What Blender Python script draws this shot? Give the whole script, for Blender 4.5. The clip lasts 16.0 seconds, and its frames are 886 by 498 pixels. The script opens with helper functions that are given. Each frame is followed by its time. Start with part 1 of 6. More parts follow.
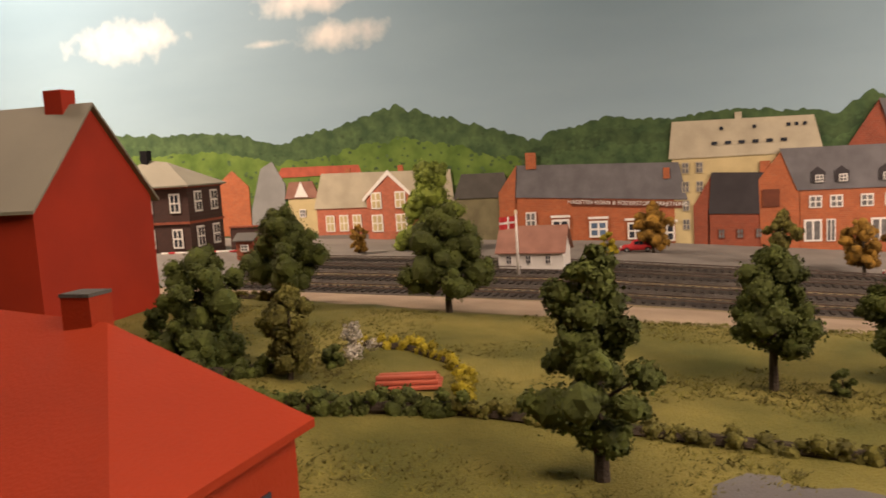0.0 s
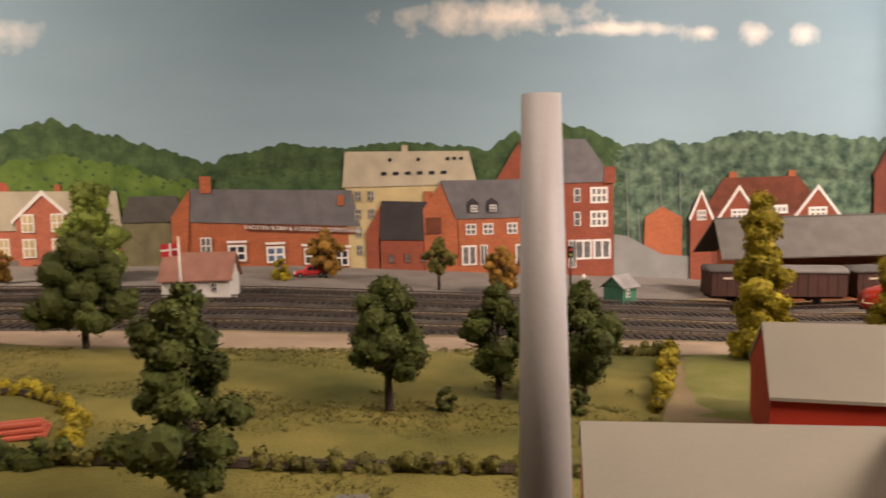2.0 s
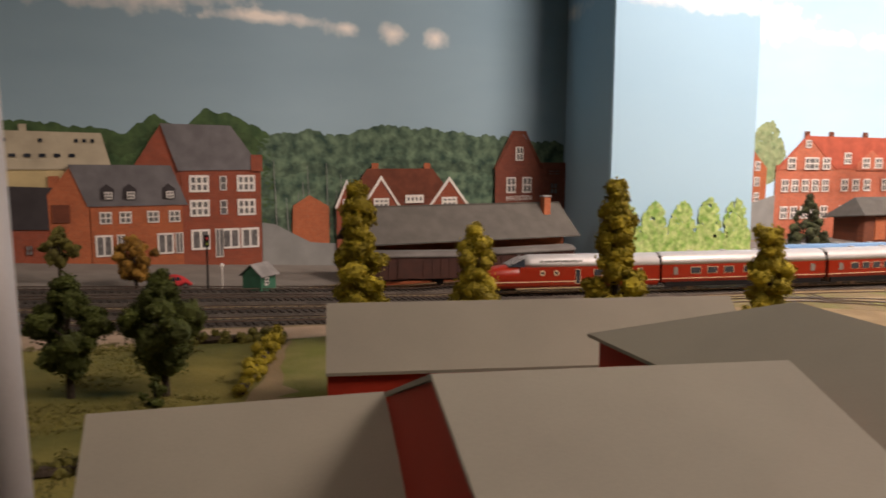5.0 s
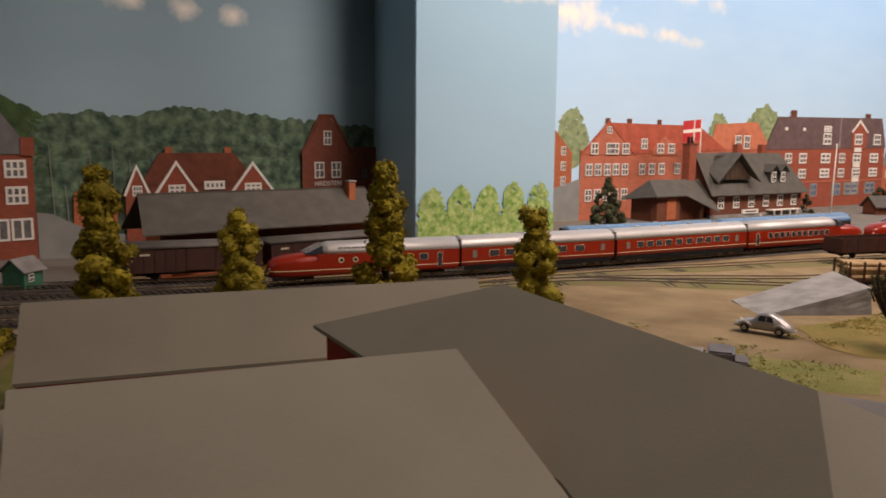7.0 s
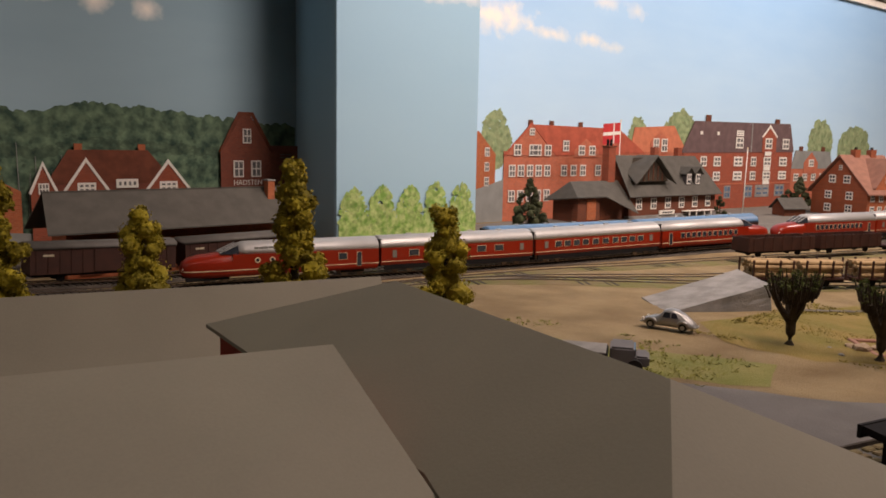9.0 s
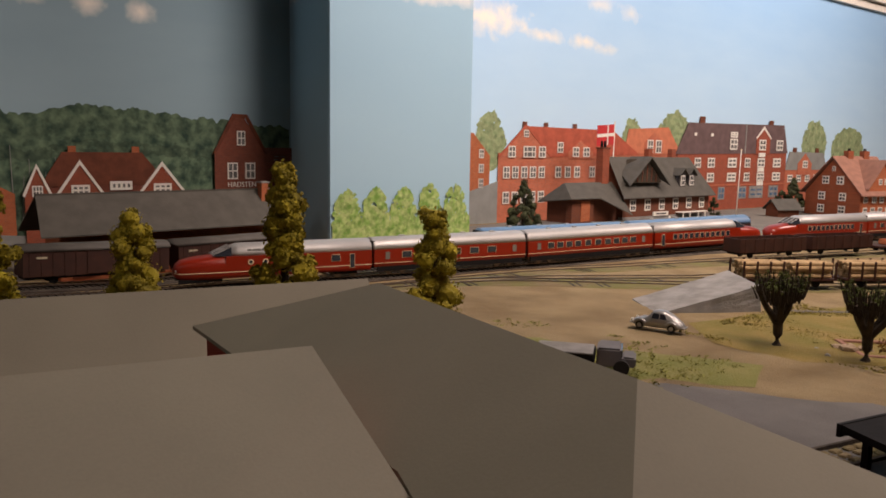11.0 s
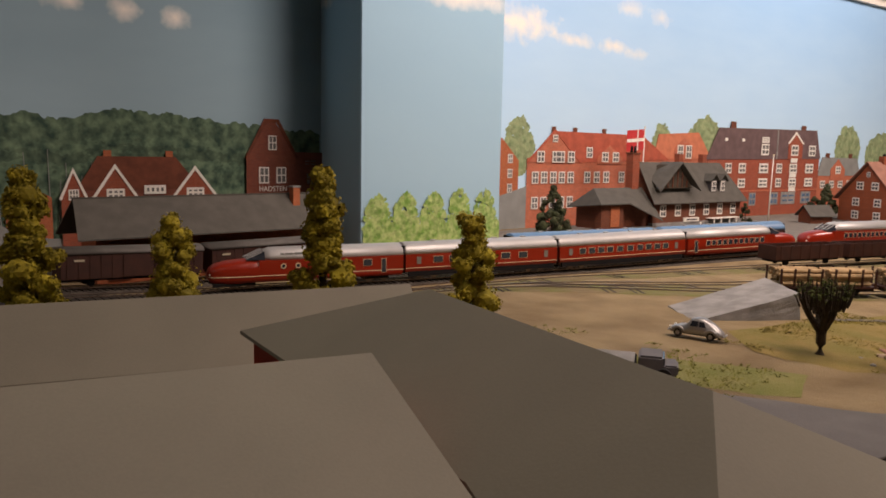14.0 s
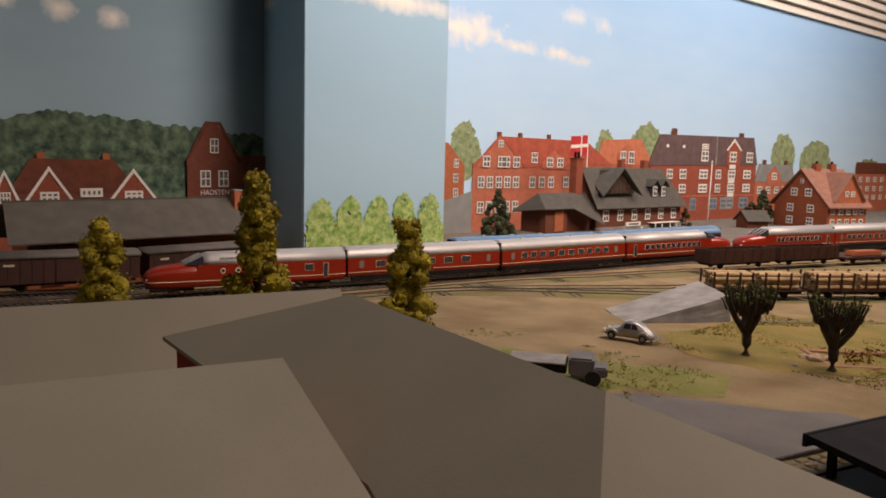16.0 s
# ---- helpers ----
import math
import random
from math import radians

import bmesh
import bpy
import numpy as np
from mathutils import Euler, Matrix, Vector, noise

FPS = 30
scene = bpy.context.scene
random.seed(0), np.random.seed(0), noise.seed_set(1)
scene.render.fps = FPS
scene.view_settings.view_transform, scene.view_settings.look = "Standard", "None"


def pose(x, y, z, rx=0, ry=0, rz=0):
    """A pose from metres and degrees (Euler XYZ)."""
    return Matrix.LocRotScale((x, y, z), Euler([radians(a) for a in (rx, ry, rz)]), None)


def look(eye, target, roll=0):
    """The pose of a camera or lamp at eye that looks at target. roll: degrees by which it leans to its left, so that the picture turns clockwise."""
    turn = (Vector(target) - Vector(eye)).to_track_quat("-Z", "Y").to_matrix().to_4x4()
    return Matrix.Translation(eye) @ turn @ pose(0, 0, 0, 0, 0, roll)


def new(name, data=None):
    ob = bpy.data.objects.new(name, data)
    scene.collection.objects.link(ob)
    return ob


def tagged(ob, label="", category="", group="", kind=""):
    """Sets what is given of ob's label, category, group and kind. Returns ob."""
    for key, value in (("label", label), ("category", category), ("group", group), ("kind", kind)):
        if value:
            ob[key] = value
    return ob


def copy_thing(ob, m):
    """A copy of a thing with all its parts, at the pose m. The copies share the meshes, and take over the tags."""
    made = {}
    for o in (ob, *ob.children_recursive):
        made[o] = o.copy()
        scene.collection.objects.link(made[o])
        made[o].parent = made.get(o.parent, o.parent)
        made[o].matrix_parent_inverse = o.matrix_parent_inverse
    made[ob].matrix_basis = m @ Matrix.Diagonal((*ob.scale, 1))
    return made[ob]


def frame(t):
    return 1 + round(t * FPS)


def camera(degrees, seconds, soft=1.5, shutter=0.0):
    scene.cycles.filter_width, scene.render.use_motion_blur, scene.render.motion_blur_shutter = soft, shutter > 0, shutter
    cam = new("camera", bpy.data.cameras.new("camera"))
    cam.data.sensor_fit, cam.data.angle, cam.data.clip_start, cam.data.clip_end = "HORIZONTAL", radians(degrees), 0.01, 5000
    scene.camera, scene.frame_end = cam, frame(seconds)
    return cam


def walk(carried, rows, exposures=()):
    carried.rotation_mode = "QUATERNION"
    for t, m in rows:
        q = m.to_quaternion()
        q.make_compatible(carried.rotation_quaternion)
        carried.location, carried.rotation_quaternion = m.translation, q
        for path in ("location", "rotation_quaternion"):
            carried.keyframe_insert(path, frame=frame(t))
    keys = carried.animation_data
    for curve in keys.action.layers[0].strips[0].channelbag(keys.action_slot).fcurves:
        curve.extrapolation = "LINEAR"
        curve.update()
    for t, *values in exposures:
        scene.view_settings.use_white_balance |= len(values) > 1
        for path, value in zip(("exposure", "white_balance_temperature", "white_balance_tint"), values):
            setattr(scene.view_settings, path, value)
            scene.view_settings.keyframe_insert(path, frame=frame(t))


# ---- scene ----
cam = camera(59.7, 16.0, soft=1.7, shutter=0.5)
PATH = [
    (0, (0.09, -0.071, 0.146), (-0.52, 1.82, -0.08), -3.4),
    (0.5, (0.094, -0.069, 0.147), (-0.409, 1.855, -0.074), -2.7),
    (1, (0.105, -0.065, 0.147), (-0.204, 1.899, -0.07), -1.7),
    (1.5, (0.12, -0.064, 0.147), (0.097, 1.922, -0.081), -1.2),
    (2, (0.126, -0.072, 0.15), (0.264, 1.914, -0.052), -1.4),
    (2.5, (0.134, -0.067, 0.148), (0.46, 1.893, -0.076), -1.1),
    (3, (0.136, -0.065, 0.147), (0.618, 1.861, -0.089), -0.8),
    (3.5, (0.137, -0.072, 0.148), (0.735, 1.824, -0.073), -0.4),
    (4, (0.145, -0.077, 0.147), (0.853, 1.78, -0.076), 0.1),
    (4.5, (0.157, -0.081, 0.147), (0.96, 1.736, -0.078), 0.3),
    (5, (0.173, -0.089, 0.149), (1.078, 1.679, -0.089), 0.3),
    (7.5, (0.228, -0.098, 0.146), (1.524, 1.401, -0.125), 0.7),
    (8, (0.229, -0.102, 0.146), (1.564, 1.363, -0.124), 1.0),
    (8.5, (0.233, -0.103, 0.145), (1.608, 1.324, -0.123), 1.1),
    (11, (0.235, -0.11, 0.146), (1.622, 1.307, -0.116), 1.0),
    (11.5, (0.234, -0.109, 0.147), (1.6, 1.329, -0.111), 0.8),
    (12, (0.23, -0.106, 0.147), (1.571, 1.356, -0.105), 0.8),
    (12.5, (0.228, -0.102, 0.147), (1.55, 1.378, -0.102), 0.7),
    (13, (0.226, -0.1, 0.147), (1.537, 1.39, -0.103), 0.7),
    (13.5, (0.228, -0.101, 0.146), (1.558, 1.371, -0.106), 1.1),
    (14, (0.23, -0.102, 0.146), (1.573, 1.358, -0.105), 1.1),
    (14.5, (0.231, -0.104, 0.147), (1.598, 1.336, -0.099), 1.2),
    (15, (0.231, -0.107, 0.147), (1.612, 1.32, -0.093), 1.2),
    (15.5, (0.232, -0.111, 0.148), (1.641, 1.29, -0.082), 1.2),
    (16, (0.235, -0.111, 0.147), (1.67, 1.262, -0.091), 1.5),
]
walk(cam, [(t, look(eye, target, roll)) for t, eye, target, roll in PATH],
     exposures=[(0.0, 1.45, 8000, 29), (1.0, 1.45, 7800, 29), (2.0, 1.45, 7400, 28), (3.5, 1.12, 7300, 28), (5.0, 0.42, 7200, 28), (7.5, -0.22, 7200, 28), (16.0, -0.26, 7300, 29)])

# ---- light ----
world = bpy.data.worlds.new("room_ambient")
world.use_nodes = True
wb = world.node_tree.nodes["Background"]
wb.inputs[0].default_value = (1.0, 0.93, 0.84, 1)
wb.inputs[1].default_value = 0.25
scene.world = world


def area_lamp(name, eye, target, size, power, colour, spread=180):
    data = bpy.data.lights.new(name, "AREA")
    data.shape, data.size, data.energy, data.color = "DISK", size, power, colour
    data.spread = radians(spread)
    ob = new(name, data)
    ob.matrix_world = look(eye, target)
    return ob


area_lamp("unseen_lamp", (0.95, 0.10, 0.95), (1.70, 0.85, 0.10), 0.42, 11.5, (1.0, 0.93, 0.83), 150)
area_lamp("unseen_lamp", (0.74, -0.24, 0.72), (0.60, -0.02, 0.07), 0.30, 1.9, (1.0, 0.94, 0.86), 125)
area_lamp("unseen_lamp", (-0.05, 0.00, 0.78), (0.00, 0.16, 0.05), 0.30, 0.45, (1.0, 0.92, 0.82), 110)
area_lamp("unseen_lamp", (2.30, -0.20, 1.20), (2.45, 0.85, 0.30), 0.55, 27.0, (1.0, 0.94, 0.85))
area_lamp("unseen_lamp", (-0.95, 0.42, 0.90), (-0.85, 0.965, 0.24), 0.22, 4.9, (1.0, 0.92, 0.80), 130)


# ---- materials ----
def mat(name, col, rough=0.7, var=0.15, scale=60.0, bump=0.15, metal=0.0, fine=700.0, spec=0.4, second=None, isl=0.0, rnd=0.0):
    m = bpy.data.materials.new(name)
    m.use_nodes = True
    nt = m.node_tree
    b = nt.nodes["Principled BSDF"]
    b.inputs["Roughness"].default_value = rough
    b.inputs["Metallic"].default_value = metal
    b.inputs["Specular IOR Level"].default_value = spec
    tc = nt.nodes.new("ShaderNodeTexCoord")
    n1 = nt.nodes.new("ShaderNodeTexNoise")
    n1.inputs["Scale"].default_value, n1.inputs["Detail"].default_value = scale, 5
    n2 = nt.nodes.new("ShaderNodeTexNoise")
    n2.inputs["Scale"].default_value, n2.inputs["Detail"].default_value = fine, 3
    nt.links.new(tc.outputs["Object"], n1.inputs["Vector"])
    nt.links.new(tc.outputs["Object"], n2.inputs["Vector"])
    ramp = nt.nodes.new("ShaderNodeValToRGB")
    c = Vector(col[:3])
    d = Vector(second[:3]) if second else c * (1 + var)
    e = c if second else c * (1 - var)
    ramp.color_ramp.elements[0].position, ramp.color_ramp.elements[1].position = 0.35, 0.65
    ramp.color_ramp.elements[0].color, ramp.color_ramp.elements[1].color = (*e, 1), (*d, 1)
    nt.links.new(n1.outputs["Fac"], ramp.inputs["Fac"])
    mix = nt.nodes.new("ShaderNodeMixRGB")
    mix.blend_type = "MULTIPLY"
    mix.inputs["Fac"].default_value = min(1.0, var * 2)
    r2 = nt.nodes.new("ShaderNodeValToRGB")
    r2.color_ramp.elements[0].color, r2.color_ramp.elements[1].color = (0.55, 0.55, 0.55, 1), (1.25, 1.25, 1.25, 1)
    nt.links.new(n2.outputs["Fac"], r2.inputs["Fac"])
    nt.links.new(ramp.outputs["Color"], mix.inputs["Color1"])
    nt.links.new(r2.outputs["Color"], mix.inputs["Color2"])
    out = mix.outputs["Color"]
    if isl or rnd:
        src = nt.nodes.new("ShaderNodeNewGeometry") if isl else nt.nodes.new("ShaderNodeObjectInfo")
        mr = nt.nodes.new("ShaderNodeMapRange")
        a = isl or rnd
        mr.inputs["To Min"].default_value, mr.inputs["To Max"].default_value = 1 - a, 1 + a
        nt.links.new(src.outputs["Random Per Island" if isl else "Random"], mr.inputs["Value"])
        hs = nt.nodes.new("ShaderNodeHueSaturation")
        nt.links.new(mr.outputs["Result"], hs.inputs["Value"])
        nt.links.new(out, hs.inputs["Color"])
        out = hs.outputs["Color"]
    nt.links.new(out, b.inputs["Base Color"])
    if bump:
        bp = nt.nodes.new("ShaderNodeBump")
        bp.inputs["Strength"].default_value, bp.inputs["Distance"].default_value = bump, 0.001
        nt.links.new(n2.outputs["Fac"], bp.inputs["Height"])
        nt.links.new(bp.outputs["Normal"], b.inputs["Normal"])
    return m


def brick_mat(name, col, mortar, rows_per_m=420.0, var=0.12):
    m = bpy.data.materials.new(name)
    m.use_nodes = True
    nt = m.node_tree
    b = nt.nodes["Principled BSDF"]
    b.inputs["Roughness"].default_value = 0.8
    tc = nt.nodes.new("ShaderNodeTexCoord")
    mp = nt.nodes.new("ShaderNodeMapping")
    mp.inputs["Rotation"].default_value = (radians(90), 0, 0)
    br = nt.nodes.new("ShaderNodeTexBrick")
    c = Vector(col)
    br.inputs["Color1"].default_value, br.inputs["Color2"].default_value = (*(c * (1 + var)), 1), (*(c * (1 - var)), 1)
    br.inputs["Mortar"].default_value = (*mortar, 1)
    br.inputs["Scale"].default_value = rows_per_m / 4
    br.inputs["Mortar Size"].default_value = 0.012
    nt.links.new(tc.outputs["Object"], mp.inputs["Vector"])
    nt.links.new(mp.outputs["Vector"], br.inputs["Vector"])
    n1 = nt.nodes.new("ShaderNodeTexNoise")
    n1.inputs["Scale"].default_value, n1.inputs["Detail"].default_value = 55, 5
    nt.links.new(tc.outputs["Object"], n1.inputs["Vector"])
    r2 = nt.nodes.new("ShaderNodeValToRGB")
    r2.color_ramp.elements[0].color, r2.color_ramp.elements[1].color = (0.65, 0.65, 0.65, 1), (1.2, 1.2, 1.2, 1)
    nt.links.new(n1.outputs["Fac"], r2.inputs["Fac"])
    mix = nt.nodes.new("ShaderNodeMixRGB")
    mix.blend_type, mix.inputs["Fac"].default_value = "MULTIPLY", 0.8
    nt.links.new(br.outputs["Color"], mix.inputs["Color1"])
    nt.links.new(r2.outputs["Color"], mix.inputs["Color2"])
    nt.links.new(mix.outputs["Color"], b.inputs["Base Color"])
    return m


def sky_mat(name, low, high, z0, z1, clouds, z_warp=1.0):
    """Painted sky: a brushed blend from low to high, with soft painted clouds (u, z, half width, half height)."""
    m = bpy.data.materials.new(name)
    m.use_nodes = True
    nt = m.node_tree
    b = nt.nodes["Principled BSDF"]
    b.inputs["Roughness"].default_value = 0.55
    b.inputs["Specular IOR Level"].default_value = 0.25
    tc = nt.nodes.new("ShaderNodeTexCoord")
    sep = nt.nodes.new("ShaderNodeSeparateXYZ")
    nt.links.new(tc.outputs["Object"], sep.inputs[0])
    mr = nt.nodes.new("ShaderNodeMapRange")
    mr.inputs["From Min"].default_value, mr.inputs["From Max"].default_value = z0, z1
    nt.links.new(sep.outputs["Z"], mr.inputs["Value"])
    nz = nt.nodes.new("ShaderNodeTexNoise")
    nz.inputs["Scale"].default_value, nz.inputs["Detail"].default_value = 9, 6
    st = nt.nodes.new("ShaderNodeMapping")
    st.inputs["Scale"].default_value = (0.6, 1, 2.2)
    nt.links.new(tc.outputs["Object"], st.inputs["Vector"])
    nt.links.new(st.outputs["Vector"], nz.inputs["Vector"])
    add = nt.nodes.new("ShaderNodeMath")
    add.operation = "MULTIPLY_ADD"
    add.inputs[1].default_value, add.inputs[2].default_value = 0.5, -0.25
    nt.links.new(nz.outputs["Fac"], add.inputs[0])
    tot = nt.nodes.new("ShaderNodeMath")
    tot.operation, tot.use_clamp = "ADD", True
    nt.links.new(mr.outputs["Result"], tot.inputs[0])
    nt.links.new(add.outputs[0], tot.inputs[1])
    base = nt.nodes.new("ShaderNodeMixRGB")
    base.inputs["Color1"].default_value, base.inputs["Color2"].default_value = (*low, 1), (*high, 1)
    nt.links.new(tot.outputs[0], base.inputs["Fac"])
    col = base.outputs["Color"]
    n3 = nt.nodes.new("ShaderNodeTexNoise")
    n3.inputs["Scale"].default_value, n3.inputs["Detail"].default_value = 34, 6
    nt.links.new(tc.outputs["Object"], n3.inputs["Vector"])
    for u, z, hw, hh, amount in clouds:
        mp = nt.nodes.new("ShaderNodeMapping")
        mp.vector_type = "TEXTURE"
        mp.inputs["Location"].default_value = (u, 0, z)
        mp.inputs["Scale"].default_value = (hw, 10, hh)
        nt.links.new(tc.outputs["Object"], mp.inputs["Vector"])
        ln = nt.nodes.new("ShaderNodeVectorMath")
        ln.operation = "LENGTH"
        nt.links.new(mp.outputs["Vector"], ln.inputs[0])
        s = nt.nodes.new("ShaderNodeMath")
        s.operation = "MULTIPLY_ADD"
        s.inputs[1].default_value = 2.2
        nt.links.new(n3.outputs["Fac"], s.inputs[0])
        nt.links.new(ln.outputs["Value"], s.inputs[2])
        r = nt.nodes.new("ShaderNodeMapRange")
        r.inputs["From Min"].default_value, r.inputs["From Max"].default_value = 2.25, 1.15
        r.inputs["To Max"].default_value = amount
        nt.links.new(s.outputs[0], r.inputs["Value"])
        mx = nt.nodes.new("ShaderNodeMixRGB")
        mx.inputs["Color2"].default_value = (0.86, 0.80, 0.70, 1)
        nt.links.new(r.outputs["Result"], mx.inputs["Fac"])
        nt.links.new(col, mx.inputs["Color1"])
        col = mx.outputs["Color"]
    nt.links.new(col, b.inputs["Base Color"])
    return m


M = {}
M["sky"] = sky_mat("painted_sky_dimmed", (0.255, 0.38, 0.435), (0.160, 0.265, 0.325), 0.15, 0.42,
                   [(0.27, 0.350, 0.13, 0.022, 0.9), (0.44, 0.333, 0.09, 0.009, 0.8), (0.555, 0.328, 0.03, 0.011, 0.8), (0.63, 0.325, 0.024, 0.013, 0.8), (0.70, 0.322, 0.020, 0.014, 0.8),
                    (-0.38, 0.335, 0.07, 0.020, 0.6), (-0.50, 0.332, 0.04, 0.006, 0.45), (-0.75, 0.36, 0.10, 0.03, 0.6), (-0.43, 0.385, 0.08, 0.02, 0.6)])
M["sky_pillar"] = sky_mat("painted_sky_half_lit", (0.315, 0.50, 0.61), (0.25, 0.435, 0.57), 0.12, 0.40, [(1.02, 0.372, 0.14, 0.016, 0.8)])
M["sky_right"] = sky_mat("painted_sky_lit", (0.46, 0.68, 0.84), (0.29, 0.52, 0.77), 0.15, 0.55,
                         [(-0.03, 0.405, 0.10, 0.035, 0.9), (0.13, 0.385, 0.06, 0.014, 0.7), (0.25, 0.383, 0.05, 0.016, 0.75), (0.32, 0.372, 0.04, 0.012, 0.6), (0.30, 0.47, 0.05, 0.02, 0.5), (0.40, 0.46, 0.03, 0.02, 0.5)])
M["room"] = mat("darkened_plaster", (0.045, 0.040, 0.035), 0.9, 0.06, 8, 0.1)
M["ceiling"] = mat("darkened_ceiling", (0.13, 0.118, 0.105), 0.9, 0.04, 8, 0.05)
M["earth"] = mat("sandy_earth", (0.19, 0.128, 0.060), 0.95, 0.3, 22, 0.9, fine=900, second=(0.28, 0.205, 0.105))
M["sand"] = mat("pale_sand", (0.40, 0.29, 0.19), 0.95, 0.2, 26, 0.8, fine=900, second=(0.30, 0.21, 0.135))
M["lawn"] = mat("lawn_flock", (0.085, 0.086, 0.011), 0.95, 0.4, 17, 1.0, fine=900, second=(0.215, 0.178, 0.038))
M["yard"] = mat("yard_sand_and_moss", (0.20, 0.145, 0.075), 0.95, 0.3, 26, 1.0, fine=900, second=(0.155, 0.150, 0.045))
M["meadow"] = mat("meadow_flock", (0.165, 0.135, 0.024), 0.95, 0.3, 30, 1.0, fine=800, second=(0.245, 0.170, 0.046))
M["green"] = mat("green_flock", (0.140, 0.152, 0.028), 0.95, 0.3, 40, 1.0, fine=800, second=(0.215, 0.195, 0.058))
M["ballast"] = mat("track_ballast", (0.062, 0.050, 0.038), 0.95, 0.35, 60, 1.0, fine=1100)
M["road"] = mat("grey_road", (0.125, 0.115, 0.105), 0.9, 0.15, 25, 0.4, fine=900)
M["pave"] = mat("pale_pavement", (0.170, 0.152, 0.128), 0.9, 0.12, 30, 0.3, fine=900)
M["rail"] = mat("steel_rail", (0.22, 0.17, 0.14), 0.35, 0.2, 90, 0.1, metal=0.8)
M["sleeper"] = mat("dark_sleeper", (0.035, 0.027, 0.02), 0.9, 0.3, 200, 0.3)
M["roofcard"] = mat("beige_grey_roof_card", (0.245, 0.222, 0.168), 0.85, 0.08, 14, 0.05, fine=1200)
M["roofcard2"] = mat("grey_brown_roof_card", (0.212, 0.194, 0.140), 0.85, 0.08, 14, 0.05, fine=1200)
M["redcard"] = mat("brick_red_card", (0.36, 0.025, 0.006), 0.75, 0.1, 20, 0.15, fine=1200)
M["redroof"] = mat("tile_red_painted_roof", (0.30, 0.030, 0.008), 0.65, 0.08, 18, 0.15, fine=1200, spec=0.2)
M["column"] = mat("grey_plastic_chimney", (0.36, 0.34, 0.31), 0.5, 0.06, 25, 0.1)
M["slate"] = mat("slate_roof", (0.078, 0.072, 0.060), 0.8, 0.12, 60, 0.3)
M["slate_blue"] = mat("blue_grey_printed_roof", (0.135, 0.130, 0.132), 0.8, 0.15, 50, 0.1)
M["slate_dark"] = mat("dark_printed_roof", (0.036, 0.031, 0.032), 0.8, 0.15, 50, 0.1)
M["tile_brown"] = mat("brown_tile_roof", (0.140, 0.038, 0.017), 0.8, 0.2, 70, 0.2)
M["tile_red"] = mat("red_tile_roof", (0.40, 0.085, 0.045), 0.8, 0.15, 70, 0.2)
M["tile_pink"] = mat("faded_tile_roof", (0.27, 0.125, 0.085), 0.8, 0.12, 70, 0.2)
M["cream"] = mat("cream_printed_wall", (0.50, 0.40, 0.20), 0.8, 0.1, 40, 0.05)
M["cream_roof"] = mat("pale_printed_roof", (0.42, 0.37, 0.26), 0.8, 0.1, 40, 0.05)
M["b_red"] = brick_mat("red_brick", (0.25, 0.050, 0.018), (0.26, 0.12, 0.08))
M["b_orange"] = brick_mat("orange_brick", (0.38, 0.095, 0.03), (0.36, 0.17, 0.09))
M["b_dark"] = brick_mat("dark_red_brick", (0.135, 0.034, 0.010), (0.10, 0.04, 0.03))
M["b_bright"] = brick_mat("bright_red_brick", (0.46, 0.125, 0.062), (0.34, 0.15, 0.1))
M["white"] = mat("white_paint", (0.72, 0.69, 0.62), 0.6, 0.06, 80, 0.05)
M["glass"] = mat("dark_window_glass", (0.03, 0.035, 0.045), 0.12, 0.2, 120, 0.0, spec=0.6)
M["glassblue"] = mat("bluish_shop_glass", (0.10, 0.16, 0.24), 0.2, 0.3, 90, 0.0)
M["black"] = mat("black_frame", (0.010, 0.009, 0.009), 0.8, 0.2, 90, 0.1, spec=0.15)
M["train_red"] = mat("glossy_train_red", (0.245, 0.016, 0.004), 0.28, 0.05, 40, 0.0, spec=0.5)
M["train_roof"] = mat("silver_grey_roof", (0.41, 0.40, 0.385), 0.45, 0.05, 60, 0.05, metal=0.35)
M["train_cream"] = mat("cream_stripe", (0.70, 0.58, 0.38), 0.5, 0.05, 60, 0.0)
M["slate_plum"] = mat("plum_brown_printed_roof", (0.125, 0.078, 0.076), 0.8, 0.15, 50, 0.1)
M["print_glass"] = mat("printed_window_panes", (0.13, 0.125, 0.12), 0.75, 0.35, 160, 0.0)
M["print_red"] = mat("faded_orange_printed_roof", (0.52, 0.165, 0.085), 0.8, 0.12, 60, 0.05)
M["corner_brick"] = brick_mat("blackish_red_brick", (0.050, 0.018, 0.011), (0.05, 0.025, 0.018))
M["olive_wall"] = mat("dull_olive_printed_wall", (0.15, 0.13, 0.065), 0.8, 0.2, 40, 0.05)
M["gable_brick"] = brick_mat("brownish_printed_brick", (0.175, 0.042, 0.020), (0.16, 0.07, 0.05))
M["villa"] = brick_mat("shaded_villa_brick", (0.26, 0.060, 0.018), (0.24, 0.10, 0.06))
M["hotel"] = brick_mat("deep_red_printed_brick", (0.30, 0.062, 0.028), (0.28, 0.12, 0.08))
M["blue"] = mat("blue_coach_roof", (0.10, 0.20, 0.33), 0.4, 0.1, 60, 0.05)
M["wagon"] = mat("oxide_red_wagon", (0.040, 0.011, 0.005), 0.7, 0.2, 80, 0.2)
M["wagon_roof"] = mat("grey_wagon_roof", (0.105, 0.096, 0.085), 0.7, 0.15, 60, 0.1)
M["log"] = mat("peeled_log", (0.36, 0.24, 0.12), 0.85, 0.25, 130, 0.4, isl=0.2)
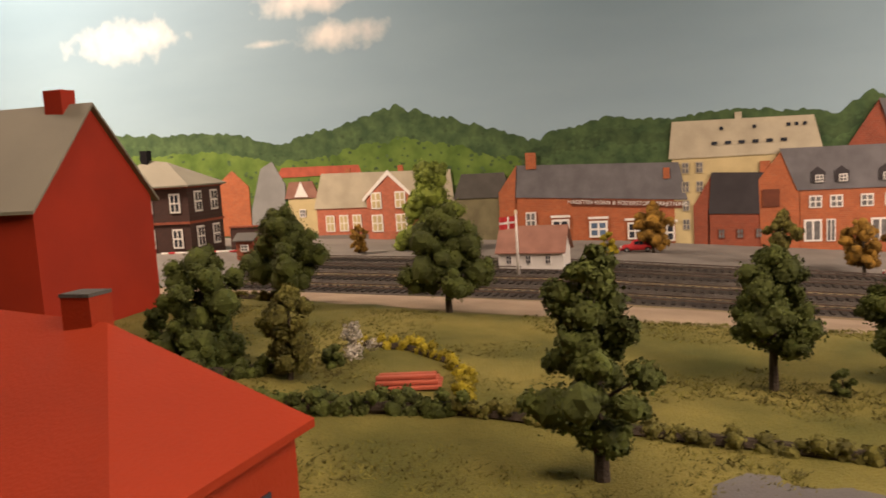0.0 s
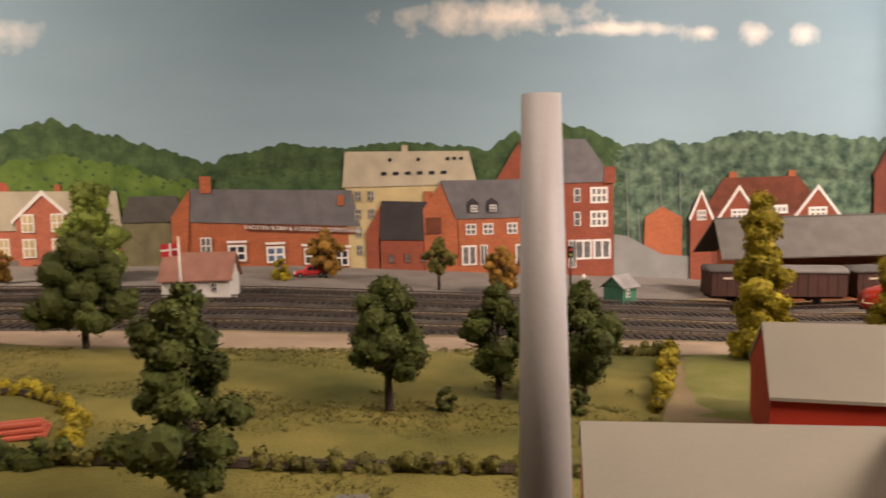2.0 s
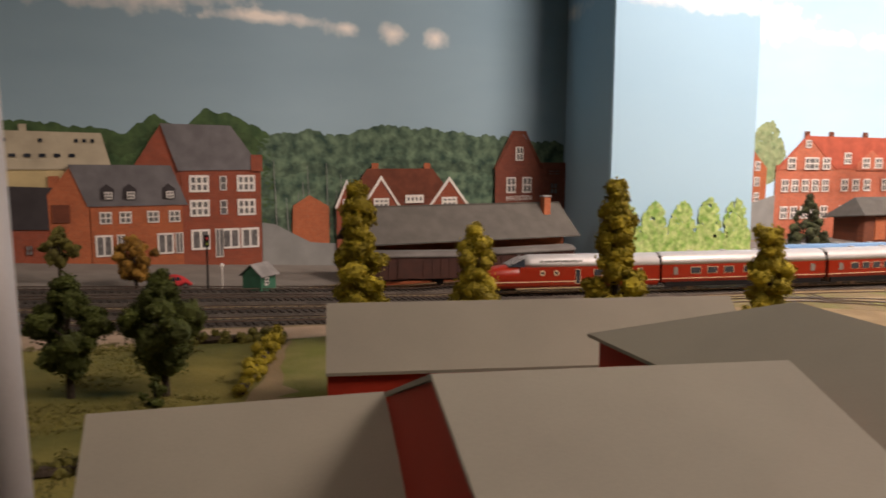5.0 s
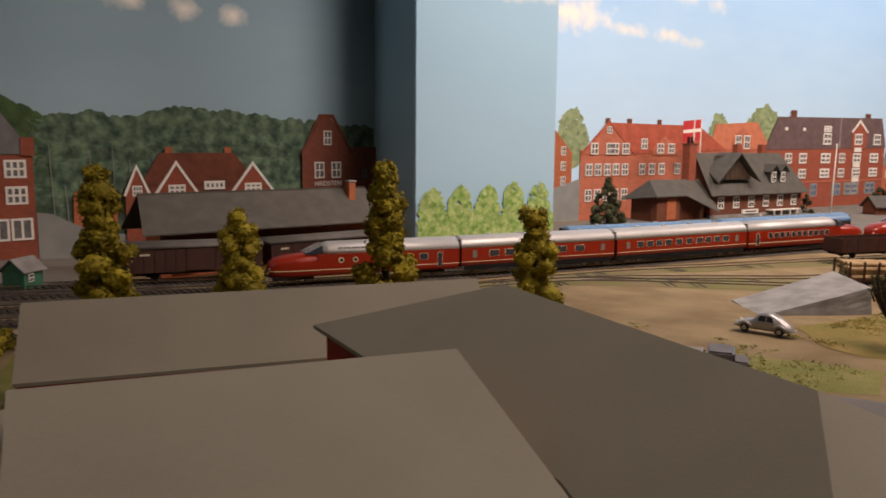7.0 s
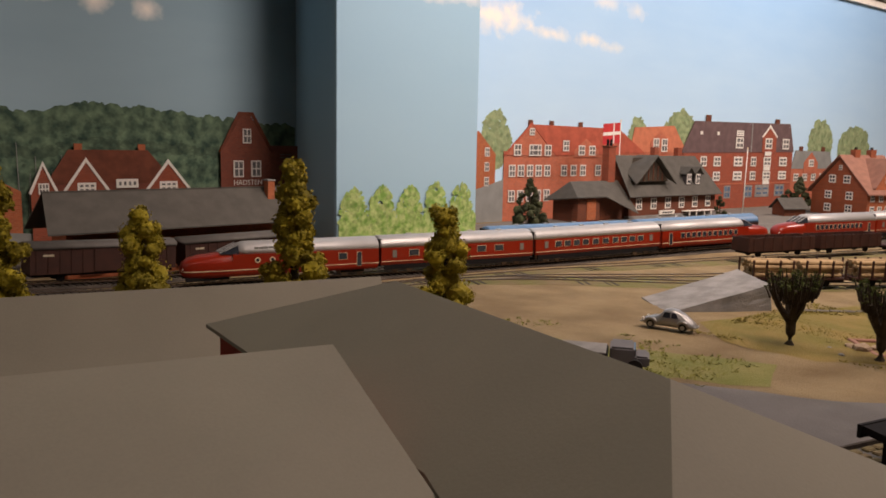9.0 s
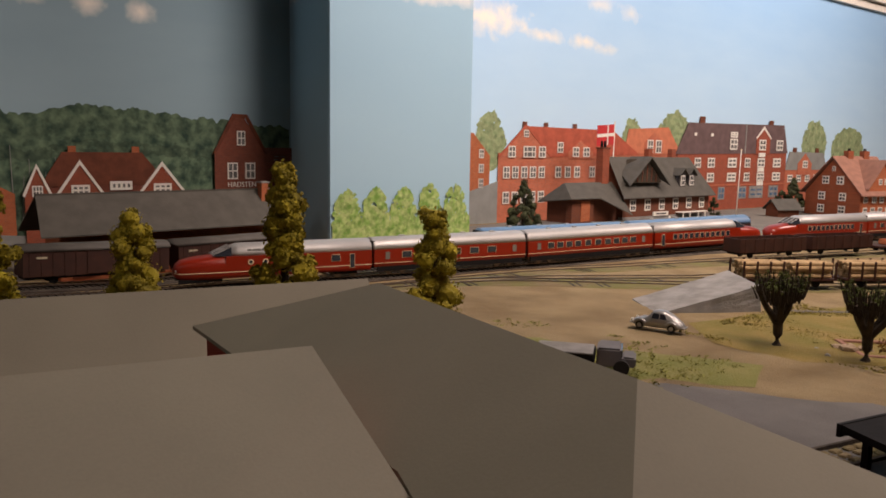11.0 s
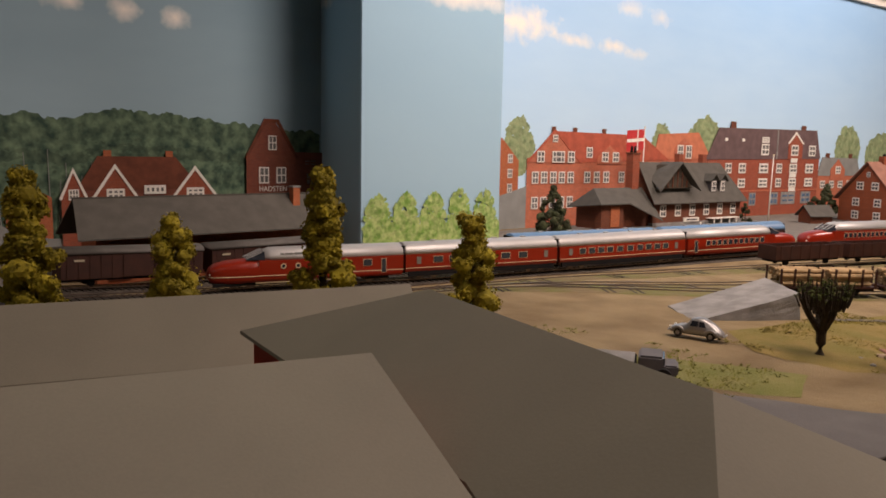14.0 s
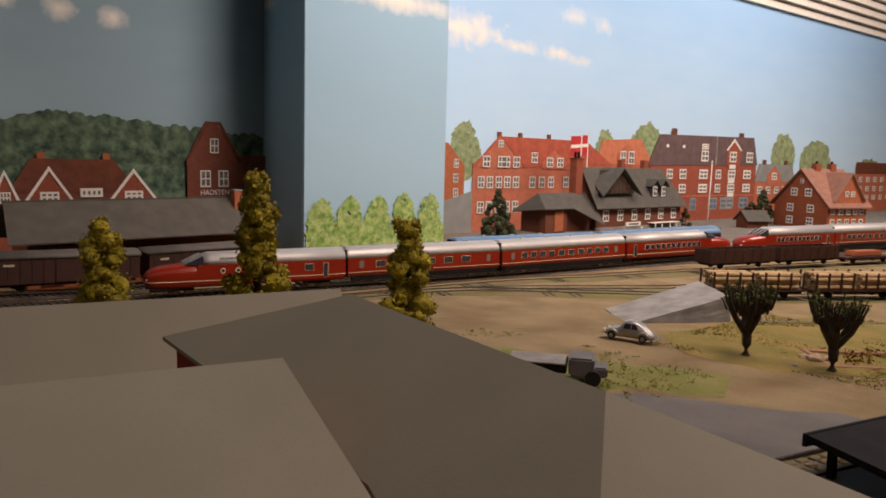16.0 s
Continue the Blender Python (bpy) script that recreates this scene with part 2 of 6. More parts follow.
M["bark"] = mat("dark_bark", (0.045, 0.032, 0.02), 0.95, 0.3, 160, 0.8)
M["stone"] = mat("grey_concrete", (0.24, 0.23, 0.215), 0.9, 0.2, 60, 0.6)
M["silver"] = mat("silver_car_paint", (0.30, 0.29, 0.275), 0.3, 0.05, 60, 0.0, metal=0.5)
M["rubber"] = mat("black_rubber", (0.015, 0.014, 0.013), 0.8, 0.1, 90, 0.1)
M["flag_red"] = mat("flag_red_cloth", (0.50, 0.03, 0.03), 0.8, 0.08, 90, 0.1)
M["hutgreen"] = mat("green_boards", (0.03, 0.13, 0.075), 0.6, 0.15, 90, 0.2)
M["leaf_dark"] = mat("dark_olive_foliage", (0.062, 0.078, 0.012), 0.9, 0.3, 80, 0.2, isl=0.2)
M["leaf_mid"] = mat("olive_foliage", (0.11, 0.10, 0.018), 0.9, 0.3, 80, 0.2, isl=0.18)
M["leaf_yellow"] = mat("yellow_green_foliage", (0.285, 0.225, 0.014), 0.9, 0.35, 80, 0.2, isl=0.25)
M["leaf_bright"] = mat("bright_green_foliage", (0.155, 0.200, 0.030), 0.9, 0.3, 80, 0.2, isl=0.45)
M["leaf_orange"] = mat("orange_autumn_foliage", (0.22, 0.115, 0.016), 0.9, 0.3, 80, 0.2, isl=0.4)
M["leaf_fir"] = mat("blue_green_fir", (0.045, 0.052, 0.020), 0.9, 0.3, 80, 0.2, isl=0.4)
M["leaf_white"] = mat("white_blossom", (0.42, 0.38, 0.30), 0.9, 0.2, 80, 0.2, isl=0.3)
M["tuft_green"] = mat("fresh_grass_tuft", (0.22, 0.215, 0.05), 0.95, 0.2, 60, 0.2, isl=0.2)
M["tuft_meadow"] = mat("mossy_yellow_tuft", (0.20, 0.160, 0.030), 0.95, 0.3, 60, 0.2, isl=0.3)
M["tuft"] = mat("dry_grass_tuft", (0.145, 0.130, 0.028), 0.95, 0.3, 60, 0.2, isl=0.3)
M["hill"] = mat("painted_green_hill", (0.055, 0.115, 0.016), 0.9, 0.3, 26, 0.05, second=(0.12, 0.20, 0.035), fine=130)
M["forest"] = mat("painted_dark_forest", (0.026, 0.062, 0.022), 0.9, 0.4, 55, 0.05, second=(0.062, 0.115, 0.040), fine=170)
M["forest_blue"] = mat("painted_bluish_forest", (0.022, 0.054, 0.038), 0.9, 0.45, 60, 0.05, second=(0.125, 0.195, 0.12), fine=160)
M["forest_pale"] = mat("painted_pale_trees", (0.16, 0.32, 0.06), 0.9, 0.4, 90, 0.05, second=(0.42, 0.52, 0.20), fine=200)
M["forest_grey"] = mat("painted_grey_green_trees", (0.17, 0.245, 0.12), 0.9, 0.3, 70, 0.05, second=(0.29, 0.345, 0.18), fine=240)
M["haze"] = mat("painted_grey_lane", (0.22, 0.225, 0.21), 0.9, 0.1, 30, 0.05)


# ---- building helpers ----
def ground_z(x, y=0.0):
    """The table falls gently to the right; the railway behind runs down to a level yard."""
    near = 0.042 - 0.04 * min(max(x, -1.0), 1.05)
    far = float(np.interp(x, (-1.0, 0.0, 0.55), (0.060, 0.028, -0.009)))
    k = min(max((y - 0.38) / 0.20, 0.0), 1.0)
    k = k * k * (3 - 2 * k)
    return near + (far - near) * k



def part(name, bm, material, parent=None, label=""):
    me = bpy.data.meshes.new(name)
    bm.to_mesh(me)
    bm.free()
    me.materials.append(material)
    ob = new(name, me)
    ob.parent = parent
    return tagged(ob, label)


def thing(name, loc, label, category, rz=0.0, group=""):
    ob = new(name)
    ob.matrix_world = pose(*loc, 0, 0, rz)
    ob.empty_display_size = 0.01
    return tagged(ob, label, category, group)


def struct(name, bm, material, label, category="wall"):
    return tagged(part(name, bm, material), label, category, kind="structure")


def box(bm, x0, x1, y0, y1, z0, z1):
    v = [bm.verts.new((x, y, z)) for x in (x0, x1) for y in (y0, y1) for z in (z0, z1)]
    for f in ((0, 1, 3, 2), (4, 6, 7, 5), (0, 4, 5, 1), (2, 3, 7, 6), (0, 2, 6, 4), (1, 5, 7, 3)):
        bm.faces.new([v[i] for i in f])
    return v


def boxes(*bs):
    bm = bmesh.new()
    for b in bs:
        box(bm, *b)
    bmesh.ops.recalc_face_normals(bm, faces=bm.faces[:])
    return bm


def bevelled(bm, w, seg=2):
    bmesh.ops.bevel(bm, geom=bm.edges[:], offset=w, segments=seg, affect="EDGES")
    return bm


def slab(pts, y0, y1, bm=None):
    """A flat shape in x and z, extruded from y0 to y1."""
    bm = bm or bmesh.new()
    a = [bm.verts.new((x, y0, z)) for x, z in pts]
    b = [bm.verts.new((x, y1, z)) for x, z in pts]
    bm.faces.new(a)
    bm.faces.new(b[::-1])
    n = len(pts)
    for i in range(n):
        bm.faces.new((a[i], b[i], b[(i + 1) % n], a[(i + 1) % n]))
    bmesh.ops.recalc_face_normals(bm, faces=bm.faces[:])
    return bm


def sheet(corners, thick, bm=None):
    """A roof sheet: a flat polygon of 3D corners, thick downwards."""
    bm = bm or bmesh.new()
    a = [bm.verts.new(c) for c in corners]
    b = [bm.verts.new(Vector(c) - Vector((0, 0, thick))) for c in corners]
    bm.faces.new(a)
    bm.faces.new(b[::-1])
    n = len(a)
    for i in range(n):
        bm.faces.new((a[i], b[i], b[(i + 1) % n], a[(i + 1) % n]))
    bmesh.ops.recalc_face_normals(bm, faces=bm.faces[:])
    return bm


def tube(path, radii, sides=8, bm=None, cap=True):
    bm = bm or bmesh.new()
    rings = []
    for i, p in enumerate(path):
        p = Vector(p)
        d = Vector(path[min(i + 1, len(path) - 1)]) - Vector(path[max(i - 1, 0)])
        q = d.to_track_quat("Z", "Y")
        r = radii[i] if hasattr(radii, "__len__") else radii
        rings.append([bm.verts.new(p + q @ Vector((r * math.cos(2 * math.pi * k / sides), r * math.sin(2 * math.pi * k / sides), 0))) for k in range(sides)])
    for a, b in zip(rings, rings[1:]):
        for k in range(sides):
            bm.faces.new((a[k], a[(k + 1) % sides], b[(k + 1) % sides], b[k]))
    if cap:
        bm.faces.new(rings[0][::-1])
        bm.faces.new(rings[-1])
    return bm


def smooth(ob):
    for p in ob.data.polygons:
        p.use_smooth = True
    return ob


def mesh_part(name, verts, faces, material, parent=None, label=""):
    me = bpy.data.meshes.new(name)
    me.from_pydata(verts, [], faces)
    me.materials.append(material)
    ob = new(name, me)
    ob.parent = parent
    return tagged(ob, label)


# ---- the room and the table ----
BACK = 0.965
struct("wall_back", boxes((-1.6, 0.945, BACK, BACK + 0.06, -0.15, 1.5)), M["sky"], "painted sky backdrop wall with clouds behind the town, darkened where light is weak", "wall")
bm = bmesh.new()
pv = [bm.verts.new((x, y, z)) for z in (-0.15, 1.5) for x, y in ((0.86, 0.756), (0.938, BACK), (0.948, BACK), (0.870, 0.756))]
for q in ((0, 1, 5, 4), (1, 2, 6, 5), (2, 3, 7, 6), (3, 0, 4, 7), (0, 3, 2, 1), (4, 5, 6, 7)):
    bm.faces.new([pv[i] for i in q])
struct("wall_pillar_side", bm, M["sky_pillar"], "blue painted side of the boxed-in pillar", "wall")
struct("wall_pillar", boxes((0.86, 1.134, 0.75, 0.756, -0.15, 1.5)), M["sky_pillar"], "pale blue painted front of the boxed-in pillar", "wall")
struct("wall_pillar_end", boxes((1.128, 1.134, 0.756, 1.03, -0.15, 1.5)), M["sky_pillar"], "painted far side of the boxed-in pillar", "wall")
RIGHT = Matrix.Translation((1.44, 0.965, 0)) @ Matrix.Rotation(math.atan(-0.125), 4, "Z")
LEFT = Matrix.Translation((0, BACK, 0))
w = struct("wall_right", boxes((-0.34, 4.0, 0.0, 0.06, -0.15, 1.5)), M["sky_right"], "blue painted sky backdrop with small clouds, brightened where light is strong", "wall")
w.matrix_world = RIGHT
cor = struct("trim", boxes(*[(0.2, 3.4, -0.012 - 0.014 * k, 0.0 - 0.014 * k * 0, 0.605 + 0.024 * k, 0.624 + 0.024 * k) for k in range(5)]), M["white"], "white ribbed moulding along the top of the backdrop", "trim")
cor.matrix_world = RIGHT
struct("wall_south", boxes((-1.66, 5.5, -2.3, -2.24, -1.0, 1.6)), M["room"], "unseen wall behind the viewer, darkened to cut bounced light", "wall")
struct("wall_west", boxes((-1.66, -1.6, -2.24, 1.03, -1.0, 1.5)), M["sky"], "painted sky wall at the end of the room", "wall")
struct("wall_east", boxes((5.44, 5.5, -2.24, 1.03, -1.0, 1.5)), M["room"], "unseen end wall of the room, darkened to cut bounced light", "wall")
struct("ceiling", boxes((-1.66, 5.5, -2.3, 1.03, 1.5, 1.56)), M["ceiling"], "unseen room ceiling, darkened to cut bounced light", "ceiling")
struct("floor", boxes((-1.66, 5.5, -2.3, 1.03, -1.06, -1.0)), M["room"], "unseen floor under the table, darkened to cut bounced light", "floor")


def patch(name, outline, lift, material, label, cat="ground", cell=0.012, rough=0.0012, seed=1):
    """A ground patch with a ragged outline, following the table."""
    rng = random.Random(seed)
    pts = []
    n = len(outline)
    for i in range(n):
        a, b = Vector(outline[i]), Vector(outline[(i + 1) % n])
        k = max(1, int((b - a).length / 0.02))
        for j in range(k):
            p = a.lerp(b, j / k)
            o = noise.noise((p.x * 18, p.y * 18, seed * 3.1)) * 0.010 + noise.noise((p.x * 70, p.y * 70, seed)) * 0.005
            pts.append((p.x + o, p.y + o * 0.7))
    bm = bmesh.new()
    vs = [bm.verts.new((x, y, 0)) for x, y in pts]
    f = bm.faces.new(vs)
    bmesh.ops.triangulate(bm, faces=[f])
    for k in range(60):
        long = [e for e in bm.edges if e.calc_length() > cell * 3.5]
        if not long or len(bm.verts) > 9000:
            break
        bmesh.ops.subdivide_edges(bm, edges=long, cuts=1)
        bmesh.ops.triangulate(bm, faces=[f for f in bm.faces if len(f.verts) > 3])
    for v in bm.verts:
        edge = v.is_boundary
        v.co.z = ground_z(v.co.x, v.co.y) + (lift if not edge else -0.0004) + (0 if edge else rough * noise.noise((v.co.x * 35, v.co.y * 35, seed)))
    bmesh.ops.recalc_face_normals(bm, faces=bm.faces[:])
    if bm.faces[0].normal.z < 0:
        bmesh.ops.reverse_faces(bm, faces=bm.faces[:])
    return smooth(struct(name, bm, material, label, cat))


gx = [-1.6 + 7.04 * i / 176 for i in range(177)]
gy = [-1.0 + 2.03 * j / 50 for j in range(51)]
verts = [(x, y, ground_z(x, y) - 0.0006 + 0.0008 * noise.noise((x * 20, y * 20, 0))) for x in gx for y in gy]
faces = [(i * 51 + j, (i + 1) * 51 + j, (i + 1) * 51 + j + 1, i * 51 + j + 1) for i in range(176) for j in range(50)]
gr = mesh_part("ground", verts, faces, M["earth"])
smooth(tagged(gr, "brown sandy scenery base of the model railway", "ground", kind="structure"))
patch("ground", [(-1.5, -0.9), (0.27, -0.9), (0.25, 0.27), (0.305, 0.405), (0.0, 0.425), (-0.3, 0.47), (-1.5, 0.52)], 0.0012, M["lawn"], "patchy olive and straw-coloured lawn", seed=2)
patch("ground", [(0.265, 0.275), (0.36, 0.25), (0.40, 0.40), (0.315, 0.41)], 0.0014, M["green"], "small field of fresh green grass by the sheds", seed=3)
patch("ground", [(-1.5, 0.52), (-0.3, 0.472), (0.0, 0.427), (0.305, 0.407), (0.42, 0.41), (0.62, 0.36), (0.62, 0.47), (0.35, 0.52), (0.0, 0.525), (-0.4, 0.55), (-1.5, 0.60)], 0.0010, M["sand"], "pale sandy strip beside the railway", seed=4)
patch("ground", [(-1.5, 0.78), (0.0, 0.765), (0.42, 0.755), (0.50, 0.80), (0.86, 0.80), (0.86, 0.975), (-1.5, 0.975)], 0.0012, M["pave"], "pale grey paved street along the houses", "pavement", seed=5)
patch("road", [(0.09, -0.2), (0.42, -0.2), (0.42, 0.10), (0.215, 0.196), (0.17, 0.199), (0.105, 0.194), (0.085, 0.17)], 0.0020, M["road"], "grey road surface of the factory yard", "road", seed=6)
patch("ground", [(0.56, 0.30), (0.62, 0.245), (0.68, 0.16), (0.71, 0.085), (0.66, 0.07), (0.60, 0.12), (0.50, 0.20), (0.47, 0.29)], 0.0014, M["green"], "strip of green and yellow grass along the yard road", seed=7)
patch("ground", [(0.80, 0.185), (0.92, 0.165), (1.02, 0.14), (1.10, 0.02), (1.1, -0.1), (0.84, -0.02), (0.745, 0.075), (0.75, 0.14)], 0.0014, M["meadow"], "mossy yellow-green meadow with small tufts", seed=8)
patch("ground", [(1.15, 0.64), (1.5, 0.565), (2.0, 0.41), (2.7, 0.20), (3.3, 0.2), (3.3, 0.72), (1.46, 0.95), (1.15, 0.95)], 0.0010, M["pave"], "grey paved station forecourt", "pavement", seed=10)
patch("road", [(0.42, 0.2), (0.60, 0.115), (0.66, 0.03), (0.72, -0.08), (0.80, -0.3), (0.42, -0.3)], 0.0016, M["road"], "dark grey asphalt yard road", "road", seed=9)


# ---- railway tracks ----
def spline(pts, step=0.01):
    out = []
    P = [Vector((x, y, 0)) for x, y in pts]
    P = [P[0] * 2 - P[1]] + P + [P[-1] * 2 - P[-2]]
    for i in range(1, len(P) - 2):
        n = max(2, int((P[i + 1] - P[i]).length / step))
        for k in range(n):
            t = k / n
            a, b, c, d = P[i - 1], P[i], P[i + 1], P[i + 2]
            p = 0.5 * ((2 * b) + (c - a) * t + (2 * a - 5 * b + 4 * c - d) * t * t + (3 * b - a - 3 * c + d) * t ** 3)
            out.append(p)
    out.append(P[-2])
    for p in out:
        p.z = ground_z(p.x, p.y)
    return out


def ribbon(path, half, z, material, name, parent=None, thick=0.002):
    v, f = [], []
    for i, p in enumerate(path):
        d = (path[min(i + 1, len(path) - 1)] - path[max(i - 1, 0)]).normalized()
        n = Vector((-d.y, d.x, 0))
        for s in (-1, 1):
            v.append(p + n * s * half + Vector((0, 0, z)))
        for s in (1, -1):
            v.append(p + n * s * half * (1.35 if thick > 0.0015 else 1) + Vector((0, 0, z - thick)))
    for i in range(len(path) - 1):
        for k in range(4):
            f.append((i * 4 + k, i * 4 + (k + 1) % 4, i * 4 + 4 + (k + 1) % 4, i * 4 + 4 + k))
    return mesh_part(name, [tuple(x) for x in v], f, material, parent)


def offset_path(path, o):
    out = []
    for i, p in enumerate(path):
        d = (path[min(i + 1, len(path) - 1)] - path[max(i - 1, 0)]).normalized()
        out.append(p + Vector((-d.y, d.x, 0)) * o)
    return out


def track(pts, label, raised=0.0022, bed_to=9.0):
    path = spline(pts)
    t = thing("railway_track", (0, 0, 0), label, "railway track", group="tracks")
    ribbon([p for p in path if p.x < bed_to], 0.017, raised, M["ballast"], "ballast", t, raised + 0.0005)
    if bed_to < 5:
        ribbon([p for p in path if p.x > bed_to - 0.011], 0.015, raised * 0.6, M["yard"], "ballast", t, raised + 0.0005)
    for o in (-0.00825, 0.00825):
        ribbon(offset_path(path, o), 0.0005, raised + 0.0038, M["rail"], "rail", t, 0.0012)
    v, f = [], []
    acc = 0.0
    for i in range(len(path) - 1):
        acc += (path[i + 1] - path[i]).length
        while acc > 0.0075:
            acc -= 0.0075
            d = (path[i + 1] - path[i]).normalized()
            p = path[i + 1] - d * acc
            n = Vector((-d.y, d.x, 0))
            b = len(v)
            sunk = 0.0 if p.x < bed_to else 0.0023 + 0.0007 * math.sin(p.x * 61) + 0.0004 * math.sin(p.x * 211)
            for dz in (0.0, 0.0024):
                for sx, sy in ((-1, -1), (1, -1), (1, 1), (-1, 1)):
                    v.append(tuple(p + d * sx * 0.0015 + n * sy * 0.014 + Vector((0, 0, raised - 0.0012 + dz - sunk))))
            f += [(b + 4, b + 5, b + 6, b + 7)] + [(b + k, b + (k + 1) % 4, b + 4 + (k + 1) % 4, b + 4 + k) for k in range(4)]
    s = mesh_part("sleeper", v, f, M["sleeper"], t)
    tagged(s, "dark closely spaced sleepers", kind="stuff")
    return t


MAIN = [(-1.55, 0.72), (-0.6, 0.69), (-0.1, 0.678), (0.3, 0.675), (0.597, 0.656), (0.807, 0.590), (1.204, 0.461), (1.8, 0.270), (2.7, -0.03)]
track(MAIN, "main railway track with rusty rails on dark ballast")
track([(-1.55, 0.64), (-0.6, 0.625), (0.0, 0.617), (0.4, 0.612), (0.62, 0.578), (0.84, 0.495), (1.215, 0.352), (1.43, 0.270), (1.9, 0.09), (2.7, -0.20)], "second railway track beside the main line", 0.0016, 0.66)
track([(-1.55, 0.585), (-0.6, 0.57), (0.0, 0.556), (0.35, 0.556), (0.55, 0.53), (0.79, 0.430), (1.05, 0.310), (1.5, 0.10), (2.2, -0.25)], "yard siding track in sandy ground", 0.0012, 0.50)
track([(0.78, 0.655), (1.0, 0.583), (1.30, 0.485), (1.9, 0.29), (2.7, 0.03)], "back platform track beside the main line")
track([(-0.6, 0.745), (0.0, 0.735), (0.4, 0.727), (0.85, 0.722)], "goods siding track in front of the goods shed")
track([(0.80, 0.425), (1.02, 0.262), (1.20, 0.125), (1.60, -0.18)], "timber siding track with sandy ballast", 0.0012, 0.1)


# ---- factory sheds of card ----
def solid(name, corners_top, z_floor, material, parent, label=""):
    """A wall block under a ring of top corners, down to z_floor."""
    bm = bmesh.new()
    a = [bm.verts.new(c) for c in corners_top]
    b = [bm.verts.new((c[0], c[1], z_floor)) for c in corners_top]
    n = len(a)
    for i in range(n):
        bm.faces.new((a[i], a[(i + 1) % n], b[(i + 1) % n], b[i]))
    bm.faces.new(b)
    bm.faces.new(a)
    bmesh.ops.recalc_face_normals(bm, faces=bm.faces[:])
    return part(name, bm, material, parent, label)


def gable_shed(label, ridge_a, ridge_b, eave_front, eave_back, drop_f, drop_b, wall_m, roof_m, base_z, over=0.0006, thick=0.0014):
    """A gabled card shed: ridge from a to b; the slopes run out by eave_front and eave_back and fall by drop_f and drop_b."""
    t = thing("factory_shed", (ridge_a[0], ridge_a[1], base_z), label, "shed", group="factory sheds")
    o = Vector((ridge_a[0], ridge_a[1], base_z))
    A, B = Vector(ridge_a) - o, Vector(ridge_b) - o
    d = Vector((B.x - A.x, B.y - A.y, 0)).normalized()
    n = Vector((d.y, -d.x, 0))
    Ao, Bo = A - d * over, B + d * over
    F = n * eave_front - Vector((0, 0, drop_f))
    K = -n * eave_back - Vector((0, 0, drop_b))
    part("roof_front", sheet([Ao, Bo, Bo + F, Ao + F], thick), roof_m, t)
    part("roof_back", sheet([Ao, Ao + K, Bo + K, Bo], thick), roof_m, t)
    s = 0.93
    bm = bmesh.new()
    dn = Vector((0, 0, thick * 1.2))
    ring = []
    for P in (A, B):
        pf, pk = P + F * s - dn, P + K * s - dn
        ring.append([bm.verts.new(x) for x in (P - dn, pf, Vector((pf.x, pf.y, 0)), Vector((pk.x, pk.y, 0)), pk)])
    bm.faces.new(ring[0])
    bm.faces.new(ring[1][::-1])
    for i in range(5):
        bm.faces.new((ring[0][i], ring[0][(i + 1) % 5], ring[1][(i + 1) % 5], ring[1][i]))
    bmesh.ops.recalc_face_normals(bm, faces=bm.faces[:])
    part("wall", bm, wall_m, t, "brick-red card wall")
    return t


gable_shed("long low red card shed with a beige roof", (0.283, 0.240, 0.083), (0.464, 0.176, 0.083), 0.0265, 0.046, 0.025, 0.026, M["redcard"], M["roofcard"], ground_z(0.36) - 0.004)
gable_shed("low red shed annexe with a beige roof", (0.180, 0.142, 0.077), (0.262, 0.125, 0.077), 0.060, 0.012, 0.040, 0.010, M["redcard"], M["roofcard"], ground_z(0.22) - 0.004)
fh = gable_shed("red card factory hall with a beige gabled roof", (0.249, 0.064, 0.100), (0.340, 0.043, 0.0975), 0.082, 0.064, 0.030, 0.024, M["redcard"], M["roofcard"], ground_z(0.3) - 0.004)

hall = thing("factory_shed", (0.37, 0.03, ground_z(0.37) - 0.004), "large factory hall with a brown-grey hipped roof", "shed", group="factory sheds")
ho = Vector(hall.matrix_world.translation)
hA, hB, hD = Vector((0.398, 0.087, 0.1005)), Vector((0.367, -0.031, 0.101)), Vector((0.368, 0.161, 0.077))
hC, hE = Vector((0.298, -0.073, 0.071)), Vector((0.440, -0.094, 0.0628))
hL = Vector((0.333, 0.002, 0.0765))
hF = Vector((0.47, 0.10, 0.068))
hn = (hD - hA).cross(hB - hA)
for p in (hL, hC):
    p.z = hA.z - ((p.x - hA.x) * hn.x + (p.y - hA.y) * hn.y) / hn.z
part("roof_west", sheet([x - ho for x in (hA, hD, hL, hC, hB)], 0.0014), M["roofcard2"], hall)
part("roof_south", sheet([x - ho for x in (hB, hC, hE)], 0.0014), M["roofcard"], hall, "lit hip of the roof, its light put into a paler beige")
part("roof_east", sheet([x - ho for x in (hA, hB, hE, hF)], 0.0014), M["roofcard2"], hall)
wallring = [hD + Vector((0.004, -0.003, -0.003)), hL + Vector((0.006, 0, -0.003)), hC + Vector((0.006, 0.006, -0.003)), hE + Vector((-0.006, 0.006, -0.003)), hF + Vector((-0.006, -0.004, -0.003)), hA + Vector((0, -0.002, -0.003))]
solid("wall", [x - ho for x in wallring], 0.0, M["redcard"], hall, "brick-red card wall")

col = thing("factory_chimney", (0.1606, 0.100, ground_z(0.158) + 0.001), "tall tapered pale grey factory chimney", "chimney")
smooth(part("shaft", tube([(0, 0, 0), (0, 0, 0.1297), (0, 0, 0.1297), (0, 0, 0.1265)], [0.0070, 0.0044, 0.0034, 0.0032], 32), M["column"], col))
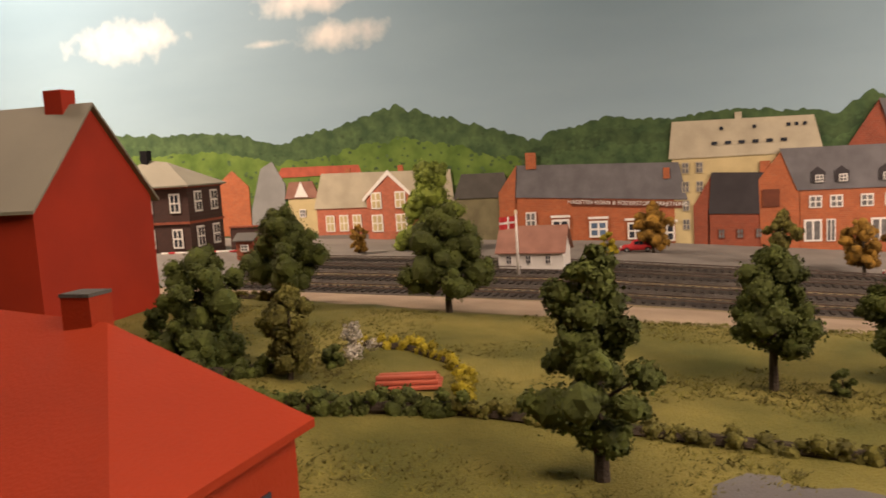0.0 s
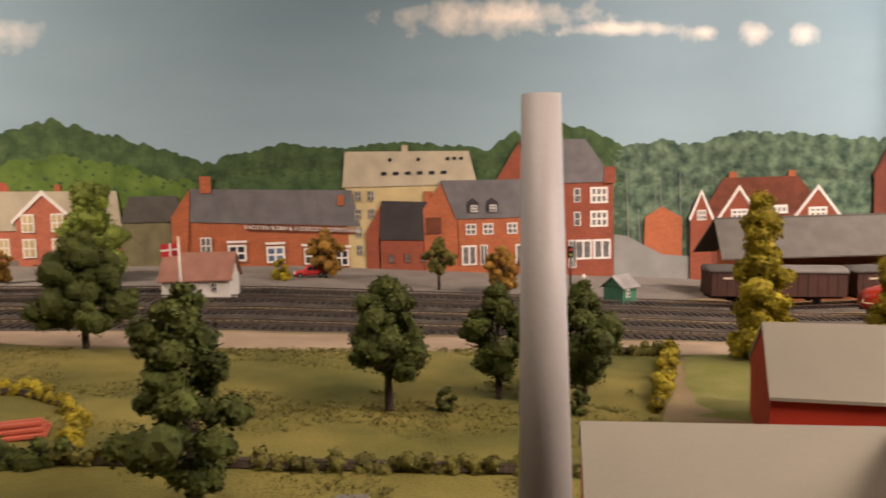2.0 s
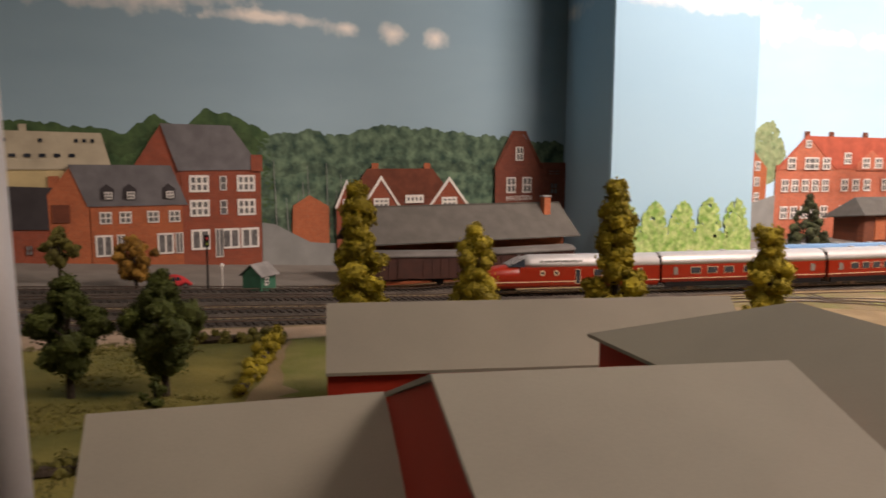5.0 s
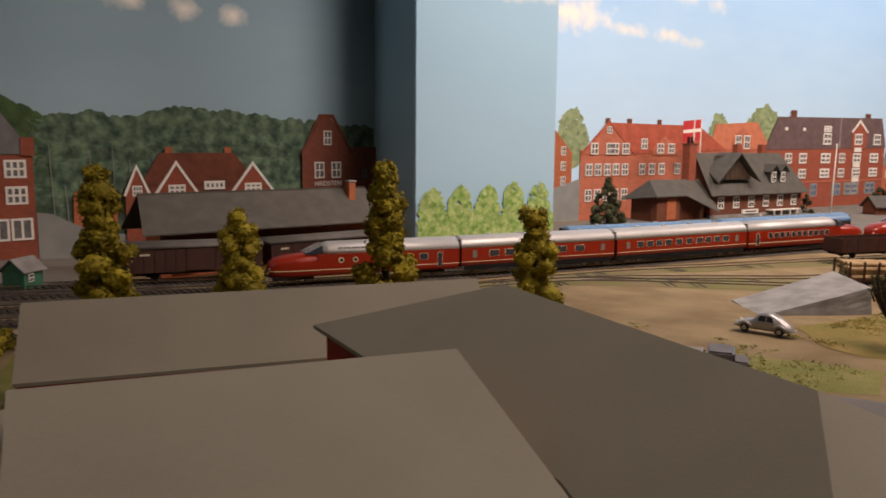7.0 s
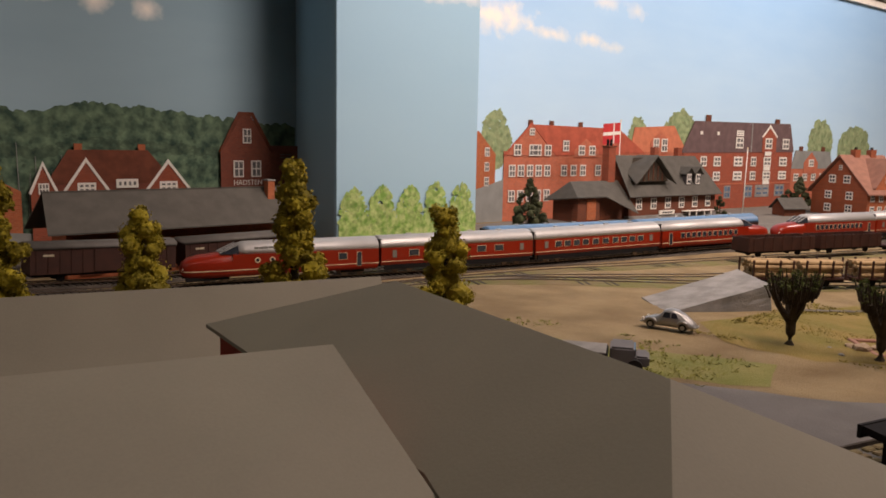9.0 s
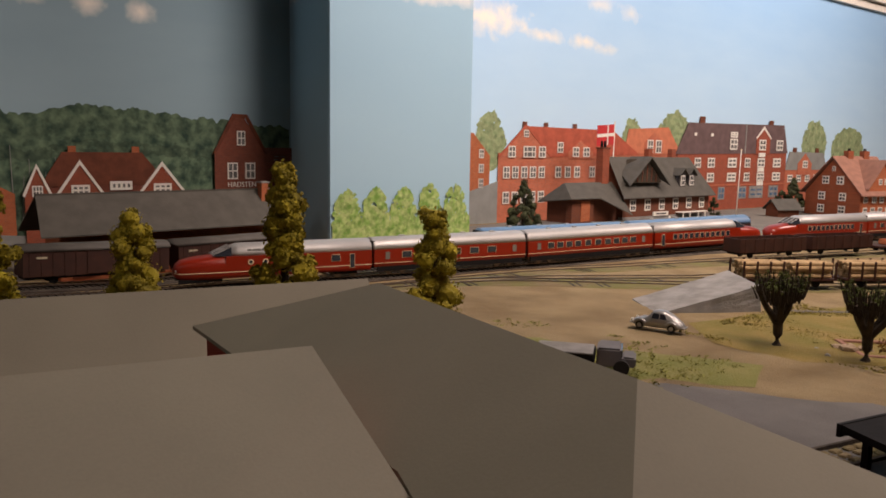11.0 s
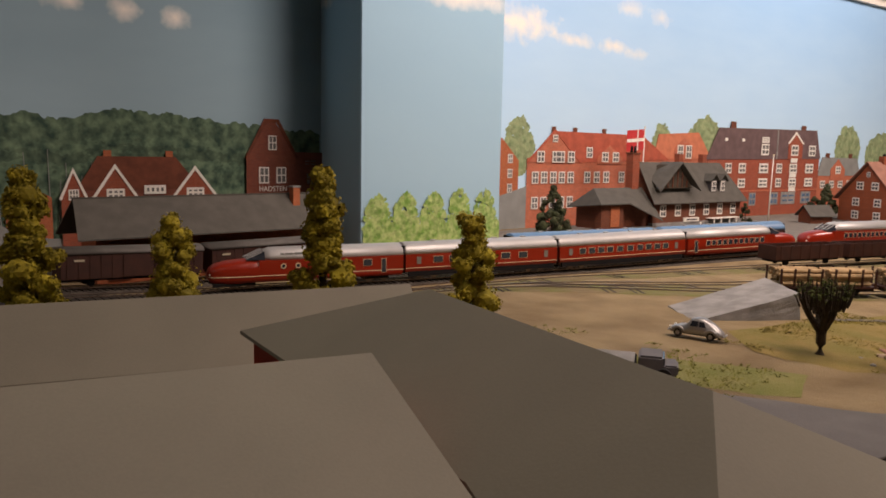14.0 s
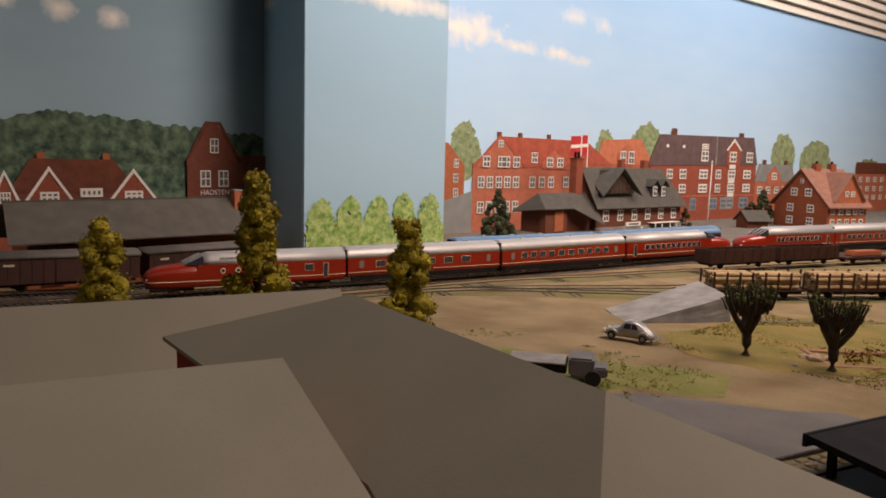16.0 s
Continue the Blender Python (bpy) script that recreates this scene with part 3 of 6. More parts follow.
part("base", tube([(0, 0, 0), (0, 0, 0.006)], [0.0095, 0.0088], 24), M["column"], col)


# ---- the two red houses near the camera ----
def near_house():
    z0 = ground_z(0) - 0.002
    t = thing("house", (0, 0, z0), "near red house with a hipped tile-red roof", "house")
    o = Vector((0, 0, z0))
    c = Vector((0.022, 0.055, 0.0995))
    hip = Vector((-0.033, 0.066, 0.1150))
    front = Vector((0.0165, 0.007, 0.0985))
    run = Vector((-0.1365, 0.042, 0.0))
    rl, fl, bl = hip + run, front + run * 1.3, c + run * 1.3
    d = run.normalized()
    part("roof_front", sheet([x - o for x in (hip, rl, fl, front)], 0.0016), M["redroof"], t, "light red painted roof slope")
    part("roof_hip", sheet([x - o for x in (hip, front, c)], 0.0016), M["redroof"], t)
    part("roof_back", sheet([x - o for x in (hip, c, bl, rl)], 0.0016), M["redroof"], t)
    cen = (c + front + fl + bl) / 4
    ring = [x.lerp(cen, 0.05) - Vector((0, 0, 0.002)) for x in (front, c, bl, fl)]
    solid("wall", [x - o for x in ring], 0.0, M["redroof"], t, "plain red painted wall")
    bm = boxes((-0.0040, 0.0040, -0.0034, 0.0034, -0.010, 0.0058))
    bmesh.ops.translate(bm, verts=bm.verts, vec=hip - o + d * 0.0075 + Vector((0, 0, 0.000)))
    chim = part("chimney", bm, M["redroof"], t)
    bm = boxes((-0.0042, 0.0042, -0.0036, 0.0036, 0, 0.0008))
    bmesh.ops.translate(bm, verts=bm.verts, vec=hip - o + d * 0.0075 + Vector((0, 0, 0.0058)))
    part("chimney_cap", bm, M["slate"], chim, "dark chimney cap")
    a, b = ring[0] - o, ring[1] - o
    u = (b - a)
    u.z = 0
    u.normalize()
    nn = Vector((u.y, -u.x, 0))
    p = b - u * 0.013
    bm = bmesh.new()
    for s0, s1, h0, h1, e in ((-0.004, 0.004, -0.022, -0.009, 0.0005),):
        q = [bm.verts.new(p + u * s + nn * e2 + Vector((0, 0, h))) for e2 in (-0.001, e) for s, h in ((s0, h0), (s1, h0), (s1, h1), (s0, h1))]
        for f in ((4, 5, 6, 7), (0, 1, 5, 4), (1, 2, 6, 5), (2, 3, 7, 6), (3, 0, 4, 7)):
            bm.faces.new([q[i] for i in f])
    part("window", bm, M["glass"], t, "small dark window")
    return t


near_house()


def big_house():
    z0 = ground_z(-0.28) - 0.002
    R, L = Vector((-0.276, 0.392, 0)), Vector((-0.268, 0.279, 0))
    t = thing("house", (R.x, R.y, z0), "tall plain red gabled house with a brown-grey roof", "house")
    d = (L - R)
    wdt = d.length
    d.normalize()
    n = Vector((-d.y, d.x, 0))
    if n.x > 0:
        n = -n
    # local: gable in the plane of R and L, the house runs back along n
    eave, peak, deep = 0.134 - z0, 0.194 - z0, 0.17
    P = lambda s, k, z: tuple(d * s + n * k + Vector((0, 0, z)))
    bm = bmesh.new()
    r0 = [bm.verts.new(P(*a)) for a in ((0, 0, 0), (wdt, 0, 0), (wdt, 0, eave), (wdt * 0.5, 0, peak), (0, 0, eave))]
    r1 = [bm.verts.new(P(a[0], deep, a[1])) for a in ((0, 0), (wdt, 0), (wdt, eave), (wdt * 0.5, peak), (0, eave))]
    bm.faces.new(r0)
    bm.faces.new(r1[::-1])
    for i in range(5):
        bm.faces.new((r0[i], r1[i], r1[(i + 1) % 5], r0[(i + 1) % 5]))
    bmesh.ops.recalc_face_normals(bm, faces=bm.faces[:])
    part("wall", bm, M["redcard"], t, "plain brick-red wall")
    ov = 0.004
    sl = (peak - eave) / (wdt * 0.5)
    for s0, nm in ((wdt + ov, "roof_slope"), (-ov, "roof_slope")):
        z = eave - ov * sl + 0.002
        part(nm, sheet([P(wdt * 0.5, -ov, peak + 0.002), P(s0, -ov, z), P(s0, deep + ov, z), P(wdt * 0.5, deep + ov, peak + 0.002)], 0.002), M["roofcard2"], t)
    c = Vector(P(wdt * 0.5, 0.020, peak))
    bm = boxes((c.x - 0.007, c.x + 0.007, c.y - 0.006, c.y + 0.006, c.z - 0.01, c.z + 0.011))
    part("chimney", bm, M["redcard"], t)


big_house()


# ---- trees and hedges ----
def leaf_cloud(rng, clumps, per, size):
    """Leaf flakes over the skins of clumps (x, y, z, radius)."""
    v, f = [], []
    for x, y, z, r in clumps:
        c0 = Vector((x, y, z))
        for k in range(per):
            d = Vector((rng.gauss(0, 1), rng.gauss(0, 1), rng.gauss(0, 1))).normalized()
            c = c0 + d * r * rng.uniform(0.72, 1.08)
            n = (d + Vector((rng.gauss(0, .45), rng.gauss(0, .45), rng.gauss(0, .45)))).normalized()
            a = n.cross(Vector((rng.gauss(0, 1), rng.gauss(0, 1), rng.gauss(0, 1))))
            a = a.normalized() if a.length > 1e-6 else Vector((1, 0, 0))
            b = n.cross(a)
            s = size * rng.uniform(0.6, 1.4)
            i = len(v)
            v += [tuple(c + a * s), tuple(c + b * s * 0.8), tuple(c - a * s), tuple(c - b * s * 0.8)]
            f.append((i, i + 1, i + 2, i + 3))
    return v, f


def foam_cores(v, f, clumps, seed):
    """Rough foam cores inside the leaf clumps, added to v and f."""
    bm = bmesh.new()
    bmesh.ops.create_icosphere(bm, subdivisions=2, radius=1.0)
    unit = [p.co.copy() for p in bm.verts]
    tris = [[p.index for p in q.verts] for q in bm.faces]
    bm.free()
    for m, (x, y, z, r) in enumerate(clumps):
        base = len(v)
        for p in unit:
            k = r * (0.74 + 0.30 * noise.noise(p * 2.3 + Vector((m * 3.7, seed, 0))))
            v.append((x + p.x * k, y + p.y * k, z + p.z * k))
        f += [tuple(base + i for i in q) for q in tris]


def tree(x, y, h, spread, label, leaf="leaf_dark", seed=1, crown0=0.24, clumps=90, per=130, shape="round", cat="tree", group="", trunk=0.035, cores=True):
    """A foam tree: trunk, limbs to every lobe, and a crown of lobed clumps with gaps between them."""
    rng = random.Random(seed)
    t = thing("tree" if shape != "bush" else "bush", (x, y, ground_z(x, y) + 0.001), label, cat, group=group)
    top = h * 0.86
    lean = Vector((rng.uniform(-.04, .04) * h, rng.uniform(-.04, .04) * h, 0))
    bm = tube([(0, 0, -0.001), lean * 0.2 + Vector((0, 0, top * 0.3)), lean * 0.6 + Vector((0, 0, top * 0.65)), lean + Vector((0, 0, top))], [h * trunk, h * trunk * 0.75, h * trunk * 0.5, h * trunk * 0.15], 8)
    lobes = {"cone": 26, "fir": 34, "round": 22, "bush": 9}[shape]
    cl, ends = [], []
    for k in range(lobes):
        q = (k + rng.uniform(0.1, 0.9)) / lobes
        if shape == "cone":
            env = 0.74 * spread * (1 - 0.66 * q ** 1.3) * (0.80 + 0.26 * math.sin(q * 17 + seed))
            lr = spread * rng.uniform(0.22, 0.34) * (1 - 0.35 * q)
        elif shape == "fir":
            env = spread * (1.04 - q) * (0.75 + 0.4 * abs(math.sin(q * 13)))
            lr = spread * rng.uniform(0.14, 0.22) * (1.1 - 0.6 * q)
        else:
            env = spread * math.sqrt(max(0.05, 1 - (2 * q - 0.86) ** 2)) * (0.82 + 0.28 * math.sin(q * 9 + seed * 1.7))
            lr = spread * rng.uniform(0.24, 0.40) * (1 - 0.25 * q)
        a = k * 2.4 + rng.uniform(-.5, .5)
        rr = max(0.0, env - lr * 0.7) * rng.uniform(0.65, 1.0)
        z = h * (crown0 + (1 - crown0) * q) - lr * 0.6
        off = lean * (z / h)
        c = Vector((off.x + rr * math.cos(a), off.y + rr * math.sin(a), max(z, lr * 0.6)))
        ends.append(c)
        cl.append((*c, lr))
        for j in range(3):
            e = Vector((rng.gauss(0, 1), rng.gauss(0, 1), rng.gauss(0, 0.7))).normalized() * lr * 0.75
            cl.append((*(c + e), lr * rng.uniform(0.40, 0.62)))
    for c in ends[::2]:
        z0 = min(max(h * crown0 * 0.7, c.z * 0.75), top * 0.9)
        tube([lean * (z0 / h) + Vector((0, 0, z0)), c], [h * trunk * 0.3, h * trunk * 0.10], 5, bm)
    part("trunk", bm, M["bark"], t)
    v, f = leaf_cloud(rng, cl, max(24, int(clumps * per / (lobes * 4))), max(0.0008, h * 0.0115))
    if cores:
        foam_cores(v, f, cl, seed)
    mesh_part("crown", v, f, M[leaf], t)
    return t


DARK = "dark olive clumpy model tree on the lawn"
tree(-0.194, 0.430, 0.072, 0.038, DARK, seed=3, group="lawn trees", crown0=0.32)
tree(-0.068, 0.425, 0.070, 0.039, "broad dark olive model tree with a few reddish leaves", seed=4, group="lawn trees", crown0=0.32)
tree(0.0615, 0.170, 0.077, 0.0235, "tall slender dark green model tree with uneven crown", seed=7, group="lawn trees", crown0=0.22, clumps=75)
tree(0.1235, 0.284, 0.064, 0.0235, DARK, seed=11, group="lawn trees", crown0=0.34)
tree(0.219, 0.292, 0.060, 0.0235, DARK, seed=13, group="lawn trees", crown0=0.34)
tree(0.178, 0.300, 0.058, 0.0215, DARK, seed=17, group="lawn trees", crown0=0.34)
tree(-0.150, 0.262, 0.060, 0.031, "dense dark green model tree by the red house", seed=19, group="lawn trees", crown0=0.1, clumps=80)
tree(-0.092, 0.246, 0.046, 0.016, "small olive-brown model tree in the garden", leaf="leaf_mid", seed=23, group="lawn trees", crown0=0.2)
tree(-0.205, 0.300, 0.022, 0.014, "low dark green bush beside the tall red house", shape="bush", cat="bush", seed=29, crown0=0.05, clumps=30)
POP = "yellow-green columnar model poplar"
tree(0.352, 0.378, 0.103, 0.0360, POP, leaf="leaf_yellow", seed=31, shape="cone", crown0=0.04, clumps=110, per=130, group="poplars")
tree(0.430, 0.362, 0.078, 0.0370, POP, leaf="leaf_yellow", seed=32, shape="cone", crown0=0.04, clumps=90, per=130, group="poplars")
tree(0.502, 0.306, 0.112, 0.0370, POP, leaf="leaf_yellow", seed=33, shape="cone", crown0=0.04, clumps=110, per=130, group="poplars")
tree(0.578, 0.247, 0.086, 0.0370, POP, leaf="leaf_yellow", seed=34, shape="cone", crown0=0.03, clumps=100, per=130, group="poplars")


# ---- the printed and painted town on the backdrop ----
CARD = 0.0012
FLATS = []


def card(name, pts, layer, material, parent, label=""):
    if name.endswith("wall"):
        pts = [(u, -0.02 if z <= 0.035 else z) for u, z in pts]
    return part(name, slab(pts, -CARD * layer, -CARD * (layer - 1) + 0.0002), material, parent, label)


def flat_thing(name, wall, label, category, group="backdrop houses"):
    t = new(name)
    FLATS.append(t)
    t.matrix_world = wall @ Matrix.Translation((0, -0.00005 * len(FLATS), 0))
    t.empty_display_size = 0.01
    return tagged(t, label, category, group)


def win(parent, u, z, w, h, layer, frame_m="white", pane_m="print_glass", bars=1, cross=1):
    """A window: white frame with recessed dark panes."""
    f = w * 0.115
    k = card("window", [(u - w / 2, z), (u + w / 2, z), (u + w / 2, z + h), (u - w / 2, z + h)], layer + 1, M[frame_m], parent)
    bm = bmesh.new()
    iw, ih = (w - f * (bars + 2)) / (bars + 1), (h - f * (cross + 2)) / (cross + 1)
    for i in range(bars + 1):
        for j in range(cross + 1):
            x0, z0 = u - w / 2 + f + i * (iw + f), z + f + j * (ih + f)
            slab([(x0, z0), (x0 + iw, z0), (x0 + iw, z0 + ih), (x0, z0 + ih)], -CARD * (layer + 1) - 0.0003, -CARD * layer, bm)
    part("panes", bm, M[pane_m], k)
    return k


def rect(a, b, c, d):
    return [(a, c), (b, c), (b, d), (a, d)]


def stack(parent, u, z, w, h, material, layer=2):
    card("chimney", rect(u - w / 2, u + w / 2, z, z + h) , layer, M[material], parent)


def treeline(wall, top, bottom, material, layer, seed, label, bump=0.0085, bands=9, name="backdrop", dabs=3.2):
    """A painted belt of trees: scalloped bands, one before the other."""
    rng = random.Random(seed)
    bm = bmesh.new()
    us = [p[0] for p in top]
    for k in range(bands):
        step = 0.0035
        n = int((us[-1] - us[0]) / step)
        crowns = []
        u = us[0]
        while u < us[-1]:
            crowns.append((u, rng.uniform(0.6, 1.3) * bump))
            u += rng.uniform(0.7, 1.5) * bump
        pts = []
        for i in range(n + 1):
            u = us[0] + (us[-1] - us[0]) * i / n
            z = float(np.interp(u, us, [p[1] for p in top]))
            e = max([math.sqrt(max(0.0, r * r - (u - c) ** 2)) for c, r in crowns] + [0.0])
            z = bottom + (z - bump * 0.5 - bottom) * (1 - k / (bands + 0.3)) + e * 1.0 + rng.uniform(-.0012, .0012)
            pts.append((u, z))
        y = -0.0003 - CARD * layer * 0.3 - 0.00012 * k - 0.000013 * seed
        vt = [bm.verts.new((u, y, z)) for u, z in pts]
        vb = [bm.verts.new((u, y, bottom)) for u, z in pts]
        for i in range(n):
            bm.faces.new((vb[i], vb[i + 1], vt[i + 1], vt[i]))
    area = sum((b[0] - a[0]) * max(0.0, (a[1] + b[1]) / 2 - bottom) for a, b in zip(top, top[1:]))
    y0 = -0.0003 - CARD * layer * 0.3 - 0.000013 * seed
    for k in range(min(900, int(area / (bump * bump) * dabs))):
        u = rng.uniform(us[0], us[-1])
        zt = float(np.interp(u, us, [p[1] for p in top])) - bump * 0.4
        r = bump * rng.uniform(0.18, 0.46)
        z = zt - r - (zt - bottom) * rng.random() ** 1.4 * 0.9
        n, ph = 9, rng.uniform(0, 6.28)
        yk = y0 - 0.00012 * (bands * min(1.0, (zt + bump - z) / (zt - bottom)) + 0.7) - 0.00000015 * k
        ring = []
        for j in range(n):
            a = ph + 2 * math.pi * j / n
            q = r * rng.uniform(0.6, 1.15)
            ring.append(bm.verts.new((u + q * math.cos(a), yk, z + 0.75 * q * math.sin(a))))
        bm.faces.new(ring)
    ob = struct(name, bm, M[material], label, "backdrop")
    ob.matrix_world = wall
    return ob


def painted_tree(wall, u, zt, w, z0, material, seed, label, fine=1.0):
    """A tree painted on the backdrop: an uneven crown of overlapping dabs, paler and darker."""
    rng = random.Random(seed)
    bm = bmesh.new()
    h = zt - z0
    n = int(150 * fine)
    for k in range(n):
        q = (k + rng.random()) / n
        back = k < n * 0.4
        a, rr = rng.uniform(0, 6.283), math.sqrt(rng.random())
        r = w * (rng.uniform(0.22, 0.36) if back else rng.uniform(0.07, 0.17)) / math.sqrt(fine)
        cz = z0 + h * 0.52 + math.sin(a) * rr * (h * 0.48 - r * 0.8)
        lim = w * (1.0 - 0.12 * max(0.0, (cz - z0) / h - 0.45) / 0.55) - r * 0.6
        cu = u + math.cos(a) * rr * lim
        ring = []
        for j in range(10):
            b = 2 * math.pi * j / 10
            e = r * rng.uniform(0.62, 1.18)
            ring.append(bm.verts.new((cu + e * math.cos(b), -0.0004 - 0.000004 * k, cz + e * math.sin(b))))
        bm.faces.new(ring)
    ob = struct("backdrop", bm, M[material], label, "painted tree")
    ob.matrix_world = wall
    return ob


for m in ("forest", "hill", "forest_blue", "forest_pale", "forest_grey"):
    nt = M[m].node_tree
    b = nt.nodes["Principled BSDF"]
    src = b.inputs["Base Color"].links[0].from_socket
    g = nt.nodes.new("ShaderNodeNewGeometry")
    mr = nt.nodes.new("ShaderNodeMapRange")
    mr.inputs["To Min"].default_value, mr.inputs["To Max"].default_value = 0.78, 1.22
    nt.links.new(g.outputs["Random Per Island"], mr.inputs["Value"])
    hs = nt.nodes.new("ShaderNodeHueSaturation")
    nt.links.new(mr.outputs["Result"], hs.inputs["Value"])
    nt.links.new(src, hs.inputs["Color"])
    nt.links.new(hs.outputs["Color"], b.inputs["Base Color"])

treeline(LEFT, [(-1.5, 0.25), (-0.95, 0.225), (-0.756, 0.212), (-0.66, 0.205), (-0.58, 0.205), (-0.50, 0.180), (-0.40, 0.200), (-0.302, 0.224), (-0.22, 0.200), (-0.115, 0.165)], 0.03, "forest", 0, 1, "painted belt of dark green treetops below the sky")
treeline(LEFT, [(-1.0, 0.172), (-0.66, 0.176), (-0.58, 0.172), (-0.50, 0.152), (-0.40, 0.164), (-0.302, 0.178), (-0.22, 0.162), (-0.125, 0.138)], 0.03, "hill", 1, 2, "painted bright green wooded hillside", bump=0.010, bands=4, dabs=0.0)
treeline(LEFT, [(-0.13, 0.160), (-0.08, 0.172), (-0.006, 0.187), (0.06, 0.178), (0.12, 0.184), (0.20, 0.182), (0.26, 0.172), (0.30, 0.200), (0.33, 0.176), (0.36, 0.205), (0.41, 0.195), (0.45, 0.170)], 0.03, "forest", 0, 3, "painted belt of dark woods behind the houses")
treeline(LEFT, [(0.43, 0.168), (0.50, 0.182), (0.54, 0.172), (0.62, 0.190), (0.70, 0.185), (0.78, 0.178), (0.86, 0.172), (0.935, 0.168)], 0.02, "forest_blue", 0, 4, "painted bluish green wood with pale birch trunks", bump=0.009, bands=10)
# pale birch trunks
bm = bmesh.new()
rb = random.Random(8)
for k in range(16):
    u = 0.455 + 0.012 * k + rb.uniform(-.004, .004)
    zt, du = rb.uniform(0.085, 0.145), rb.uniform(-.004, .004)
    slab([(u, 0.045), (u + 0.0014, 0.045), (u + 0.0006 + du, zt), (u + du, zt)], -0.0028, -0.0024, bm)
for o in (struct("backdrop", bm, M["haze"], "pale painted birch trunks in the wood", "backdrop"),):
    o.matrix_world = LEFT

# far left lane and houses
t = flat_thing("backdrop_house", LEFT, "printed orange gabled house at the bend of the lane", "house")
card("wall", [(-0.605, 0.05), (-0.548, 0.05), (-0.548, 0.125), (-0.575, 0.150), (-0.605, 0.128)], 2, M["b_orange"], t)
t = flat_thing("backdrop", LEFT, "painted grey lane climbing between the houses", "lane")
card("lane", [(-0.548, 0.045), (-0.47, 0.045), (-0.49, 0.08), (-0.485, 0.125), (-0.505, 0.160), (-0.525, 0.150), (-0.545, 0.09)], 2, M["haze"], t)
t = flat_thing("backdrop_house", LEFT, "small printed cream house with a reddish roof", "house")
card("wall", rect(-0.482, -0.432, 0.05, 0.105), 2, M["cream"], t)
card("roof", [(-0.487, 0.103), (-0.428, 0.103), (-0.44, 0.128), (-0.478, 0.128)], 3, M["tile_pink"], t)
card("gable", [(-0.47, 0.105), (-0.448, 0.105), (-0.459, 0.128)], 4, M["white"], t)
win(t, -0.459, 0.075, 0.010, 0.012, 2)
t = flat_thing("backdrop_house", LEFT, "printed row of distant red roofs", "house")
card("roof", [(-0.50, 0.135), (-0.36, 0.135), (-0.365, 0.148), (-0.49, 0.150)], 1, M["tile_red"], t)

# long house with a central gable
t = flat_thing("backdrop_house", LEFT, "printed red and white house with a cream roof and central gable", "house")
card("wall", rect(-0.436, -0.226, 0.03, 0.092), 2, M["b_bright"], t)
card("roof", [(-0.440, 0.086), (-0.222, 0.086), (-0.226, 0.134), (-0.424, 0.138)], 3, M["cream_roof"], t)
card("gable_wall", [(-0.354, 0.032), (-0.286, 0.032), (-0.286, 0.103), (-0.319, 0.133), (-0.354, 0.106)], 4, M["b_bright"], t)
card("bargeboard", [(-0.360, 0.099), (-0.319, 0.138), (-0.280, 0.099), (-0.280, 0.094), (-0.319, 0.131), (-0.360, 0.094)], 5, M["white"], t, "white bargeboard")
card("plinth", rect(-0.436, -0.226, 0.03, 0.047), 3, M["pave"], t)
for u in (-0.339, -0.302):
    win(t, u, 0.083, 0.016, 0.024, 4, pane_m="cream")
    win(t, u, 0.050, 0.017, 0.025, 4, pane_m="cream")
for u in (-0.415, -0.393, -0.372, -0.268, -0.245):
    win(t, u, 0.052, 0.014, 0.024, 2, pane_m="cream")
for u in (-0.382, -0.30):
    stack(t, u, 0.134, 0.008, 0.010, "b_orange", 2)
t = flat_thing("backdrop_house", LEFT, "printed grey-brown farm building in shade", "house")
card("wall", rect(-0.224, -0.140, 0.03, 0.095), 2, M["olive_wall"], t)
card("roof", [(-0.224, 0.092), (-0.137, 0.092), (-0.15, 0.126), (-0.21, 0.126)], 3, M["slate"], t)

# corn and feed shop
t = flat_thing("backdrop_house", LEFT, "printed orange brick feed shop with a long slate roof", "shop")
card("wall", [(-0.150, 0.02), (0.085, 0.005), (0.085, 0.082), (-0.138, 0.094), (-0.150, 0.11)], 2, M["b_orange"], t)
card("roof", [(-0.141, 0.091), (0.088, 0.079), (0.078, 0.127), (-0.132, 0.134)], 3, M["slate_blue"], t)
card("gable_edge", [(-0.158, 0.03), (-0.141, 0.03), (-0.132, 0.134), (-0.158, 0.098)], 4, M["b_orange"], t)
card("sign_band", [(-0.06, 0.0770), (0.083, 0.0685), (0.083, 0.0770), (-0.06, 0.0855)], 3, M["tile_brown"], t, "dark red painted sign band")
stack(t, -0.112, 0.128, 0.014, 0.022, "b_orange", 4)
stack(t, 0.063, 0.107, 0.008, 0.014, "b_orange", 4)
for k, u in enumerate((-0.075, -0.025, 0.022, 0.062)):
    zz = 0.043 - 0.0035 * k - 0.006
    win(t, u, zz, 0.019 if k > 1 else 0.024, 0.022, 3, pane_m="glassblue" if k == 1 else "glass")
    card("lintel", rect(u - 0.013, u + 0.013, zz + 0.0245, zz + 0.0275), 4, M["white"], t)
win(t, -0.115, 0.048, 0.014, 0.022, 3)


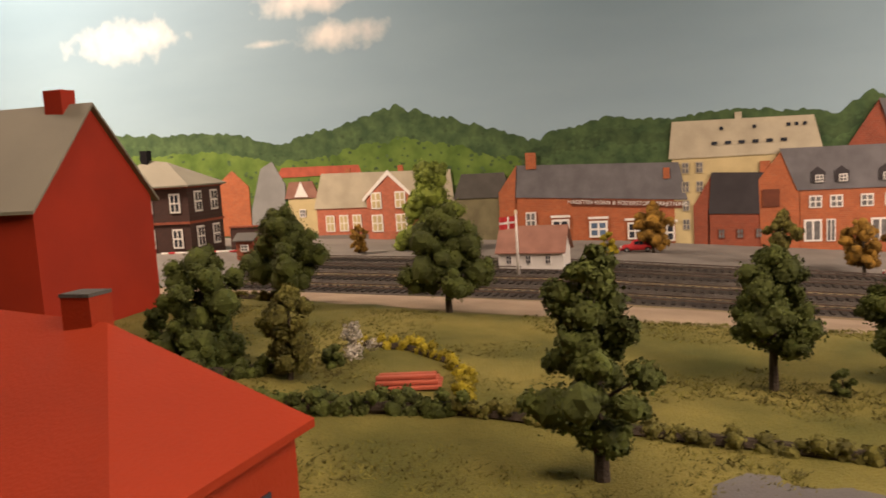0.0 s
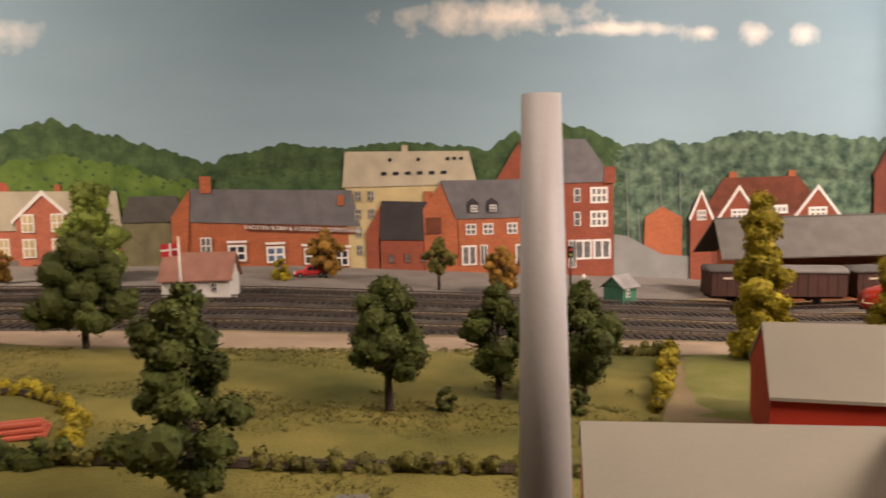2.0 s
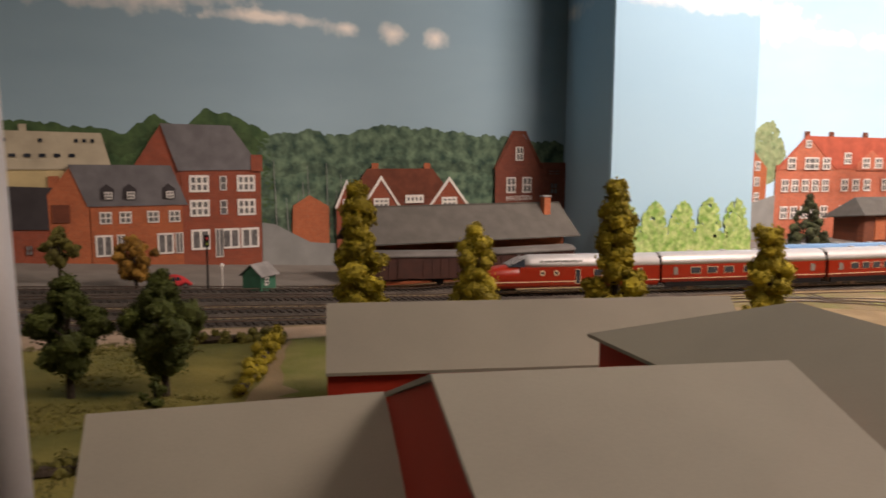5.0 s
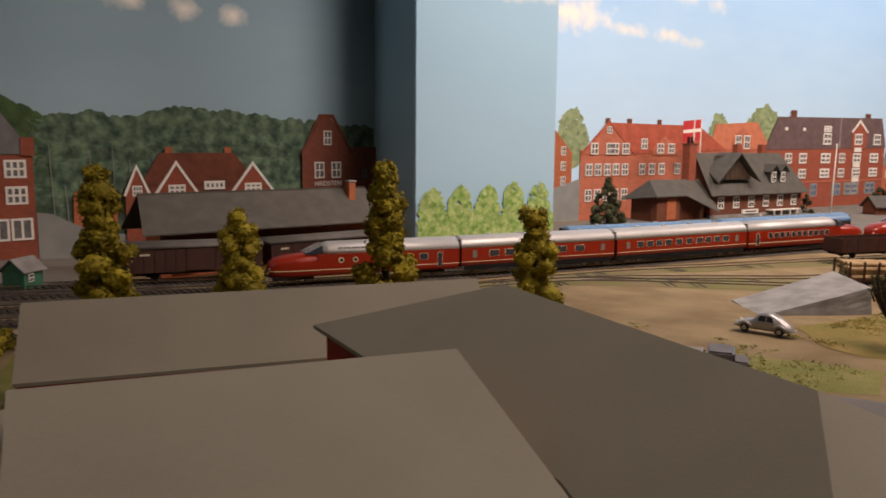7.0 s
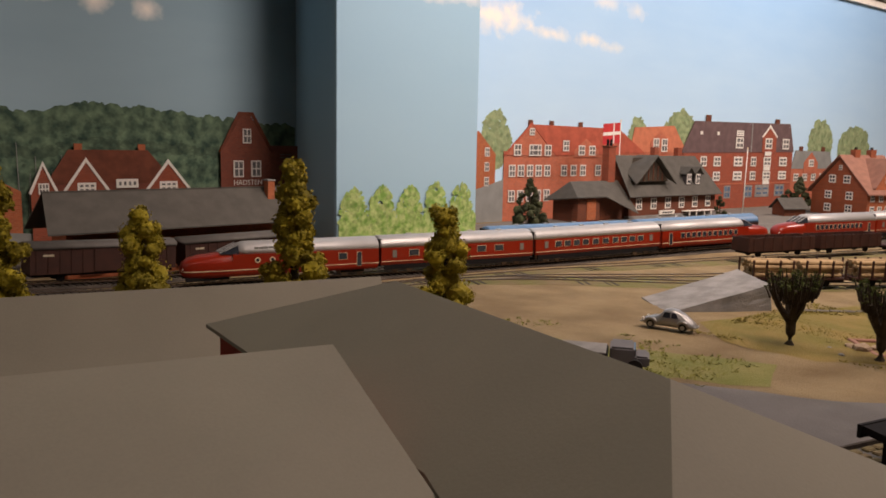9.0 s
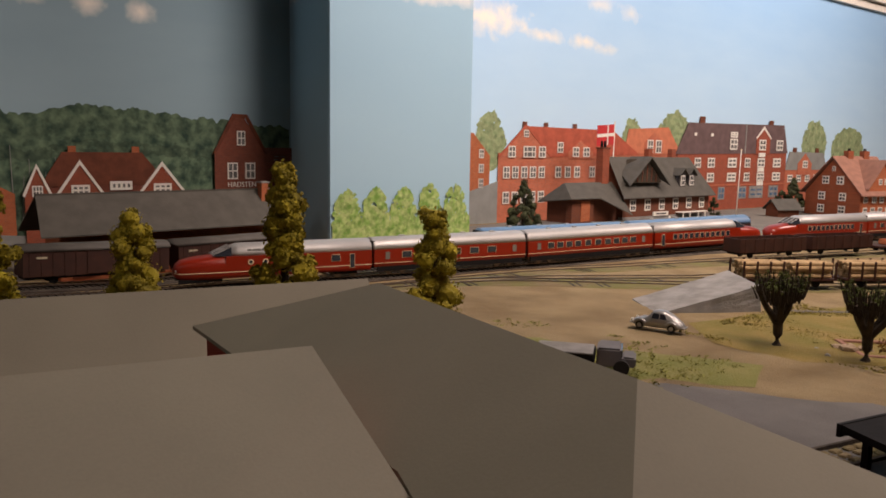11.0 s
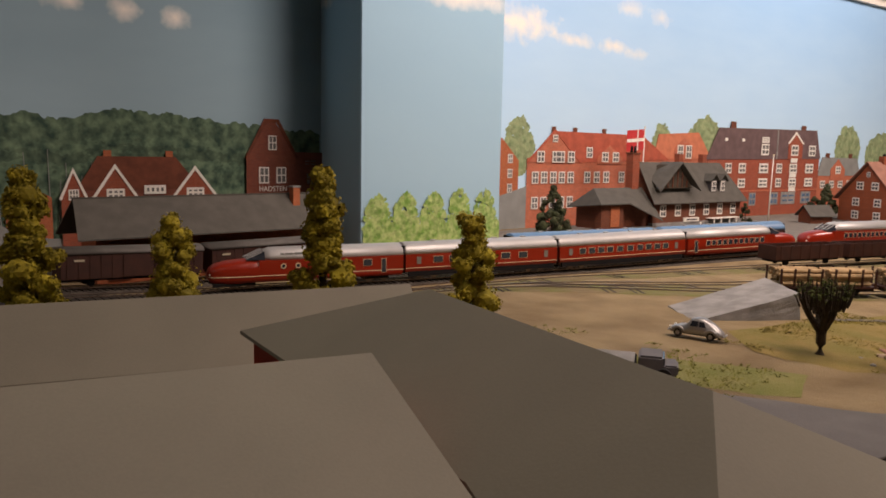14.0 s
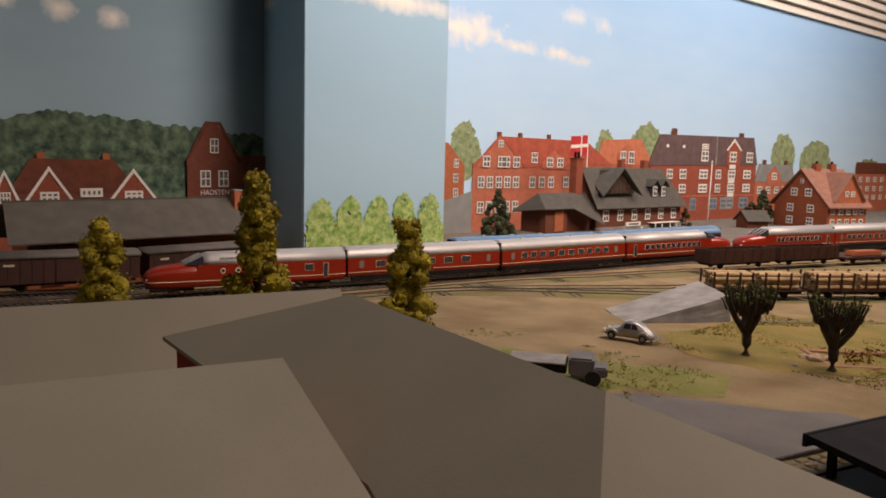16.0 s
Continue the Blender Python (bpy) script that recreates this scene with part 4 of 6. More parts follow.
def lettering(text, wall, u, z, size, layer, material, tilt=0.0, name="lettering", parent=None):
    cu = bpy.data.curves.new(name, "FONT")
    cu.body, cu.size, cu.extrude, cu.align_x = text, size, 0.0002, "CENTER"
    cu.materials.append(material)
    ob = new(name, cu)
    ob.parent = parent
    ob.matrix_local = Matrix.Translation((u, -CARD * layer - 0.0003, z)) @ Matrix.Rotation(radians(90), 4, "X") @ Matrix.Rotation(radians(tilt), 4, "Z")
    return ob


lettering("HADSTEN KORN & FODERSTOF FORRETNING", LEFT, 0.012, 0.0752, 0.0074, 3, M["white"], -3.4, parent=t)

# tall yellow house
t = flat_thing("backdrop_house", LEFT, "printed tall yellow house with a pale roof and dormers", "house")
card("wall", [(0.073, 0.02), (0.118, 0.02), (0.24, 0.03), (0.24, 0.13), (0.070, 0.133), (0.072, 0.06)], 2, M["cream"], t)
card("roof", [(0.066, 0.131), (0.246, 0.131), (0.235, 0.1755), (0.071, 0.178)], 3, M["cream_roof"], t)
for k in range(6):
    card("skylight", rect(0.118 + k * 0.016, 0.125 + k * 0.016, 0.146, 0.150), 4, M["glass"], t)
for u in (0.128, 0.166, 0.205, 0.214, 0.223):
    card("skylight", rect(u, u + 0.004, 0.164, 0.168), 4, M["glass"], t)
for z in (0.112, 0.088, 0.064, 0.040):
    for u in (0.086, 0.103):
        win(t, u, z, 0.009, 0.014, 2, "cream_roof")
stack(t, 0.15, 0.173, 0.008, 0.012, "cream_roof", 2)

# low dark-roofed house
t = flat_thing("backdrop_house", LEFT, "printed low red house with a nearly black roof", "house")
card("wall", rect(0.112, 0.218, 0.005, 0.065), 4, M["b_red"], t)
card("roof", [(0.113, 0.060), (0.224, 0.056), (0.200, 0.108), (0.117, 0.112)], 5, M["slate_dark"], t)
card("gable_wall", [(0.095, 0.005), (0.114, 0.005), (0.114, 0.060), (0.117, 0.108), (0.095, 0.070)], 4, M["b_red"], t)
card("dormer", rect(0.176, 0.196, 0.066, 0.088), 6, M["tile_brown"], t)
stack(t, 0.180, 0.105, 0.012, 0.018, "b_orange", 4)
for u in (0.128, 0.150, 0.172, 0.194):
    win(t, u, 0.028, 0.008, 0.012, 4, "tile_brown")

# orange house with three dormers
t = flat_thing("backdrop_house", LEFT, "printed orange brick house with grey roof and three dormers", "house")
card("wall", rect(0.218, 0.331, 0.000, 0.088), 5, M["b_orange"], t)
card("gable_wall", [(0.175, 0.03), (0.219, 0.0), (0.219, 0.088), (0.198, 0.134), (0.172, 0.10)], 5, M["b_orange"], t)
card("roof", [(0.216, 0.085), (0.335, 0.085), (0.315, 0.136), (0.196, 0.137)], 6, M["slate_blue"], t)
for u in (0.240, 0.266, 0.313):
    d_ = card("dormer", [(u - 0.009, 0.094), (u + 0.006, 0.094), (u + 0.007, 0.106), (u - 0.002, 0.113), (u - 0.009, 0.107)], 7, M["slate_dark"], t)
    win(t, u, 0.094, 0.009, 0.009, 7)
for u in (0.236, 0.259, 0.292, 0.318):
    win(t, u, 0.063, 0.014, 0.015, 5)
for u, w_ in ((0.233, 0.020), (0.253, 0.010), (0.306, 0.020), (0.323, 0.010)):
    win(t, u, 0.022, w_, 0.027, 5, bars=1, cross=0)

# tall red house
t = flat_thing("backdrop_house", LEFT, "printed tall red brick shop house with white windows and grey roof", "house")
card("wall", rect(0.328, 0.431, -0.002, 0.131), 5, M["b_red"], t)
card("gable_wall", [(0.272, 0.06), (0.329, 0.0), (0.329, 0.131), (0.306, 0.190), (0.268, 0.130)], 4, M["b_red"], t)
card("roof", [(0.324, 0.129), (0.434, 0.130), (0.392, 0.188), (0.304, 0.189)], 6, M["slate_blue"], t)
card("parapet", rect(0.418, 0.433, 0.128, 0.150), 7, M["b_red"], t)
for z in (0.101, 0.069):
    for u, w_ in ((0.350, 0.025), (0.411, 0.024)):
        win(t, u, z, w_, 0.022, 5, bars=2, cross=1)
    win(t, 0.381, z + 0.002, 0.009, 0.019, 5, bars=0, cross=1)
for u, w_ in ((0.350, 0.024), (0.374, 0.010), (0.389, 0.024), (0.415, 0.024)):
    win(t, u, 0.025 if w_ > 0.02 else 0.014, w_, 0.027 if w_ > 0.02 else 0.038, 5, bars=1, cross=0)

# lane, orange shed, villa, hotel
t = flat_thing("backdrop", LEFT, "painted grey street running off between the trees", "street")
card("street", [(0.432, -0.01), (0.60, -0.01), (0.56, 0.022), (0.50, 0.028), (0.45, 0.055), (0.432, 0.058)], 4, M["haze"], t)
t = flat_thing("backdrop_house", LEFT, "printed small orange shed among birch trunks", "house")
card("wall", [(0.472, 0.030), (0.528, 0.022), (0.528, 0.078), (0.500, 0.094), (0.476, 0.080)], 3, M["b_orange"], t)
t = flat_thing("backdrop_house", LEFT, "printed brown-roofed villa with white-edged gables", "house")
card("wall", rect(0.548, 0.742, 0.01, 0.092), 5, M["gable_brick"], t)
card("roof", [(0.556, 0.086), (0.728, 0.086), (0.690, 0.131), (0.585, 0.131)], 6, M["tile_brown"], t)
for u, w_, z1 in ((0.553, 0.030, 0.112), (0.606, 0.056, 0.117), (0.718, 0.062, 0.115)):
    card("gable_wall", [(u - w_ / 2, 0.02), (u + w_ / 2, 0.02), (u + w_ / 2, 0.080), (u, z1), (u - w_ / 2, 0.080)], 7, M["b_red"], t)
    card("bargeboard", [(u - w_ / 2 - 0.003, 0.076), (u, z1 + 0.004), (u + w_ / 2 + 0.003, 0.076), (u + w_ / 2, 0.074), (u, z1 - 0.002), (u - w_ / 2, 0.074)], 8, M["white"], t, "cream bargeboard")
    win(t, u, 0.074, w_ * 0.42, 0.014, 7, bars=2)
win(t, 0.660, 0.080, 0.030, 0.012, 6, bars=3, cross=0)
for u in (0.598, 0.682):
    stack(t, u, 0.126, 0.010, 0.013, "b_orange", 5)
t = flat_thing("backdrop_house", LEFT, "printed dark red hotel gable with white windows", "house")
card("wall", [(0.800, 0.02), (0.885, 0.02), (0.885, 0.136), (0.850, 0.185), (0.835, 0.185), (0.800, 0.136)], 6, M["gable_brick"], t)
card("wing_wall", rect(0.885, 0.936, 0.02, 0.140), 5, M["gable_brick"], t)
card("gable_roof", [(0.797, 0.130), (0.830, 0.190), (0.855, 0.190), (0.890, 0.130), (0.886, 0.130), (0.852, 0.184), (0.834, 0.184), (0.801, 0.130)], 7, M["tile_brown"], t)
for u in (0.829, 0.859):
    win(t, u, 0.092, 0.017, 0.025, 6)
win(t, 0.844, 0.143, 0.014, 0.022, 6)
win(t, 0.912, 0.118, 0.026, 0.012, 5, "tile_brown")
win(t, 0.912, 0.088, 0.016, 0.020, 5, "tile_brown")
lettering("HADSTEN", LEFT, 0.845, 0.0800, 0.0110, 6, M["white"], 0, parent=t)

# bright bushes painted on the pillar
PILLAR = Matrix.Translation((0, 0.7496, 0))
treeline(PILLAR, [(0.862, 0.034), (1.133, 0.036)], 0.0, "forest_pale", 2, 60, "pale green hedge painted along the pillar foot", bump=0.008, bands=2)
for k, (x, zt) in enumerate(((0.888, 0.087), (0.938, 0.088), (0.992, 0.088), (1.045, 0.092), (1.100, 0.090))):
    painted_tree(Matrix.Translation((0, 0.7485, 0)), x, zt, 0.027, -0.005, "forest_pale", 50 + k, "bright yellow-green bush painted on the pillar", 1.6)
# right wall
for k, (u, zt, w_) in enumerate(((-0.022, 0.222, 0.045), (0.425, 0.224, 0.040), (0.59, 0.246, 0.075), (1.285, 0.246, 0.075), (1.50, 0.230, 0.11), (1.9, 0.18, 0.10))):
    painted_tree(RIGHT, u, zt, w_, 0.09, "forest_grey", 70 + k, "hazy grey-green tree painted behind the town", 1.3)
t = flat_thing("backdrop_house", RIGHT, "printed orange house end beside a grey lane", "house")
card("wall", [(-0.30, 0.03), (-0.022, 0.055), (-0.022, 0.130), (-0.067, 0.175), (-0.30, 0.19)], 1, M["b_orange"], t)
card("lane", [(-0.30, -0.01), (0.01, -0.01), (0.01, 0.080), (-0.02, 0.072), (-0.30, 0.0)], 2, M["haze"], t)
for z in (0.125, 0.095, 0.065):
    win(t, -0.045, z, 0.012, 0.018, 1)
t = flat_thing("backdrop_house", RIGHT, "printed large red brick building with rows of white windows", "house")
card("wall", rect(0.0, 0.445, -0.01, 0.136), 2, M["b_bright"], t)
card("gable_wall", [(0.0, 0.128), (0.155, 0.128), (0.075, 0.193)], 3, M["b_bright"], t)
card("roof", [(0.150, 0.128), (0.450, 0.136), (0.352, 0.191), (0.075, 0.193)], 3, M["tile_red"], t)
card("roof_edge", [(-0.004, 0.127), (0.075, 0.197), (0.155, 0.127), (0.150, 0.127), (0.075, 0.192), (0.003, 0.127)], 4, M["tile_red"], t)
card("gablet", [(0.205, 0.125), (0.285, 0.125), (0.285, 0.140), (0.243, 0.166), (0.205, 0.140)], 4, M["b_bright"], t)
for u in (0.035, 0.078, 0.093, 0.123):
    win(t, u, 0.127, 0.020, 0.024, 4)
win(t, 0.075, 0.170, 0.014, 0.015, 4)
win(t, 0.178, 0.138, 0.018, 0.023, 4)
for u in (0.228, 0.262):
    win(t, u, 0.129, 0.020, 0.022, 4)
for z in (0.083, 0.030):
    for u in (0.022, 0.047, 0.073, 0.098, 0.124, 0.175, 0.205, 0.235, 0.285, 0.315, 0.36, 0.39):
        win(t, u, z, 0.018, 0.025, 3)
for u in (0.073, 0.135, 0.225):
    stack(t, u, 0.190, 0.012, 0.012, "b_dark", 2)
t = flat_thing("backdrop_house", RIGHT, "printed pinkish red house with a small gable", "house")
card("wall", rect(0.40, 0.61, -0.01, 0.142), 1, M["b_bright"], t)
card("roof", [(0.395, 0.138), (0.615, 0.140), (0.560, 0.204), (0.410, 0.196)], 2, M["print_red"], t)
card("gablet", [(0.470, 0.136), (0.540, 0.136), (0.540, 0.165), (0.505, 0.190), (0.470, 0.165)], 3, M["b_bright"], t)
for u in (0.490, 0.522):
    win(t, u, 0.140, 0.022, 0.032, 3)
for u in (0.50, 0.53, 0.57):
    win(t, u, 0.100, 0.020, 0.025, 3)
t = flat_thing("backdrop_house", RIGHT, "printed four-storey dark red house with a mansard roof", "house")
card("wall", rect(0.600, 1.120, -0.01, 0.146), 3, M["hotel"], t)
card("roof", [(0.590, 0.138), (1.124, 0.145), (1.096, 0.225), (0.640, 0.219)], 4, M["slate_plum"], t)
card("base_band", rect(0.600, 1.122, 0.055, 0.059), 4, M["b_bright"], t)
card("gablet", [(0.955, 0.142), (1.025, 0.142), (1.025, 0.190), (0.988, 0.215), (0.955, 0.190)], 5, M["hotel"], t)
card("bargeboard", [(0.950, 0.186), (0.988, 0.219), (1.030, 0.186), (1.025, 0.184), (0.988, 0.211), (0.955, 0.184)], 6, M["white"], t)
for u, w_ in ((0.685, 0.026), (0.745, 0.030), (0.842, 0.040), (0.916, 0.026), (0.985, 0.036), (1.068, 0.040)):
    win(t, u, 0.104, w_, 0.026, 4)
    win(t, u, 0.066, w_, 0.024, 4)
for u in (0.842, 0.985, 1.075):
    win(t, u, 0.152, 0.034, 0.030, 5)
win(t, 0.842, 0.185, 0.032, 0.015, 5)
for z in (0.092, 0.0535, 0.1335):
    card("panel", rect(0.969, 1.001, z, z + 0.0115), 5 if z < 0.13 else 6, M["white"], t, "pale panel below the window")
for u in (0.665, 0.738):
    card("skylight", rect(u, u + 0.010, 0.186, 0.194), 5, M["white"], t)
card("downpipe", rect(0.898, 0.903, 0.142, 0.222), 5, M["stone"], t)
for u, w_ in ((0.80, 0.03), (0.90, 0.04), (0.97, 0.07), (1.06, 0.05)):
    win(t, u, 0.018, w_, 0.034, 3, "stone", "glassblue")
for u in (0.70, 1.03):
    stack(t, u, 0.218, 0.022, 0.018, "b_dark", 3)
t = flat_thing("backdrop_house", RIGHT, "printed grey-roofed house with a pink gable", "house")
card("wall", rect(1.122, 1.36, -0.01, 0.10), 1, M["b_bright"], t)
card("roof", [(1.120, 0.096), (1.365, 0.096), (1.340, 0.148), (1.140, 0.150)], 2, M["haze"], t)
card("gablet", [(1.19, 0.08), (1.27, 0.08), (1.27, 0.115), (1.23, 0.145), (1.19, 0.115)], 3, M["b_bright"], t)
win(t, 1.23, 0.102, 0.028, 0.022, 3)
for u in (1.15, 1.20, 1.25, 1.30):
    win(t, u, 0.06, 0.026, 0.022, 2)
for u in (1.17, 1.30):
    stack(t, u, 0.148, 0.020, 0.014, "b_dark", 2)
t = flat_thing("backdrop_house", RIGHT, "printed distant red warehouse with small windows", "house")
card("wall", rect(1.80, 2.6, -0.05, 0.125), 1, M["b_bright"], t)
card("roof", rect(1.80, 2.6, 0.125, 0.165), 2, M["tile_brown"], t)
for k in range(9):
    for z in (0.095, 0.062, 0.03):
        win(t, 1.84 + 0.06 * k, z, 0.026, 0.018, 2)


# ---- rolling stock ----
def loft(sections, bm=None, close=True):
    """Join rings of points into a skin."""
    bm = bm or bmesh.new()
    rings = [[bm.verts.new(p) for p in s] for s in sections]
    n = len(rings[0])
    for a, b in zip(rings, rings[1:]):
        for i in range(n if close else n - 1):
            bm.faces.new((a[i], a[(i + 1) % n], b[(i + 1) % n], b[i]))
    bm.faces.new(rings[0][::-1])
    bm.faces.new(rings[-1])
    bmesh.ops.recalc_face_normals(bm, faces=bm.faces[:])
    return bm


HALF = 0.0163


def roof_ring(x, half=HALF, z0=0.0300, top=0.0425):
    return [(x, half * math.cos(a), z0 + (top - z0) * max(0.0, math.sin(a)) ** 0.8) for a in [math.pi * k / 12 for k in range(13)]]


def body_ring(x, half=HALF, z0=0.0098, z1=0.0300):
    return [(x, -half * 0.93, z0), (x, -half, z0 + 0.003), (x, -half, z1), (x, half, z1), (x, half, z0 + 0.003), (x, half * 0.93, z0)]


def bogie(parent, x):
    bm = boxes((x - 0.014, x + 0.014, -0.0125, -0.0105, 0.0035, 0.0075), (x - 0.014, x + 0.014, 0.0105, 0.0125, 0.0035, 0.0075), (x - 0.003, x + 0.003, -0.0105, 0.0105, 0.003, 0.006))
    b = part("bogie", bm, M["black"], parent, "black bogie frame")
    for dx in (-0.009, 0.009):
        for y in (-0.0088, 0.0088):
            part("wheel", tube([(x + dx, y - 0.0012, 0.0046), (x + dx, y + 0.0012, 0.0046)], 0.0048, 14), M["rail"], b)


def windows(parent, xs, w, z0=0.0190, z1=0.0268, frame="train_cream", glazing="glass"):
    for x in xs:
        for s in (-1, 1):
            y0, y1 = sorted((s * (HALF - 0.0004), s * (HALF + 0.0003)))
            k = part("window", boxes((x - w / 2, x + w / 2, y0, y1, z0, z1)), M[frame], parent)
            y0, y1 = sorted((s * HALF, s * (HALF + 0.00045)))
            part("pane", boxes((x - w / 2 + 0.0004, x + w / 2 - 0.0004, y0, y1, z0 + 0.0004, z1 - 0.0004)), M[glazing], k)


def coach(L, layout, roof="train_roof", label="", skin="train_red"):
    t = thing("railway_coach", (0, 0, 0), label, "railway coach", group="red train")
    part("body", loft([body_ring(-L / 2), body_ring(L / 2)]), M[skin], t)
    smooth(part("roof", loft([roof_ring(-L / 2), roof_ring(-L / 2 + 0.001, top=0.0430), roof_ring(L / 2 - 0.001, top=0.0430), roof_ring(L / 2)]), M[roof], t, "rounded roof"))
    for s in (-1, 1):
        y0, y1 = sorted((s * (HALF - 0.0003), s * (HALF + 0.0002)))
        part("stripe", boxes((-L / 2, L / 2, y0, y1, 0.0136, 0.0142)), M["train_cream"], t, "thin cream stripe")
        part("skirt", boxes((-L / 2 + 0.004, L / 2 - 0.004, s * 0.0145 - 0.0010, s * 0.0145 + 0.0010, 0.0040, 0.0098)), M["black"], t, "black underframe boxes, run full length as shade below the coach")
        part("bellows", boxes((s * L / 2 - 0.0022, s * L / 2 + 0.0022, -0.0125, 0.0125, 0.010, 0.0395)), M["black"], t, "black gangway bellows")
    xs, w = layout
    windows(t, [L * x for x in xs], w)
    for x in (-0.42, 0.42):
        windows(t, [L * x], 0.0062, 0.0180, 0.0272, "train_red", "pave")
    for x in (-L * 0.36, L * 0.36):
        bogie(t, x)
    for k in range(4):
        part("roof_vent", boxes((L * (-0.3 + 0.2 * k) - 0.003, L * (-0.3 + 0.2 * k) + 0.003, -0.002, 0.002, 0.0420, 0.0442)), M["train_roof"], t)
    return t


def motor_car(L, label, saloon=False):
    """A streamlined motor coach with a long rounded bonnet at its -x end."""
    t = thing("motor_coach", (0, 0, 0), label, "railcar", group="red train")
    a = -L / 2
    secs = []
    for x, hw, top, low in ((0.0, 0.30, 0.0180, 0.0110), (0.003, 0.62, 0.0232, 0.0080), (0.008, 0.80, 0.0268, 0.0068), (0.018, 0.93, 0.0292, 0.0064), (0.034, 0.99, 0.0308, 0.0064), (0.050, 1.0, 0.0318, 0.0066), (L - 0.001, 1.0, 0.0318, 0.0070)):
        h = HALF * hw
        ring = [(a + x, -h * 0.9, low), (a + x, -h, low + 0.004)]
        ring += [(a + x, -h * math.cos(q), (low + top) / 2 + 0.001 + (top - (low + top) / 2 - 0.001) * max(0.0, math.sin(q)) ** 0.7) for q in [0.01 + math.pi * k / 10 * 0.998 for k in range(11)]]
        ring += [(a + x, h, low + 0.004), (a + x, h * 0.9, low)]
        secs.append(ring)
    bm = loft(secs)
    smooth(part("body", bm, M["train_red"], t, "rounded glossy red bonnet and body"))
    part("side_wall", loft([body_ring(a + 0.052), body_ring(L / 2)]), M["train_red"], t)
    smooth(part("roof", loft([roof_ring(a + 0.058, HALF * 0.80, 0.0305, 0.0400), roof_ring(a + 0.066, HALF * 0.97, 0.0300, 0.0425), roof_ring(L / 2)]), M["train_roof"], t, "silver rounded roof"))
    cab = part("cab_window", loft([[(a + 0.040, y * 0.72, 0.0300) for y in (-HALF, HALF)] + [(a + 0.040, HALF * 0.72, 0.0315), (a + 0.040, -HALF * 0.72, 0.0315)], [(a + 0.0585, y * 0.86, 0.0300) for y in (-HALF, HALF)] + [(a + 0.0585, HALF * 0.72, 0.0392), (a + 0.0585, -HALF * 0.72, 0.0392)]]), M["glass"], t, "dark slanted cab glazing")
    for y in (-0.0118, -0.004, 0.004, 0.0118):
        part("cab_post", tube([(a + 0.0395, y * 0.95, 0.0312), (a + 0.0590, y, 0.0400)], 0.0005, 5), M["train_roof"], cab)
    for s in (-1, 1):
        y0, y1 = sorted((s * (HALF - 0.0003), s * (HALF + 0.0003)))
        part("stripe", boxes((a + 0.036, L / 2, y0, y1, 0.0131, 0.0138)), M["train_cream"], t, "thin cream stripe")
        part("stripe", tube([(a + 0.0005, s * HALF * 0.35, 0.0134), (a + 0.004, s * HALF * 0.72, 0.0134), (a + 0.010, s * HALF * 0.86, 0.0134), (a + 0.020, s * HALF * 0.955, 0.0134), (a + 0.037, s * HALF * 1.0, 0.0134)], 0.0004, 5), M["train_cream"], t)
        part("headlight", tube([(a + 0.002, s * 0.0072, 0.0158), (a + 0.0052, s * 0.0088, 0.0158)], [0.0016, 0.0020], 10), M["white"], t, "small white headlight")
        part("buffer", boxes((a + 0.004, a + 0.034, s * 0.0125 - 0.001, s * 0.0125 + 0.001, 0.0030, 0.0070)), M["black"], t)
        if saloon:
            continue
        part("grille", boxes((a + 0.075, a + 0.125, s * HALF * 0.86 - 0.001, s * HALF * 0.86 + 0.001, 0.0318, 0.0372)), M["haze"], t, "grey roof ventilation grille")
        for k in range(5):
            part("grille_bar", boxes((a + 0.079 + k * 0.010, a + 0.080 + k * 0.010, s * HALF * 0.90 - 0.001, s * HALF * 0.90 + 0.001, 0.0316, 0.0374)), M["train_roof"], t)
        for x in (0.078, 0.094):
            h = part("porthole", tube([(a + x, s * (HALF - 0.0003), 0.0232), (a + x, s * (HALF + 0.0005), 0.0232)], 0.0030, 16), M["train_cream"], t, "round window with cream rim")
            part("pane", tube([(a + x, s * (HALF - 0.0003), 0.0232), (a + x, s * (HALF + 0.0007), 0.0232)], 0.0019, 16), M["glass"], h)
    windows(t, [L * (-0.14 + 0.047 * k) for k in range(11)] if saloon else [L * x for x in (0.16, 0.30)], 0.0072 if saloon else 0.0105)
    windows(t, [L * x for x in ((0.43,) if saloon else (0.05, 0.39))], 0.0060, 0.0105, 0.0270)
    part("bellows", boxes((L / 2 - 0.001, L / 2 + 0.0022, -0.0125, 0.0125, 0.010, 0.0395)), M["black"], t)
    for x in (-L * 0.34, L * 0.36):
        bogie(t, x)
    return t


def on_line(p, q, lift=0.0060):
    """The pose of a vehicle that stands on the rails between the points p and q."""
    p, q = Vector((*p, ground_z(*p) + lift)), Vector((*q, ground_z(*q) + lift))
    d = q - p
    return Matrix.Translation((p + q) / 2) @ Matrix.Rotation(math.atan2(d.y, d.x), 4, "Z") @ Matrix.Rotation(-math.atan2(d.z, math.hypot(d.x, d.y)), 4, "Y")


TP = [(0.597, 0.656), (0.807, 0.590), (1.005, 0.524), (1.204, 0.461), (1.415, 0.394), (1.43, 0.389), (1.64, 0.322), (1.84, 0.258), (2.04, 0.192)]
TP = [(x - 0.0075, y + 0.0024) for x, y in TP]
car = motor_car(0.217, "streamlined red motor coach with silver roof at the train's head")
car.matrix_world = on_line(TP[0], TP[1])
six = ([-0.30, -0.20, -0.10, 0.02, 0.14, 0.26], 0.0125)
